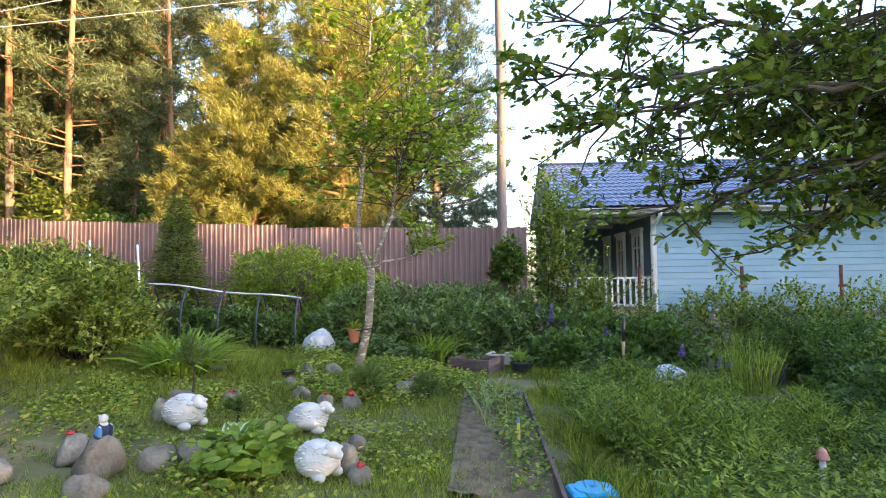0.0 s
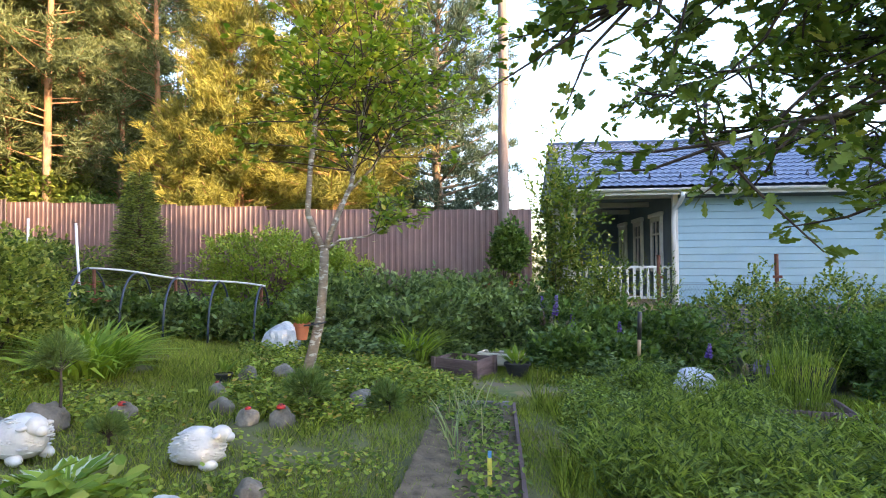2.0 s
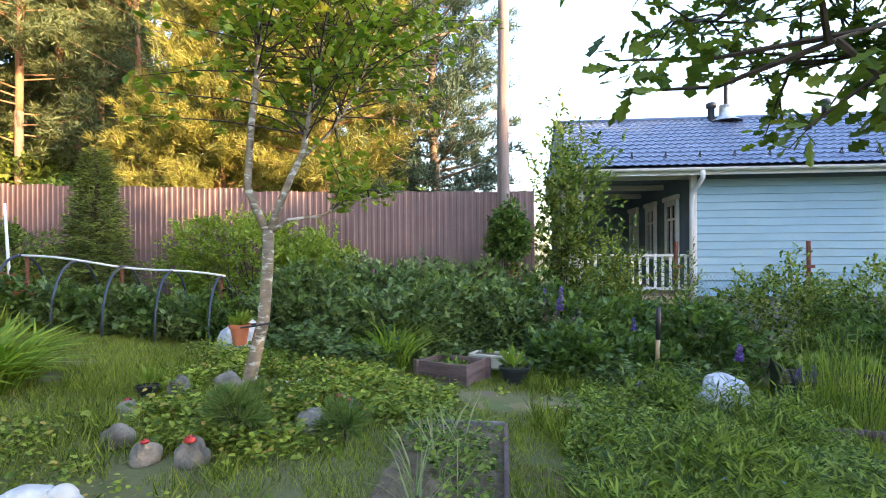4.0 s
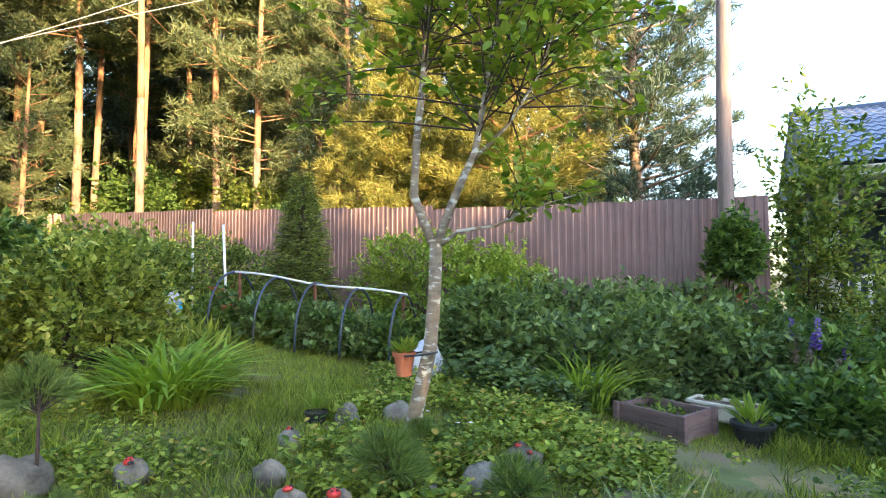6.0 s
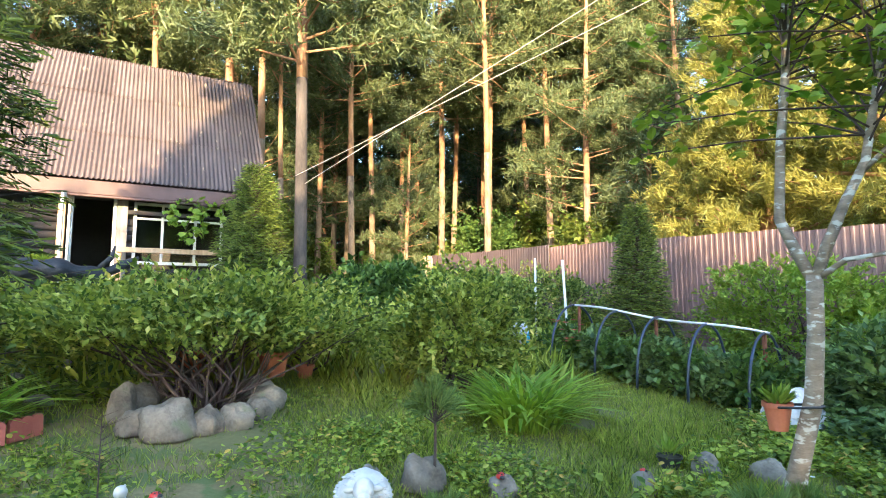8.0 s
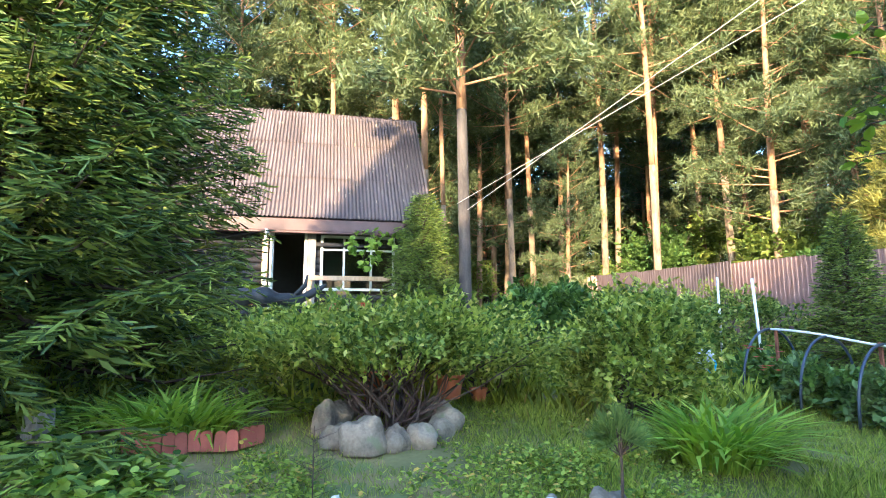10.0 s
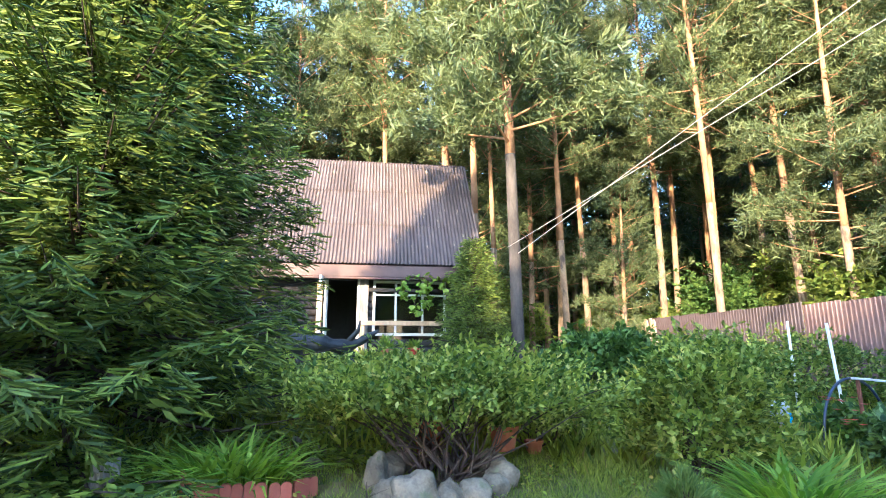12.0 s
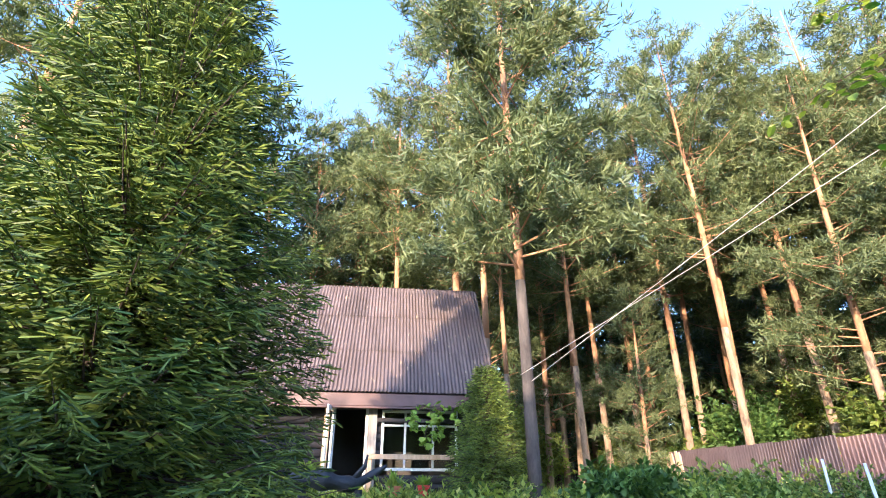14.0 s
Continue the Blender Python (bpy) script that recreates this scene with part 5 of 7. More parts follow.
# unseen trees added behind the walk's start, heights set to shade the lower garden
top_z = max(v.co.z for v in UNDER[1][1].vertices)
for i in range(32):
    w = -17 + 1.2 * i
    tall = 11.4 if w < -9 else 7.9 if w < -4.4 else 12.6 if w < -2.6 else 10.0 if w < 0 else 8.7 if w < 2 else 11.4 if w < 4.1 else 9.2 if w < 5.5 else 9.8 if w < 8.5 else 11.0
    for back in (0.0, 2.5)[:1 if 4 < w < 8 else 2]:
        d = 22 + back + r_under.uniform(-0.7, 0.7)
        x, y = -2 + 0.883 * d + 0.469 * w, 6 - 0.469 * d + 0.883 * w
        tree = undergrowth(x, y, 1, 1.0, DARK_LEAF, "unseen leafy tree added to shade the lower garden")
        tree.scale = (1.25, 1.25, (tall - gz(x, y)) / top_z * r_under.uniform(0.94, 1.06))


# ---- ground cover ----
def patch_noise(x, y, scale, seed):
    return np.array([noise.noise(Vector((a * scale, b * scale, seed))) for a, b in zip(x, y)])


CLEAR = [(4.3, 9.3, 0.5), (3.85, 7.6, 0.6), (3.6, 7.0, 0.35), (2.95, 8.9, 0.75), (2.75, 8.2, 0.4), (1.0, 8.35, 0.5), (1.6, 8.6, 0.45), (0.45, 7.75, 0.45), (2.3, 9.2, 0.3), (-1.6, 6.6, 0.18), (-0.1, 8.75, 0.75), (0.45, 9.5, 0.5), (0.62, 8.85, 0.35), (3.0, 9.0, 0.5), (2.9, 8.5, 0.4), (3.9, 8.1, 0.6), (-2.5, 6.6, 0.35), (-2.27, 6.15, 0.2), (-1.97, 5.65, 0.25), (-1.66, 5.5, 0.22), (-1.39, 5.55, 0.25),
         (-0.95, 6.45, 0.2), (-0.88, 7.0, 0.22), (-2.5, 4.3, 0.3), (-1.55, 4.65, 0.3), (-1.1, 3.55, 0.3), (-2.4, 3.2, 0.4), (-2.75, 4.8, 0.25), (-4.0, 3.7, 0.4), (-3.95, 2.3, 0.4), (2.72, 4.6, 0.2)]


def clear_of(x, y):
    """Where taller growth leaves room round things that stand in it."""
    ok = np.ones(len(x), bool)
    for cx, cy, d in CLEAR:
        ok &= (x - cx) ** 2 + (y - cy) ** 2 > d * d
    return ok


def lawn(name, n, box, length, material, label, seed, keep=-0.3, lean=0.55, shape=SEDGE, scale=1.0):
    r = np.random.default_rng(seed)
    x, y = r.uniform(box[0], box[1], n), r.uniform(box[2], box[3], n)
    k = patch_noise(x, y, 0.9 * scale, seed) + 0.5 * patch_noise(x, y, 3.0 * scale, seed + 9)
    bed = (np.abs(x - 0.12) < 0.42) & (y > 3.6) & (y < 7.1)
    worn = ((x + 3.75) / 1.25) ** 2 + ((y - 2.75) / 1.1) ** 2 < 1 + 0.8 * k
    ok = (k > keep) & (~bed | (r.uniform(0, 1, n) < 0.5)) & ~((((x - 1.1) / 1.15) ** 2 + ((y - 8.2) / 0.5) ** 2 < 1) & (r.uniform(0, 1, n) < 0.75)) & (~worn | (r.uniform(0, 1, n) < 0.4)) & (clear_of(x, y) | (r.uniform(0, 1, n) < 0.8))
    x, y, k = x[ok], y[ok], k[ok]
    m = len(x)
    way = np.stack([r.normal(0, lean, m), r.normal(0, lean, m), np.ones(m)], 1)
    g = Geo()
    leaves(g, np.stack([x, y, gz(x, y) - 0.02], 1), way, length * r.uniform(0.5, 1.35, m) * (1 + 0.5 * k), shape, r.uniform(0, 3, m))
    tagged(part(name, g, material), label, "grass", kind="stuff")


lawn("lawn_grass", 250000, (-7.0, 1.2, 1.5, 10.5), 0.075, GRASS, "uneven unmown lawn grass", 201, -0.4)
lawn("meadow_grass", 40000, (-6.5, -1.0, 5.2, 9.5), 0.12, GRASS, "longer soft grass tufts on the lawn", 202, 0.1)
lawn("field_grass", 100000, (0.75, 6.0, 3.0, 10.5), 0.17, GRASS, "rank grass among the weeds", 203, 0.0)
lawn("start_grass", 70000, (-3.5, 6.5, -3.5, 3.2), 0.08, GRASS, "short worn grass where the walk begins", 205, -0.3)
lawn("wood_grass", 60000, (-18, -5, -3.0, 13.2), 0.3, GRASS, "long grass on the slope by the house", 204, -0.2, 0.5, (NEEDLES[0] * (1, 1.2, 1), NEEDLES[1]))


def cover(name, n, spots, height, leaf, shape, material, label, seed, per=5, keep=-0.1, upright=0.35, in_bed=False):
    """Low leafy plants: a short stalk each, and a rosette of leaves on it."""
    r = np.random.default_rng(seed)
    X, Y = [], []
    total = sum(s[2] * s[3] for s in spots)
    for cx, cy, rx, ry in spots:
        m = int(n * rx * ry / total)
        a, q = r.uniform(0, 6.283, m), np.sqrt(r.uniform(0, 1, m)) * r.uniform(0.85, 1.1, m)
        X.append(cx + rx * q * np.cos(a))
        Y.append(cy + ry * q * np.sin(a))
    x, y = np.concatenate(X), np.concatenate(Y)
    k = patch_noise(x, y, 1.3, seed)
    bed = (np.abs(x - 0.12) < 0.42) & (y > 3.6) & (y < 7.1)
    ok = (k + r.normal(0, 0.2, len(x)) > keep) & (bed == in_bed) & clear_of(x, y)
    x, y, k = x[ok], y[ok], k[ok]
    m = len(x)
    h = height * r.uniform(0.35, 1.15, m) * (1 + 0.5 * k)
    top = np.stack([x, y, gz(x, y) + h], 1)
    b = np.repeat(top, per, 0) + r.normal(0, 1, (m * per, 3)) * (0.02, 0.02, 0.03) * (1 + height * 2)
    if height > 0.2:
        b[:, 2] -= np.repeat(h, per) * r.uniform(0, 0.75, m * per)
    a = r.uniform(0, 6.283, m * per)
    way = np.stack([np.cos(a), np.sin(a), r.normal(upright, 0.3, m * per)], 1)
    g = Geo()
    leaves(g, b, way, leaf * r.uniform(0.6, 1.3, m * per), shape, r.normal(0, 0.35, m * per))
    tagged(part(name, g, material), label, "ground cover", kind="stuff")


cover("ground_elder", 6400, [(-1.3, 7.4, 1.3, 0.9), (-1.6, 6.2, 0.9, 0.7), (-0.4, 8.0, 0.9, 0.9), (-2.0, 8.6, 1.1, 0.7), (0.5, 8.3, 0.8, 0.6)], 0.11, 0.05, BROAD, STRAWBERRY, "mat of soft green ground cover leaves", 211, 5)
cover("clover_patch", 4000, [(-3.4, 4.0, 0.9, 1.1), (-3.2, 5.4, 1.0, 0.7), (-1.8, 3.4, 0.9, 0.9), (-2.2, 5.2, 0.9, 0.7), (-1.0, 4.4, 0.8, 1.0), (-4.2, 5.0, 0.7, 0.7), (-3.3, 2.6, 0.8, 0.7)], 0.05, 0.04, BROAD, STRAWBERRY, "small strawberry and clover leaves in the grass", 212, 5, -0.02)
# Weeds by the hedge take dark leaves: shade put into their colour.
cover("nettle_bed", 4600, [(4.3, 5.2, 1.0, 1.2), (5.3, 6.8, 1.0, 1.4), (4.7, 6.4, 0.7, 0.8)], 0.36, 0.065, NARROW, DARK_LEAF, "nettles and rank leaves under the hedge, darkened for shade", 218, 10, -0.2, 0.3)
cover("leafy_weeds", 6400, [(2.05, 6.3, 1.15, 1.6), (2.9, 7.0, 1.0, 1.2), (2.5, 4.8, 1.4, 1.0), (1.75, 3.9, 0.8, 0.8), (1.7, 7.9, 0.7, 0.5)], 0.28, 0.06, NARROW, WEED, "tall leafy weeds crowding the vegetable plot", 213, 11, -0.25, 0.45)
cover("feathery_weeds", 5200, [(1.65, 5.4, 0.7, 1.3), (2.8, 5.7, 1.3, 1.1), (3.2, 7.6, 0.8, 0.5), (2.3, 8.2, 0.7, 0.5)], 0.42, 0.1, SLIVER, WEED, "slender light green weed stems", 214, 10, -0.1, 0.7)
cover("raspberry_floor", 3000, [(-1.2, 9.3, 1.6, 0.7), (0.9, 9.9, 1.0, 0.7), (2.3, 9.6, 1.0, 0.7)], 0.32, 0.08, BROAD, BLUE_LEAF, "broad leaves at the foot of the thicket", 215, 8, -0.3)
cover("bright_leaves", 90, [(-1.62, 3.6, 0.28, 0.38)], 0.24, 0.12, BROAD, LIGHT_LEAF, "large bright green leaves beside the figures", 216, 5, -0.6, 0.2)


def flower_dots(name, n, spots, height, size, material, label, seed):
    r = np.random.default_rng(seed)
    g = Geo()
    for cx, cy, s in spots:
        for _ in range(n):
            x, y = cx + r.normal(0, s), cy + r.normal(0, s)
            c = np.array((x, y, gz(x, y) + height * r.uniform(0.7, 1.2)))
            a = np.arange(5) * 1.2566
            leaves(g, np.repeat(c[None], 5, 0), np.stack([np.cos(a), np.sin(a), 0.35 + 0 * a], 1), size, OVAL)
    tagged(part(name, g, material), label, "flowers", kind="stuff")


flower_dots("white_flowers", 3, [(-1.75, 7.1, 0.15), (-1.25, 6.9, 0.15), (3.9, 8.2, 0.3), (2.2, 6.0, 0.3)], 0.24, 0.022, CURTAIN, "few small white flowers in the green", 221)
flower_dots("blue_flowers", 3, [(2.0, 5.4, 0.3), (2.4, 5.2, 0.3), (-0.9, 9.4, 0.2)], 0.35, 0.02, BLUE_GLAZE, "few small blue flowers among weeds", 222)


# ---- daylilies, leeks, lupins, hosta ----
def strap_clump(name, x, y, n, length, spread, material, label, category, seed, width=1.0, group="", lean=0.65, sag=1.7):
    r = np.random.default_rng(seed)
    base = thing(name, x, y, gz(x, y) - 0.02, label, category, group)
    g = Geo()
    a, q = r.uniform(0, 6.283, n), np.sqrt(r.uniform(0, 1, n))
    b = np.stack([q * np.cos(a) * spread[0], q * np.sin(a) * spread[1], 0 * q], 1)
    w = np.stack([np.cos(a) * q * lean + r.normal(0, 0.22, n), np.sin(a) * q * lean + r.normal(0, 0.22, n), np.ones(n)], 1)
    shape = (STRAP[0] * (1, width, sag), STRAP[1])
    leaves(g, b, w, length * r.uniform(0.6, 1.15, n), shape, r.normal(0, 0.25, n))
    part("leaf_clump", g, material, base)


strap_clump("daylily_clump", -3.62, 6.35, 380, 0.6, (0.3, 0.3), STRAP_LEAF, "arching bright green daylily clump on the lawn", "daylily", 231, 1.05, lean=0.7)
strap_clump("daylily_clump", -4.4, 2.15, 380, 0.5, (0.2, 0.42), STRAP_LEAF, "bright green daylilies behind red plastic edging", "daylily", 232, 1.05, lean=0.7)
strap_clump("iris_clump", -0.9, 9.2, 140, 0.65, (0.25, 0.2), STRAP_LEAF, "upright grassy leaves beside lupins", "iris", 233, 0.7, lean=0.3)
for i, (x, y) in enumerate([(0.03, 6.2), (0.08, 6.55), (-0.05, 6.75), (0.12, 5.95), (0.0, 5.6), (0.2, 6.4), (-0.1, 6.4), (-0.05, 5.85), (0.05, 5.35), (0.22, 5.7)]):
    strap_clump("leek", x, y, 9, 0.36 + 0.05 * (i % 3), (0.02, 0.02), LEEK_LEAF, "grey-green leek with folded strap leaves", "leek", 240 + i, 0.42, "leeks in the bed", 0.35, 1.2)
strap_clump("tall_grass_tuft", 3.95, 8.6, 300, 1.1, (0.38, 0.3), WEED, "tall pale grass filling the wooden bed", "grass", 250, 0.14, lean=0.1, sag=0.25)
strap_clump("weed_grass_tuft", 1.2, 5.6, 110, 0.36, (0.25, 0.3), GRASS, "pale green grass tuft by the path", "grass", 251, 0.6, lean=0.6)


def lupin(x, y, height, seed, material=None):
    r = np.random.default_rng(seed)
    base = thing("lupin", x, y, gz(x, y) - 0.02, "violet lupin spike on a tall stem" if material is None else "faded lupin spike gone to pods", "lupin", "lupins")
    stem, raceme, green = Geo(), Geo(), Geo()
    tip = np.array((r.normal(0, 0.04), r.normal(0, 0.04), height))
    tube(stem, [(0, 0, 0), tip * (0.5, 0.5, 0.5), tip], [0.008, 0.006, 0.003], 5)
    n = 130
    k = r.uniform(0, 1, n)
    a = r.uniform(0, 6.283, n)
    c = tip[None] * (1 - 0.3 * (1 - k)[:, None]) + 0
    w = np.stack([np.cos(a), np.sin(a), 0.35 + 0 * a], 1)
    leaves(raceme, c, w, 0.065 * (1.15 - 0.7 * k), OVAL, r.normal(0, 0.5, n))
    for _ in range(14):
        f = r.uniform(0.1, 0.6)
        b = tip * f + np.append(r.normal(0, 0.1, 2), 0)
        ang = np.arange(8) * 0.785
        leaves(green, np.repeat(b[None], 8, 0), np.stack([np.cos(ang), np.sin(ang), 0.3 + 0 * ang], 1), 0.085, SLIM)
    part("stem", stem, WEED, base)
    part("flower_spike", raceme, material or LUPIN, base)
    tagged(part("leaf_tuft", green, WEED, base), kind="stuff")


for i, (x, y, h) in enumerate([(-1.1, 9.75, 0.62), (-0.95, 9.95, 0.6), (-1.3, 9.9, 0.7), (1.15, 10.7, 1.15), (1.32, 10.9, 1.0), (1.6, 10.6, 0.95), (1.25, 10.5, 1.2), (2.35, 10.7, 0.85), (3.4, 9.8, 0.7), (3.72, 9.0, 0.62), (3.98, 9.05, 0.6), (2.1, 9.0, 0.22), (2.2, 8.9, 0.2), (2.0, 8.95, 0.24)]):
    lupin(x, y, h, 260 + i)
for i, (x, y, h) in enumerate([(1.05, 10.45, 0.95), (1.2, 10.35, 0.85), (1.4, 10.4, 0.8), (3.62, 9.1, 0.55)]):
    lupin(x, y, h, 280 + i, LUPIN_SEED)


def hosta():
    r = np.random.default_rng(290)
    base = thing("hosta", -1.9, 4.05, gz(-1.9, 4.05), "hosta with white-edged green leaves", "hosta")
    a = r.uniform(0, 6.283, 44)
    w = np.stack([np.cos(a), np.sin(a), r.uniform(0.15, 1.0, 44)], 1)
    g, e = Geo(), Geo()
    b = np.stack([0.04 * np.cos(a), 0.04 * np.sin(a), 0 * a + 0.02], 1)
    l = r.uniform(0.16, 0.26, 44)
    leaves(e, b, w, l, (BROAD[0] * (1, 0.75, 1), BROAD[1]))
    leaves(g, b + (0, 0, 0.004), w, l * 0.97, (BROAD[0] * (1, 0.42, 1) + (0, 0, 0.012), BROAD[1]))
    part("leaf_margin", e, PALE_MARGIN, base, "pale leaf margins")
    part("leaf", g, STRAP_LEAF, base)


hosta()


# ---- stones ----
def stone(x, y, size, seed, label="grey rounded field stone in the garden", group="", sink=0.25, tint=STONE, name="stone"):
    g = Geo()
    lump(g, (0, 0, 0), size, seed, 0.22, 14, 22, 0.35, 0.12)
    ob = part(name, g, tint, smooth=True, at=pose(x, y, gz(x, y) + size[2] * (0.35 - sink * 0.3), 0, 0, seed * 47))
    return tagged(ob, label, "stone", group)


RING = [(-4.22, 3.38, 0.12, 0.18), (-4.08, 3.57, 0.16, 0.26), (-4.1, 3.82, 0.11, 0.18), (-4.15, 4.03, 0.12, 0.2), (-4.35, 4.22, 0.12, 0.17), (-4.6, 4.35, 0.15, 0.19), (-4.5, 3.27, 0.1, 0.24), (-4.72, 3.36, 0.15, 0.2), (-4.95, 3.45, 0.14, 0.18), (-4.9, 4.3, 0.14, 0.2)]
for i, (x, y, s, h) in enumerate(RING):
    stone(x, y, (s * 1.05, s * 1.1, h * 0.78), 3 + i, "rounded boulder in the ring round the shrub", "stone ring")
for i, (x, y, s, h) in enumerate([(-2.27, 6.3, 0.09, 0.1), (-1.97, 5.8, 0.1, 0.11), (-2.3, 7.0, 0.1, 0.13), (-1.66, 5.62, 0.09, 0.1), (-1.39, 5.69, 0.1, 0.12), (-1.18, 6.2, 0.09, 0.1), (-0.95, 6.56, 0.12, 0.14), (-0.88, 7.14, 0.13, 0.11), (-2.08, 7.4, 0.12, 0.12), (-2.8, 4.93, 0.14, 0.16), (-2.52, 5.35, 0.1, 0.1)]):
    stone(x, y, (s, s, h), 20 + i, "grey stone set in the lawn bed", "lawn stones")
for i, (x, y, s, h) in enumerate([(-2.42, 3.3, 0.14, 0.18), (-2.15, 3.5, 0.12, 0.12), (-2.03, 3.68, 0.1, 0.11), (-2.86, 3.0, 0.11, 0.1), (-2.72, 3.45, 0.1, 0.14), (-2.25, 2.95, 0.11, 0.1), (-0.98, 3.85, 0.08, 0.16), (-1.0, 4.3, 0.09, 0.1), (-0.85, 3.7, 0.09, 0.09), (-2.75, 4.55, 0.11, 0.14)]):
    stone(x, y, (s, s, h), 40 + i, "brownish stone beside the garden figures", "figure stones")
for i in range(26):
    q = np.random.default_rng(300 + i)
    stone(-5.5 + q.normal(0, 0.3), 2.95 + q.normal(0, 0.28), (q.uniform(0.06, 0.15), q.uniform(0.06, 0.15), q.uniform(0.05, 0.12)), 60 + i, "small grey stone in a loose heap", "stone heap", -0.5)


def ladybird(x, y, z, size, seed):
    base = thing("ladybird_figure", x, y, z, "red painted ladybird ornament on a stone", "ornament", "ladybirds", seed * 67)
    body, head = Geo(), Geo()
    lump(body, (0, 0, 0), (size, size * 0.85, size * 0.75), 1.0, 0.0, 8, 14, 0.05)
    lump(head, (size * 0.85, 0, 0.005), (size * 0.4, size * 0.45, size * 0.4), 2.0, 0.0, 6, 10, 0.1)
    part("shell", body, RED_PAINT, base, smooth=True)
    part("head", head, BLACK_PAINT, base, smooth=True)
    for i in range(5):
        a, u = i * 1.3, 0.55
        d = np.array((math.cos(a) * u, math.sin(a) * u * 0.85, math.sqrt(1 - u * u) * 0.75)) * size
        s = Geo()
        lump(s, d * 1.0, (size * 0.15, size * 0.15, size * 0.1), 3.0, 0.0, 5, 8, 1.0)
        part("spot", s, BLACK_PAINT, base, smooth=True)


for i, (x, y, h, s) in enumerate([(-2.27, 6.3, 0.125, 0.026), (-1.64, 5.6, 0.125, 0.028), (-1.39, 5.66, 0.15, 0.045), (-0.92, 7.12, 0.135, 0.028), (-0.82, 7.08, 0.12, 0.025), (-2.52, 5.33, 0.11, 0.04), (-2.73, 3.45, 0.17, 0.032), (-0.84, 3.68, 0.11, 0.035)]):
    ladybird(x, y, gz(x, y) + h, s, i)


# ---- garden figures ----
def lamb(x, y, turn, size, seed):
    """A plump white lamb lying down, curls in its fleece."""
    g = Geo()
    lump(g, (0, 0, 0.12), (0.165, 0.135, 0.125), seed, 0.1, 16, 24, 0.8)
    lump(g, (0.145, 0.0, 0.2), (0.062, 0.05, 0.055), seed + 1, 0.05, 10, 14, 2)
    lump(g, (0.195, 0.0, 0.178), (0.034, 0.032, 0.03), seed + 2, 0.0, 8, 12, 2)
    for s in (-1, 1):
        lump(g, (0.135, s * 0.06, 0.2), (0.022, 0.036, 0.016), seed + 3, 0.0, 7, 10, 2)
        lump(g, (0.09, s * 0.08, 0.03), (0.06, 0.035, 0.035), seed + 4, 0.05, 7, 10, 2)
    r = np.random.default_rng(int(seed * 10))
    for d in scatter_dirs(r, 170, -0.5):
        lump(g, d * (0.158, 0.129, 0.119) + (0, 0, 0.12), (0.022, 0.022, 0.0045), r.uniform(0, 9), 0.1, 4, 7, 2)
    ob = part("lamb_figure", g, WHITE_STONE, smooth=True, at=Matrix.Translation((x, y, gz(x, y))) @ Matrix.Rotation(radians(turn), 4, "Z") @ Matrix.Scale(size, 4))
    tagged(ob, "white plaster lamb figure lying in the grass", "figurine", "lamb figures")


lamb(-2.5, 4.42, -20, 1.08, 1.5)
lamb(-1.53, 4.68, 10, 1.0, 2.5)
lamb(-1.14, 3.7, -30, 1.0, 3.5)


def bird(x, y, z):
    g, b = Geo(), Geo()
    lump(g, (0, 0, 0.07), (0.045, 0.04, 0.075), 5.0, 0.05, 10, 14, 2)
    lump(g, (0.015, 0, 0.155), (0.028, 0.027, 0.03), 5.5, 0.0, 8, 12, 2)
    lump(g, (0.048, 0, 0.152), (0.02, 0.008, 0.008), 5.7, 0.0, 6, 8, 2)
    for s in (-1, 1):
        lump(g, (-0.02, s * 0.036, 0.07), (0.035, 0.014, 0.06), 6.0, 0.0, 8, 10, 2)
    lump(g, (-0.055, 0, 0.02), (0.045, 0.02, 0.02), 6.2, 0.0, 6, 10, 2)
    me = g.mesh("bird_figure", True)
    for m in (WHITE_STONE, BLUE_GLAZE, INK_BLUE):
        me.materials.append(m)
    for p in me.polygons:
        c = p.center
        p.material_index = 0 if c.z > 0.125 or (c.x > 0.02 and c.z > 0.05) else (1 if abs(c.y) > 0.036 and c.z > 0.06 else 2)
    tagged(part("bird_figure", me, None, at=pose(x, y, z, 0, -22, 160)), "white blue and black pigeon figure on a stone", "figurine")


bird(-2.44, 3.32, gz(-2.42, 3.3) + 0.19)


def mushroom(x, y):
    base = thing("mushroom_figure", x, y, gz(x, y), "white garden mushroom figure with a red cap", "figurine")
    s, c = Geo(), Geo()
    lathe(s, [(0, 0), (0.045, 0), (0.03, 0.1), (0.022, 0.26), (0, 0.26)], 14)
    lathe(c, [(0, 0.25), (0.05, 0.25), (0.052, 0.262), (0.035, 0.31), (0.018, 0.335), (0, 0.345)], 16)
    part("stalk", s, WHITE_STONE, base, smooth=True)
    part("cap", c, FADED_RED, base, smooth=True)


mushroom(2.72, 4.66)


def crate():
    g = Geo()
    block(g, (-0.16, -0.1, 0), (0.16, 0.1, 0.1), 0.015)
    lathe(g, [(0.12, 0.09), (0.12, 0.11), (0.02, 0.11)], 12)
    tagged(part("plastic_tub", g, BRIGHT_BLUE, at=pose(0.72, 3.8, gz(0.72, 3.8), 0, 0, 8)), "bright blue upturned plastic tub", "tub")


crate()


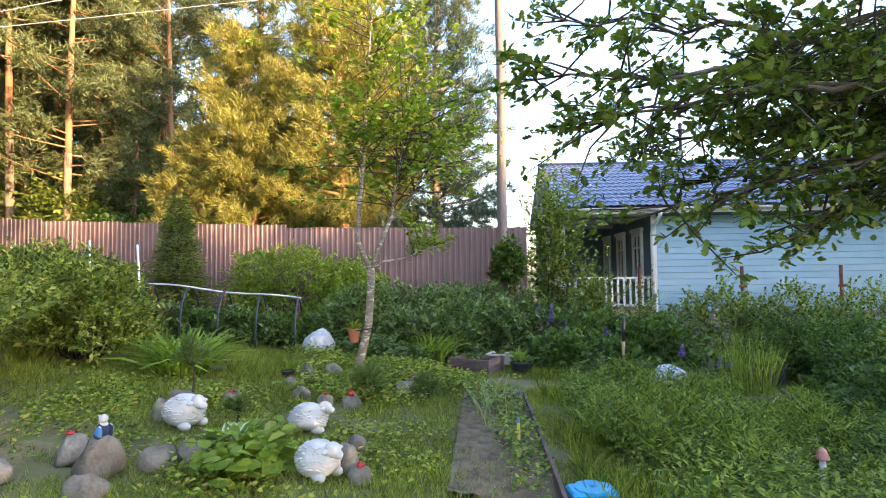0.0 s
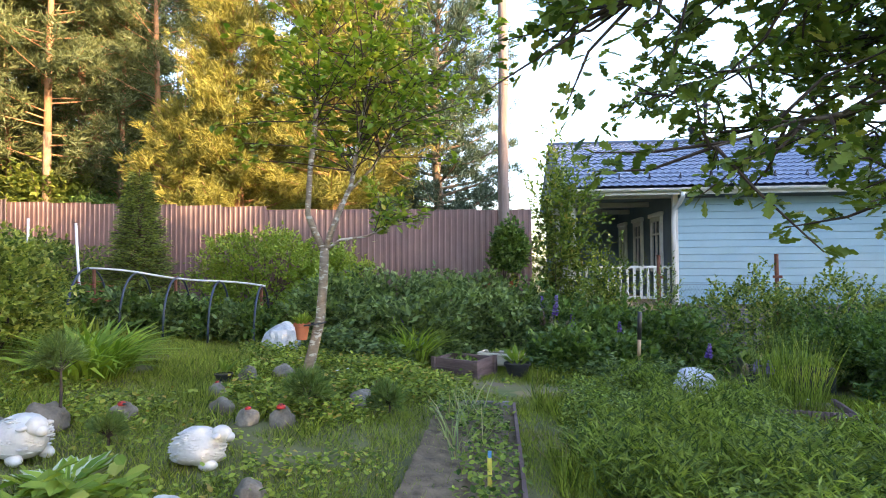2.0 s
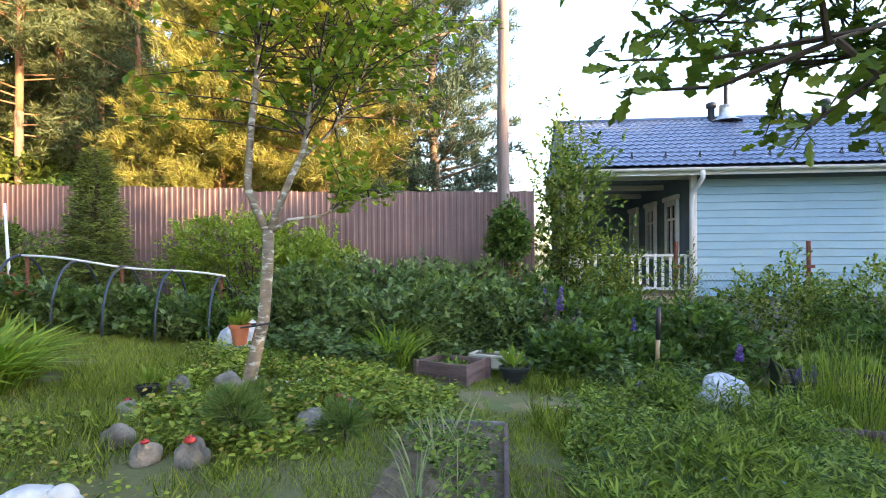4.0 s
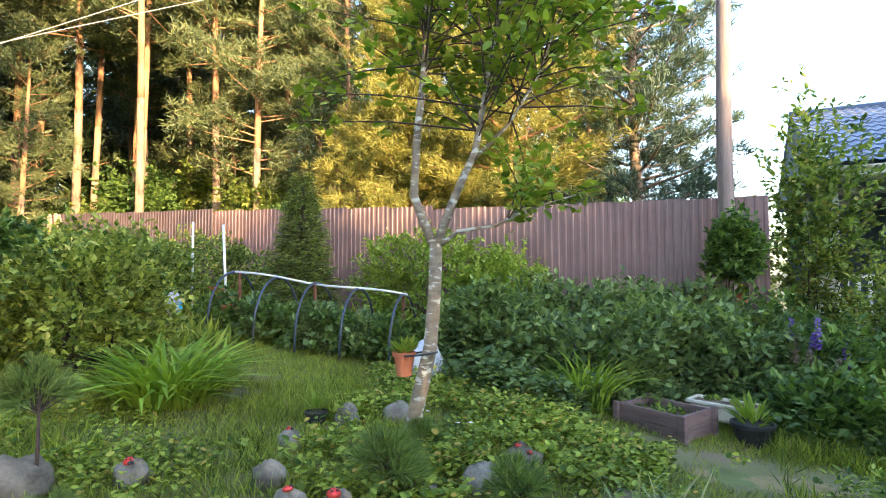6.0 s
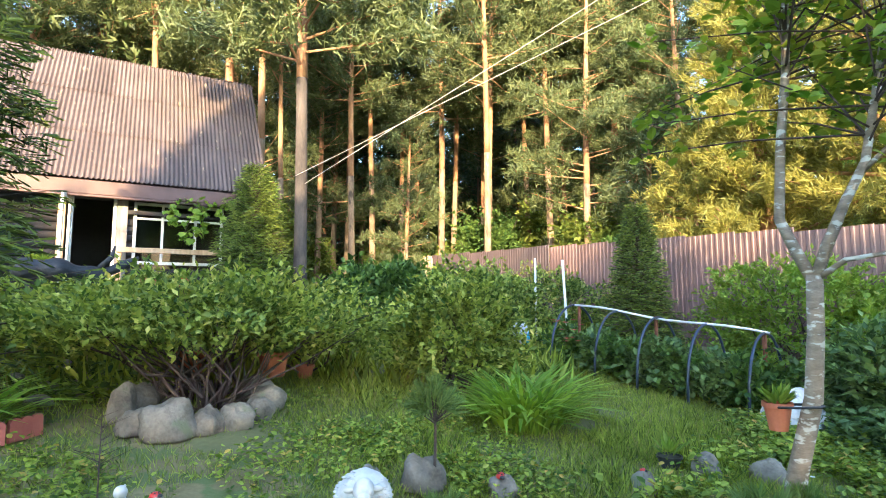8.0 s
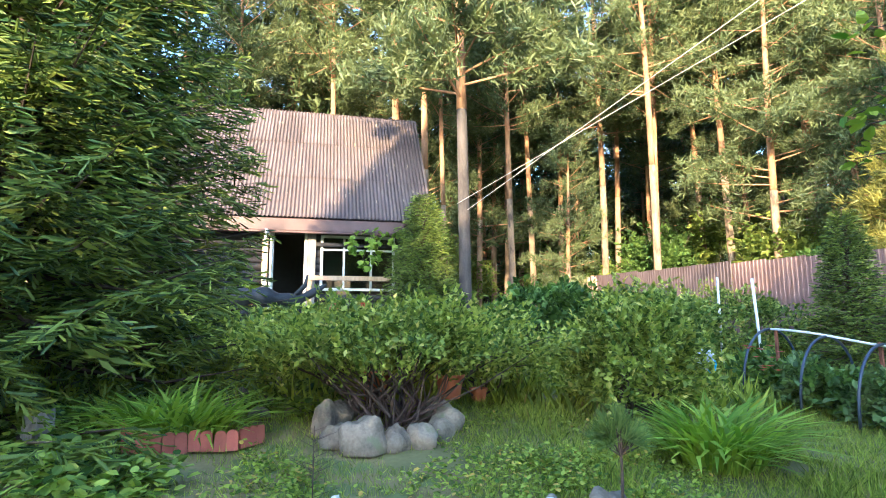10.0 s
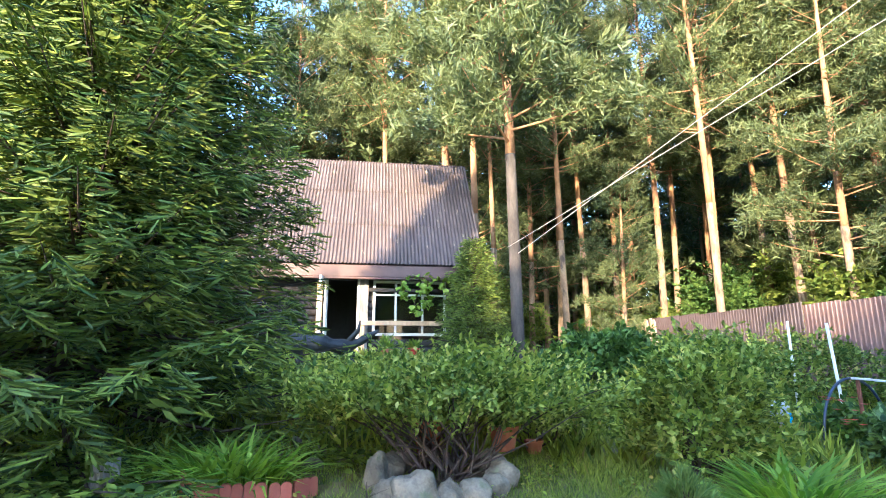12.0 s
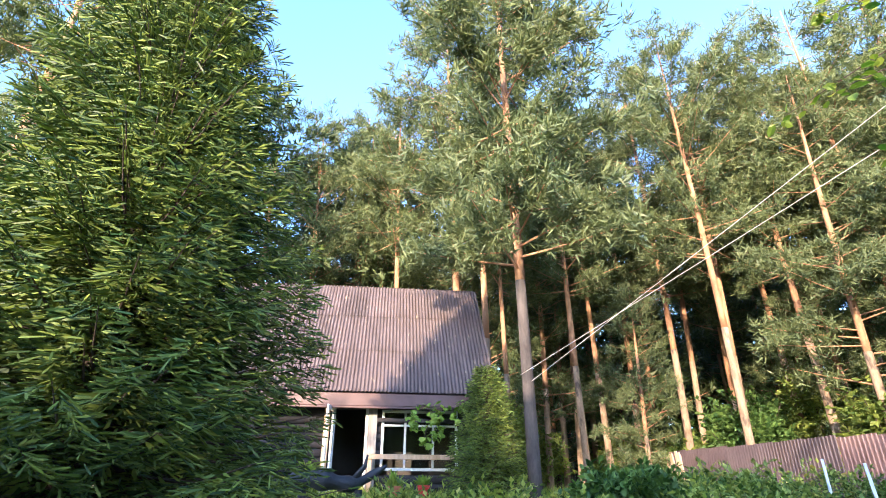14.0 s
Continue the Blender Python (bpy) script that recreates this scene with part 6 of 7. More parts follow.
def yellow_stake():
    z = gz(0.3, 4.9)
    base = thing("label_stake", 0.3, 4.9, z, "yellow garden stake with blue tip", "stake")
    a, b = Geo(), Geo()
    tube(a, [(0, 0, 0), (0, 0, 0.22)], 0.016, 10)
    tube(b, [(0, 0, 0.221), (0, 0, 0.26)], 0.013, 10)
    part("stake_body", a, YELLOW, base)
    part("tip", b, BLUE_GLAZE, base)


yellow_stake()


# ---- beds, planters, pots ----
def leek_bed():
    g = Geo()
    x0, x1, y0, y1 = -0.25, 0.5, 3.6, 7.1
    n, m = 18, 60
    pts = [(x0 + (x1 - x0) * i / n, y0 + (y1 - y0) * j / m, 0) for i in range(n + 1) for j in range(m + 1)]
    pts = [(x, y, gz(x, y) + 0.03 + 0.04 * noise.noise(Vector((x * 9, y * 9, 1)))) for x, y, _ in pts]
    g.add(pts, [(i * (m + 1) + j, (i + 1) * (m + 1) + j, (i + 1) * (m + 1) + j + 1, i * (m + 1) + j + 1) for i in range(n) for j in range(m)])
    base = thing("vegetable_bed", 0, 0, 0, "narrow dark soil bed with low board edging", "garden bed")
    part("soil", g, EARTH, base, smooth=True)
    for y in (y1,):
        e = Geo()
        block(e, (x0, y, gz(0.1, y) - 0.05), (x1, y + 0.035, gz(0.1, y) + 0.06), 0.006)
        part("edge_board", e, GREY_WOOD, base)
    e = Geo()
    for j in range(10):
        ya, yb = y0 + (y1 - y0) * j / 10, y0 + (y1 - y0) * (j + 1) / 10
        z = gz(x1, (ya + yb) / 2)
        block(e, (x1, ya, z - 0.05), (x1 + 0.03, yb, z + 0.09))
    part("edge_board", e, BOX_WOOD, base)


leek_bed()
cover("bed_seedlings", 300, [(0.3, 5.0, 0.2, 1.5), (0.1, 6.5, 0.38, 0.6)], 0.16, 0.045, BROAD, WEED, "young leafy plants in the vegetable bed", 217, 5, -0.9, in_bed=True)


def soil_top(base, x0, x1, y0, y1, z):
    g = Geo()
    n = 8
    pts = [(x0 + (x1 - x0) * i / n, y0 + (y1 - y0) * j / n, z + 0.03 * noise.noise(Vector((i * 0.7 + x0, j * 0.7, 3)))) for i in range(n + 1) for j in range(n + 1)]
    g.add(pts, [(i * (n + 1) + j, (i + 1) * (n + 1) + j, (i + 1) * (n + 1) + j + 1, i * (n + 1) + j + 1) for i in range(n) for j in range(n)])
    part("soil", g, EARTH, base, smooth=True)


def seedlings(base, x0, x1, y0, y1, z, n, seed, size=0.06, material=None):
    r = np.random.default_rng(seed)
    b = np.stack([r.uniform(x0, x1, n), r.uniform(y0, y1, n), np.full(n, z)], 1)
    g = Geo()
    for _ in range(4):
        leaves(g, b + (0, 0, r.uniform(0, 0.03)), np.stack([r.normal(0, 0.7, n), r.normal(0, 0.7, n), np.ones(n)], 1), size * r.uniform(0.6, 1.4, n), OVAL)
    part("seedling_leaves", g, material or WEED, base)


def wooden_planter():
    x, y = -0.12, 9.05
    base = thing("wooden_planter", x, y, gz(x, y) - 0.03, "weathered brown wooden planter box with green seedlings", "planter", turn=-27)
    w, d, h = 0.66, 0.5, 0.25
    for k in range(2):
        z0, z1 = k * h / 2 + 0.002, (k + 1) * h / 2 - 0.002
        for lo, hi in (((-w / 2, -d / 2), (w / 2, -d / 2 + 0.03)), ((-w / 2, d / 2 - 0.03), (w / 2, d / 2)), ((-w / 2, -d / 2 + 0.031), (-w / 2 + 0.03, d / 2 - 0.031)), ((w / 2 - 0.03, -d / 2 + 0.031), (w / 2, d / 2 - 0.031))):
            g = Geo()
            block(g, (*lo, z0), (*hi, z1), 0.005)
            part("board", g, BOX_WOOD, base)
    for sx in (-1, 1):
        for sy in (-1, 1):
            g = Geo()
            block(g, (sx * (w / 2 + 0.012) - 0.03, sy * (d / 2 + 0.012) - 0.03, 0), (sx * (w / 2 + 0.012) + 0.03, sy * (d / 2 + 0.012) + 0.03, h + 0.01), 0.006)
            part("corner_post", g, BOX_WOOD, base)
    soil_top(base, -w / 2 + 0.03, w / 2 - 0.03, -d / 2 + 0.03, d / 2 - 0.03, h - 0.09)
    seedlings(base, -w / 2 + 0.06, w / 2 - 0.06, -d / 2 + 0.06, d / 2 - 0.06, h - 0.09, 45, 310)


wooden_planter()


def trough():
    x, y = 0.4, 9.55
    base = thing("white_trough", x, y, gz(x, y) + 0.08, "cream plastic flower trough with dark soil", "planter", turn=-20)
    g = Geo()
    block(g, (-0.3, -0.12, 0), (0.3, 0.12, 0.16), 0.03)
    block(g, (-0.33, -0.15, 0.15), (0.33, -0.12, 0.19), 0.008)
    block(g, (-0.33, 0.12, 0.15), (0.33, 0.15, 0.19), 0.008)
    block(g, (-0.33, -0.12, 0.15), (-0.3, 0.12, 0.19), 0.008)
    block(g, (0.3, -0.12, 0.15), (0.33, 0.12, 0.19), 0.008)
    part("tub", g, CREAM_PLASTIC, base)
    soil_top(base, -0.29, 0.29, -0.11, 0.11, 0.172)
    seedlings(base, -0.2, 0.25, -0.08, 0.08, 0.17, 16, 311)


trough()


def pot(x, y, z, r, h, material, label, plant=None, seed=1, size=0.1, count=60, shape=OVAL, group=""):
    base = thing("flower_pot", x, y, z, label, "flower pot", group)
    g = Geo()
    lathe(g, [(0, 0), (r * 0.72, 0), (r * 0.93, h * 0.8), (r * 0.94, h * 0.82), (r * 1.04, h * 0.83), (r * 1.05, h), (r * 0.95, h), (r * 0.92, h * 0.86), (0, h * 0.86)], 24)
    part("pot_body", g, material, base, smooth=False)
    if plant:
        q = np.random.default_rng(seed)
        d = scatter_dirs(q, count, 0.05)
        p = Geo()
        leaves(p, np.array((0, 0, h * 0.86)) + d * r * 0.4, d + (0, 0, 0.5), size * q.uniform(0.6, 1.3, count), shape)
        part("plant", p, plant, base)


pot(0.62, 9.15, gz(0.62, 9.15), 0.18, 0.2, BLACK_PLASTIC, "black plastic pot with a leafy seedling", LIGHT_LEAF, 320, 0.2, 40, SLIM)
pot(-2.5, 6.85, gz(-2.5, 6.85), 0.09, 0.09, BLACK_PLASTIC, "small black pot with a pale sprig on the lawn", LIGHT_LEAF, 321, 0.15, 26, SLIM)
pot(-5.3, 4.55, gz(-5.3, 4.55) + 0.1, 0.15, 0.24, TERRACOTTA, "terracotta pot standing under the shrub", SHRUB_LEAF, 322, 0.16, 60, group="pots by the shrub")
pot(-5.35, 3.78, gz(-5.35, 3.78) + 0.06, 0.15, 0.28, TERRACOTTA, "dark red pot behind the shrub stems", None, group="pots by the shrub")
pot(-5.6, 4.95, gz(-5.6, 4.95), 0.1, 0.14, TERRACOTTA, "small clay pot in the grass", None, group="pots by the shrub")
pot(-13.0, 3.55, gz(-13.0, 3.55) + 0.15, 0.16, 0.26, TERRACOTTA, "terracotta pot with a small conifer at the porch", LIGHT_LEAF, 323, 0.3, 50, SLIM, "porch pots")
pot(-12.8, 4.2, gz(-12.8, 4.2) + 0.25, 0.14, 0.22, RED_PAINT, "red pot with white flowers at the porch", LIGHT_LEAF, 324, 0.2, 50, OVAL, "porch pots")
pot(-13.6, 1.5, gz(-13.6, 1.5) + 0.25, 0.2, 0.26, TERRACOTTA, "clay bowl with a small yellow conifer", LIGHT_LEAF, 325, 0.35, 50, SLIM, "porch pots")
for i, (x, z) in enumerate(((0.68, 0.86), (0.28, 0.66), (0.1, 0.82))):
    pot(x, 12.72, z, 0.1, 0.13, TERRACOTTA, "small red pot hung on the pole's shrub", WEED, 330 + i, 0.12, 40, group="pots at the pole")


def tree_pot():
    base = thing("hanging_pot", -1.6, 6.7, 0.62, "terracotta plastic pot strapped to the young tree", "flower pot")
    g = Geo()
    lathe(g, [(0, 0), (0.05, 0), (0.072, 0.13), (0.073, 0.133), (0.084, 0.135), (0.084, 0.165), (0.076, 0.165), (0.072, 0.14), (0, 0.14)], 24)
    part("pot_body", g, TERRACOTTA, base)
    s = Geo()
    k = np.linspace(0, 2 * np.pi, 25)
    tube(s, np.stack([0.18 * np.cos(k) * 0.85 + 0.08, 0.1 * np.sin(k) + 0.03, 0 * k + 0.15 + 0.02 * np.cos(k)], 1), 0.008, 6, False)
    part("strap", s, BLACK_PLASTIC, base, "dark strap round the trunk")
    q = np.random.default_rng(335)
    d = scatter_dirs(q, 70, 0.1)
    p = Geo()
    leaves(p, np.array((0, 0, 0.145)) + d * 0.035, d + (0, 0, 0.6), 0.12 * q.uniform(0.6, 1.2, 70), SLIM)
    part("plant", p, LIGHT_LEAF, base)


tree_pot()


def bag(x, y, size, seed, turn, label):
    g = Geo()
    c = []
    rings, sides = 18, 26
    for i in range(rings + 1):
        p = math.pi * i / rings
        for j in range(sides):
            a = 2 * math.pi * j / sides
            d = Vector((math.sin(p) * math.cos(a), math.sin(p) * math.sin(a), math.cos(p)))
            s = 1 + 0.25 * noise.noise(d * 1.5 + Vector((seed, 0, 0))) + 0.14 * abs(noise.noise(d * 5 + Vector((0, seed, 0)))) - 0.06 * abs(noise.noise(d * 11))
            c.append((d.x * s * size[0], d.y * s * size[1], max(d.z * s, -0.45) * size[2] + 0.45 * size[2]))
    g.add(c, [(i * sides + j, (i + 1) * sides + j, (i + 1) * sides + (j + 1) % sides, i * sides + (j + 1) % sides) for i in range(rings) for j in range(sides)])
    tagged(part("plastic_bag", g, FILM, at=pose(x, y, gz(x, y), 0, 0, turn)), label, "bag")


bag(3.08, 9.35, (0.31, 0.21, 0.24), 4.0, 20, "crumpled white plastic sack lying in the weeds")
bag(-2.75, 9.05, (0.28, 0.22, 0.27), 7.0, 60, "crumpled white plastic sheet by the hoops")


def cane():
    x, y = 2.37, 9.55
    base = thing("garden_tool_handle", x, y, gz(x, y) - 0.05, "upright tool handle with black and bare wood sections", "tool handle")
    for a, b, m, n in ((0, 0.42, BLACK_PLASTIC, "lower_sleeve"), (0.42, 0.72, PALE_WOOD, "shaft"), (0.72, 1.12, BLACK_PLASTIC, "grip")):
        g = Geo()
        tube(g, [(0.03 * a, 0, a), (0.03 * b, 0, b - 0.001)], 0.026 if m is PALE_WOOD else 0.03, 10)
        part(n, g, m, base, smooth=True)


cane()


def raised_beds():
    base = thing("raised_bed", 4.55, 9.95, gz(4.55, 9.95) - 0.03, "black plastic raised bed filled with plants", "raised bed", turn=-14)
    for lo, hi in (((-0.55, -0.4), (0.55, -0.37)), ((-0.55, 0.37), (0.55, 0.4)), ((-0.55, -0.37), (-0.52, 0.37)), ((0.52, -0.37), (0.55, 0.37))):
        g = Geo()
        block(g, (*lo, 0), (*hi, 0.5), 0.006)
        part("side_panel", g, BLACK_PLASTIC, base)
    soil_top(base, -0.52, 0.52, -0.37, 0.37, 0.44)
    seedlings(base, -0.5, 0.5, -0.35, 0.35, 0.44, 120, 340, 0.16, SHRUB_LEAF)
    low = thing("log_edged_bed", 3.95, 8.6, gz(3.95, 8.6) - 0.02, "low bed edged with dark round palings", "garden bed", turn=-12)
    g = Geo()
    tube(g, [(0, 0, 0), (0, 0, 0.17)], 0.03, 8)
    me = g.mesh("paling", True)
    for i in range(18):
        part("paling", me, BOX_WOOD, low, at=pose(-0.52 + i * 0.061, -0.4, 0))
    for i in range(12):
        part("paling", me, BOX_WOOD, low, at=pose(-0.55, -0.36 + i * 0.061, 0))
        part("paling", me, BOX_WOOD, low, at=pose(0.58, -0.36 + i * 0.061, 0))
    soil_top(low, -0.52, 0.55, -0.37, 0.37, 0.1)


raised_beds()


def red_edging():
    base = thing("plastic_edging", -4.1, 2.3, gz(-4.1, 2.3), "red plastic palisade edging round the daylilies", "edging")
    g = Geo()
    w, h = 0.082, 0.15
    out = [(-w / 2, 0), (w / 2, 0), (w / 2, h - 0.03)] + [(w / 2 * math.cos(a), h - 0.03 + 0.03 * math.sin(a)) for a in np.linspace(0.3, math.pi - 0.3, 6)] + [(-w / 2, h - 0.03)]
    n = len(out)
    g.add([(0.012, y, z) for y, z in out] + [(-0.012, y, z) for y, z in out], [(i, (i + 1) % n, n + (i + 1) % n, n + i) for i in range(n)])
    g.faces.append(np.array([[i for i in range(n)][::-1], [n + i for i in range(n)]]))
    me = g.mesh("paling")
    path = [(-4.42 + 0.26 * (i / 3), 1.78 + 0.03 * i, -40) for i in range(3)] + [(-4.14, 1.9 + 0.088 * i, 0) for i in range(9)] + [(-4.2 - 0.07 * i, 2.68 + 0.05 * i, 50) for i in range(3)]
    for x, y, a in path:
        part("paling", me, RED_EDGE, base, at=pose(x + 4.1, y - 2.3, gz(x, y) - gz(-4.1, 2.3) + rng.uniform(-0.012, 0.008), rng.uniform(-3, 3), rng.uniform(-4, 4), a))


red_edging()


# ---- hoop tunnel ----
def hoop_tunnel():
    a, b = np.array((-5.7, 8.92, 1.33)), np.array((-3.24, 9.48, 1.03))
    base = thing("hoop_tunnel", 0, 0, 0, "bare plastic hoops under a white ridge pipe over vegetables", "garden frame")
    g = Geo()
    k = np.linspace(-0.01, 1.01, 12)
    path = a + (b - a) * k[:, None]
    path[:, 2] += 0.02 * np.sin(k * 9)
    tube(g, path, 0.014, 10)
    part("ridge_pipe", g, WHITE_PLASTIC, base, smooth=True)
    along = unit((b - a) * (1, 1, 0))
    across = np.array((-along[1], along[0], 0))
    for f in (0.0, 0.27, 0.5, 0.74, 0.99):
        c = a + (b - a) * f
        zg = float(gz(c[0], c[1]))
        t = np.linspace(0, math.pi, 19)
        h = c[2] - zg
        p = np.array((c[0], c[1], zg)) + across * (0.58 * np.cos(t))[:, None] + np.stack([0 * t, 0 * t, h * np.sin(t) ** 0.75], 1)
        g = Geo()
        tube(g, p, 0.016, 8)
        part("hoop", g, HOSE, base, smooth=True)
    for f in (0.02, 0.48, 0.98):
        c = a + (b - a) * f
        g = Geo()
        block(g, (c[0] - 0.02, c[1] + 0.02, gz(c[0], c[1]) - 0.05), (c[0] + 0.02, c[1] + 0.05, c[2] + 0.01), 0.004)
        part("stake", g, RUST, base)


hoop_tunnel()
for i in range(7):
    f = i / 6
    shrub("tunnel_plants", -5.6 + 2.3 * f, 8.85 + 0.5 * f, (0.45, 0.45, 0.6), 360, 0.085, BROAD, BLUE_LEAF if i % 2 else DARK_LEAF, "leafy vegetables growing through the hoops", 350 + i, 7, 0.2, -0.4, 6, "vegetable", "tunnel vegetables", 0.5, 0, 0.3)


def white_stakes():
    for (x, y, z0, z1, lean) in ((-5.75, 8.85, None, 2.0, -4), (-7.05, 9.3, None, 2.12, 0)):
        z = gz(x, y)
        g = Geo()
        tube(g, [(0, 0, 0), (0, 0, z1 - z)], 0.018, 10)
        tagged(part("white_stake", g, WHITE_PLASTIC, smooth=True, at=pose(x, y, z, 0, lean, 0)), "white plastic pipe standing in the bushes", "stake", "white stakes")


white_stakes()


def white_post():
    x, y = -12.57, 20.9
    g = Geo()
    z = gz(x, y)
    lathe(g, [(0, 0), (0.15, 0), (0.14, 5.2 - z - 0.1), (0.15, 5.2 - z - 0.09), (0.15, 5.2 - z), (0, 5.2 - z)], 16)
    tagged(part("pale_post", g, surface("pale_birch_bark", (0.5, 0.46, 0.38), (0.72, 0.68, 0.58), 3.0, 0.8, 0, 0.3, 30.0, (1, 1, 3), stain=(0.16, 0.13, 0.1), stain_scale=5.0, stain_edge=0.64), smooth=True, at=pose(x, y, z)), "pale birch stump post behind the fence", "post")


white_post()


def hanging_sack():
    x, y, z = -5.6, 7.85, 0.95
    zg = gz(x, y)
    base = thing("scarecrow_sack", x, y, zg, "blue and white bag on a stake in the bush", "bag")
    s, w, b = Geo(), Geo(), Geo()
    tube(s, [(0, 0, 0), (0, 0, z - zg + 0.1)], 0.015, 8)
    lump(w, (0, 0, z - zg + 0.02), (0.1, 0.1, 0.15), 3.3, 0.35, 10, 14, 2)
    lump(b, (-0.05, 0.12, z - zg - 0.03), (0.07, 0.06, 0.12), 8.3, 0.3, 10, 14, 2)
    part("stake", s, PALE_WOOD, base)
    part("white_bag", w, FILM, base, smooth=True)
    part("blue_bag", b, BRIGHT_BLUE, base, smooth=True)


hanging_sack()
flower_dots("red_roses", 7, [(-4.9, 8.2, 0.12), (-5.0, 8.1, 0.05)], 0.62, 0.05, RED_PAINT, "few red roses by the hoops", 360)


def pine_seedling(x, y, h, r0, seed):
    q = np.random.default_rng(seed)
    base = thing("pine_seedling", x, y, gz(x, y) - 0.02, "small pine seedling with a tuft of needles", "pine seedling", "pine seedlings")
    s, n = Geo(), Geo()
    tube(s, [(0, 0, 0), (0.015, 0, h * 0.5), (0, 0.01, h)], [0.012, 0.01, 0.006], 6)
    d = scatter_dirs(q, 26, -0.3)
    for v in d:
        tube(s, [(0, 0, h * 0.8), v * r0 * 0.8 + (0, 0, h)], [0.004, 0.002], 4, False)
    m = 26 * 80
    b = np.repeat(d, 80, 0) * (r0 * q.uniform(0.2, 0.9, m))[:, None] + (0, 0, h)
    leaves(n, b, np.repeat(d, 80, 0) + q.normal(0, 0.5, (m, 3)) + (0, 0, 0.4), r0 * 0.55, (NEEDLES[0] * (1, 0.7, 1), NEEDLES[1]), q.uniform(0, 3, m))
    part("stem", s, TWIG, base)
    part("needles", n, SEEDLING_NEEDLE, base)


for i, (x, y, h, s) in enumerate([(-2.74, 4.98, 0.52, 0.16), (-1.3, 6.05, 0.22, 0.2), (-0.66, 6.4, 0.15, 0.18), (-2.2, 4.75, 0.12, 0.12), (-1.5, 6.75, 0.14, 0.14)]):
    pine_seedling(x, y, h, s, 370 + i)


def dry_sapling():
    x, y = -3.05, 3.2
    q = np.random.default_rng(380)
    base = thing("dry_sapling", x, y, gz(x, y), "dry brown leafless conifer sapling", "sapling")
    g = Geo()
    tube(g, [(0, 0, 0), (0.01, 0, 0.25), (0, 0, 0.5)], [0.005, 0.004, 0.002], 5)
    for i in range(30):
        z = q.uniform(0.08, 0.48)
        a = q.uniform(0, 6.3)
        l = 0.2 * (1 - z) * q.uniform(0.5, 1.2)
        tube(g, [(0, 0, z), (l * math.cos(a), l * math.sin(a), z + l * 0.4)], [0.0018, 0.0008], 4, False)
    part("dry_stem", g, TWIG, base)


dry_sapling()


# ---- before the porch ----
def driftwood():
    g = Geo()
    k = np.linspace(0, 1, 26)
    p = np.stack([0.1 * np.sin(k * 5), -0.95 + 1.9 * k, 0.2 + 0.05 * np.sin(k * 7) + 0.42 * np.maximum(0, k - 0.62) ** 1.2 * 2.2], 1)
    r = np.interp(k, [0, 0.1, 0.5, 0.8, 1], [0.12, 0.2, 0.17, 0.1, 0.03]) * (1 + 0.2 * np.sin(k * 23))
    tube(g, p, r, 14)
    tube(g, [(0, 0.3, 0.25), (-0.05, 0.5, 0.5), (0, 0.55, 0.72)], [0.07, 0.05, 0.02], 8)
    tagged(part("driftwood_log", g, CHARRED, smooth=True, at=pose(-11.6, 2.4, 1.7)), "blackened crooked driftwood log on a stand", "driftwood")
    for y in (1.7, 2.8):
        t = Geo()
        tube(t, [(-11.6, y, gz(-11.6, y) - 0.05), (-11.6, y, 1.76)], 0.08, 10)
        tagged(part("log_stand", t, LOG), "dark stump stand under the driftwood", "stand", "driftwood stands")


driftwood()


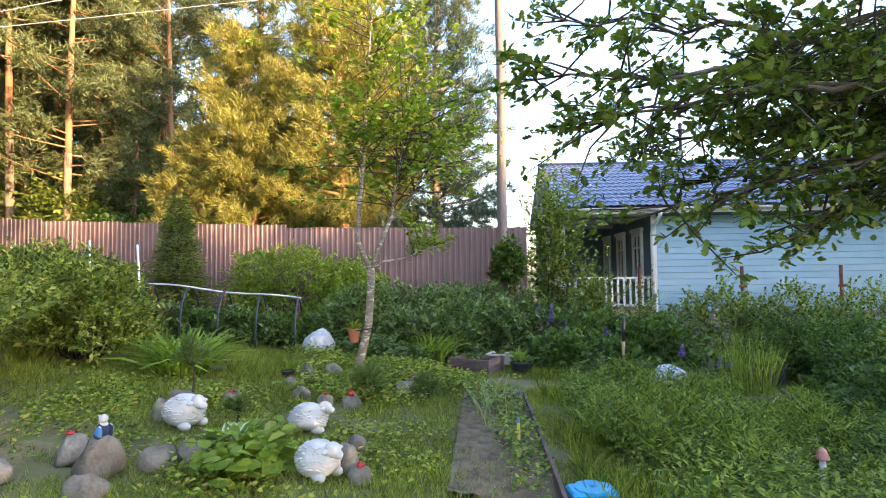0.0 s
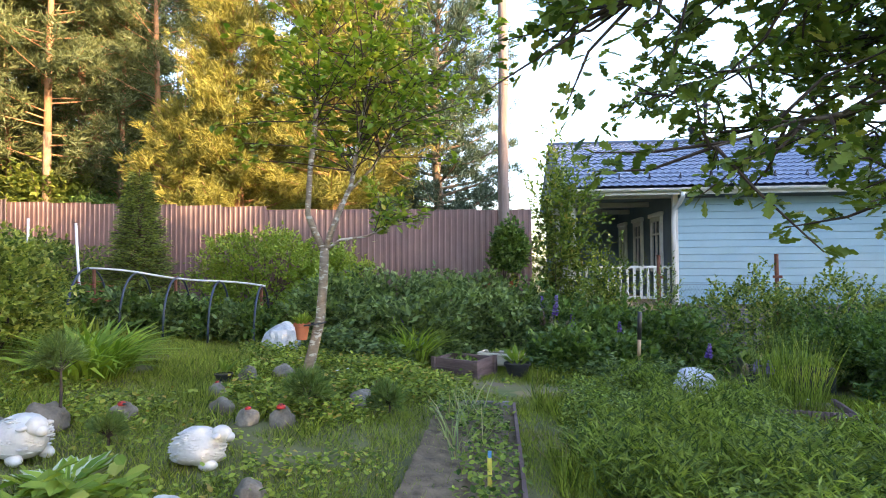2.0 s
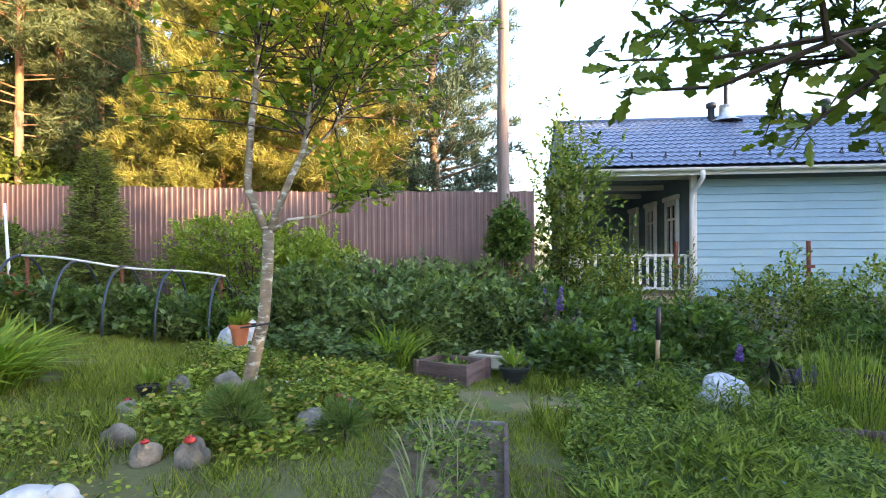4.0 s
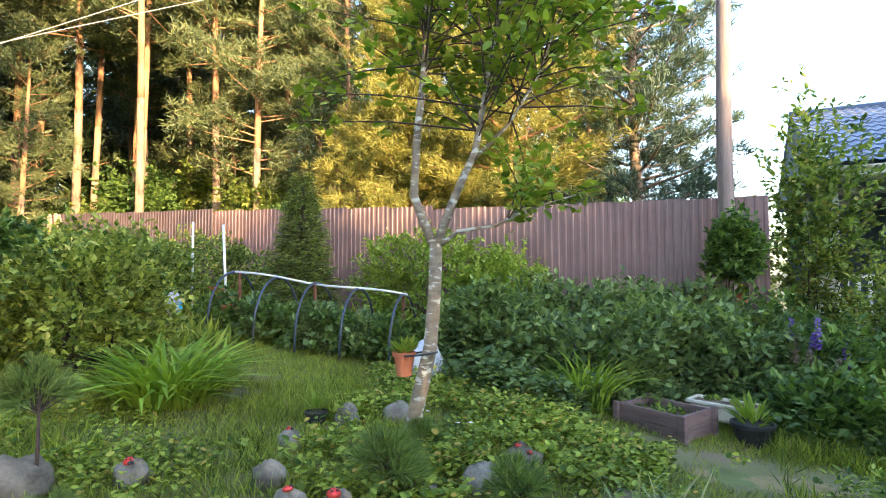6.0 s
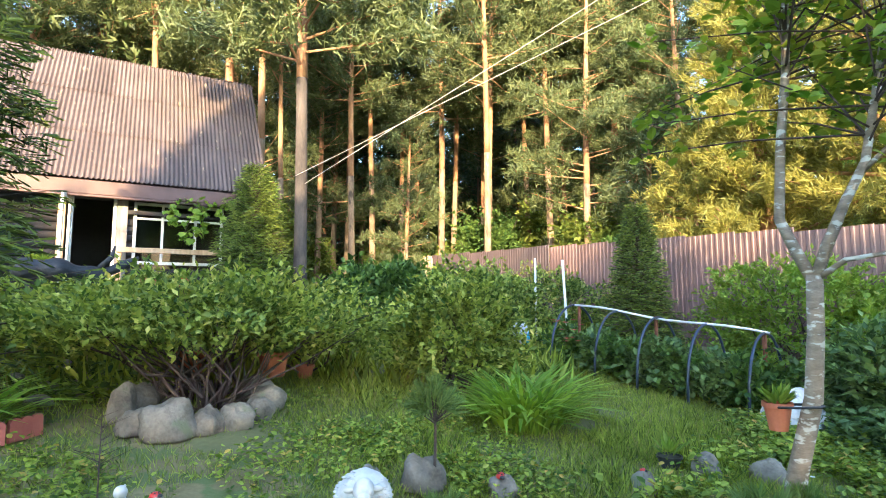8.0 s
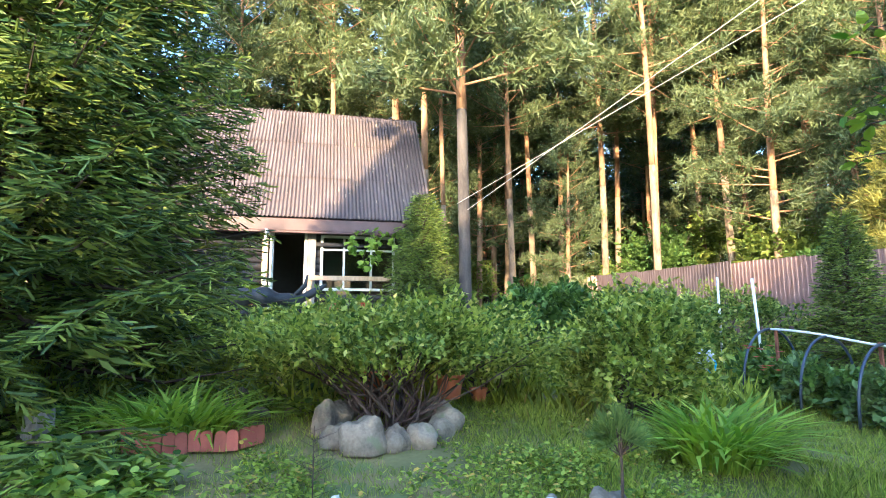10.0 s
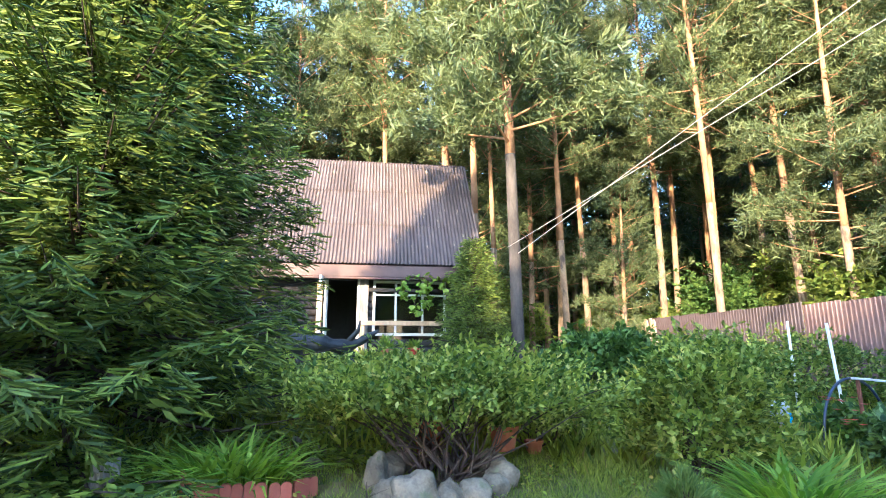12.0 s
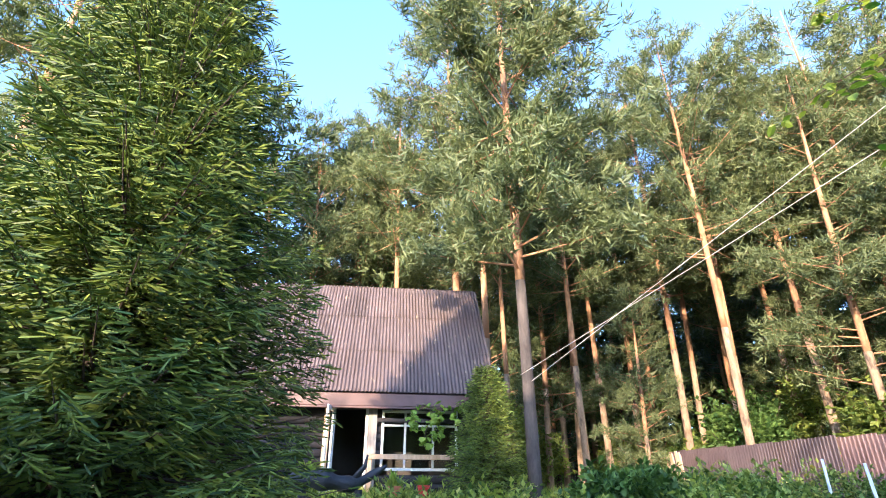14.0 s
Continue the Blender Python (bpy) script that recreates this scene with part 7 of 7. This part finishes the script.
def porch_vine():
    q = np.random.default_rng(390)
    base = thing("climbing_vine", -13.9, 4.4, gz(-13.9, 4.4), "lime-green climbing vine hanging from the porch eave", "vine")
    s, g = Geo(), Geo()
    z0 = gz(-13.9, 4.4)
    runs = [((0, 0.9, 0), (0.05, 0.8, 1.4), (0, 0.6, 2.2), (0, -0.35, 2.28)), ((0, 0.6, 2.2), (0.02, 0.1, 2.1), (0.03, -0.1, 1.6), (0.03, -0.15, 1.25)), ((0, 0.6, 2.2), (0, 0.9, 2.3), (0.05, 1.3, 2.2)), ((0, -0.3, 2.27), (0.02, -0.4, 2.0), (0.02, -0.42, 1.75)), ((0, 0.2, 2.2), (0.03, 0.25, 1.9), (0.03, 0.2, 1.5))]
    for run in runs:
        p = np.array(run)
        tube(s, p, 0.012, 5, False)
        n = 46
        k = q.uniform(0.6, len(p) - 1, n)
        b = np.stack([np.interp(k, np.arange(len(p)), p[:, c]) for c in range(3)], 1) + q.normal(0, 0.06, (n, 3))
        leaves(g, b, np.stack([q.normal(0.4, 0.4, n), q.normal(0, 0.6, n), q.normal(-0.5, 0.4, n)], 1), q.uniform(0.1, 0.19, n), (BROAD[0] * (1, 1.5, 1), BROAD[1]), q.normal(0, 0.4, n))
    part("vine_stem", s, TWIG, base)
    tagged(part("vine_foliage", g, LIGHT_LEAF, base), kind="stuff")


porch_vine()


def weathered_stump():
    x, y = -4.2, 1.3
    base = thing("wooden_stump", x, y, gz(x, y) - 0.03, "grey split wooden stump with a ladybird on it", "stump")
    g = Geo()
    k = np.arange(28) * 2 * math.pi / 28
    rows = []
    for h in (0.0, 0.1, 0.2, 0.27):
        rad = 0.085 * (1 + 0.16 * np.sin(5 * k + 1) + 0.08 * np.sin(11 * k)) * (1.12 - 0.5 * h)
        top = h + (0.05 * np.sin(3 * k) if h > 0.2 else 0 * k)
        rows.append(np.stack([rad * np.cos(k), rad * np.sin(k), top], 1))
    rows.append(np.repeat(np.array([[0, 0, 0.22]]), 28, 0))
    g.add(np.concatenate(rows), [(i * 28 + j, i * 28 + (j + 1) % 28, (i + 1) * 28 + (j + 1) % 28, (i + 1) * 28 + j) for i in range(4) for j in range(28)])
    part("stump_wood", g, GREY_WOOD, base)
    ladybird(x + 0.03, y, gz(x, y) + 0.23, 0.025, 3)


weathered_stump()
stone(-4.22, 1.52, (0.08, 0.07, 0.08), 131, "porous grey stone beside the stump")
shrub("young_conifer", -4.35, 0.75, (0.14, 0.14, 0.5), 160, 0.05, SLIM, LIGHT_LEAF, "small yellow-green conifer sapling under the spruce", 400, 7, 0.12, -0.7, 3, "conifer", hollow=0.4)
cover("shade_leaves", 700, [(-4.3, 1.2, 0.7, 0.6), (-3.4, 1.9, 0.4, 0.5), (-5.3, 3.1, 0.5, 0.5)], 0.12, 0.08, BROAD, WEED, "low leaves in the shade of the spruce", 401, 5, -0.6)
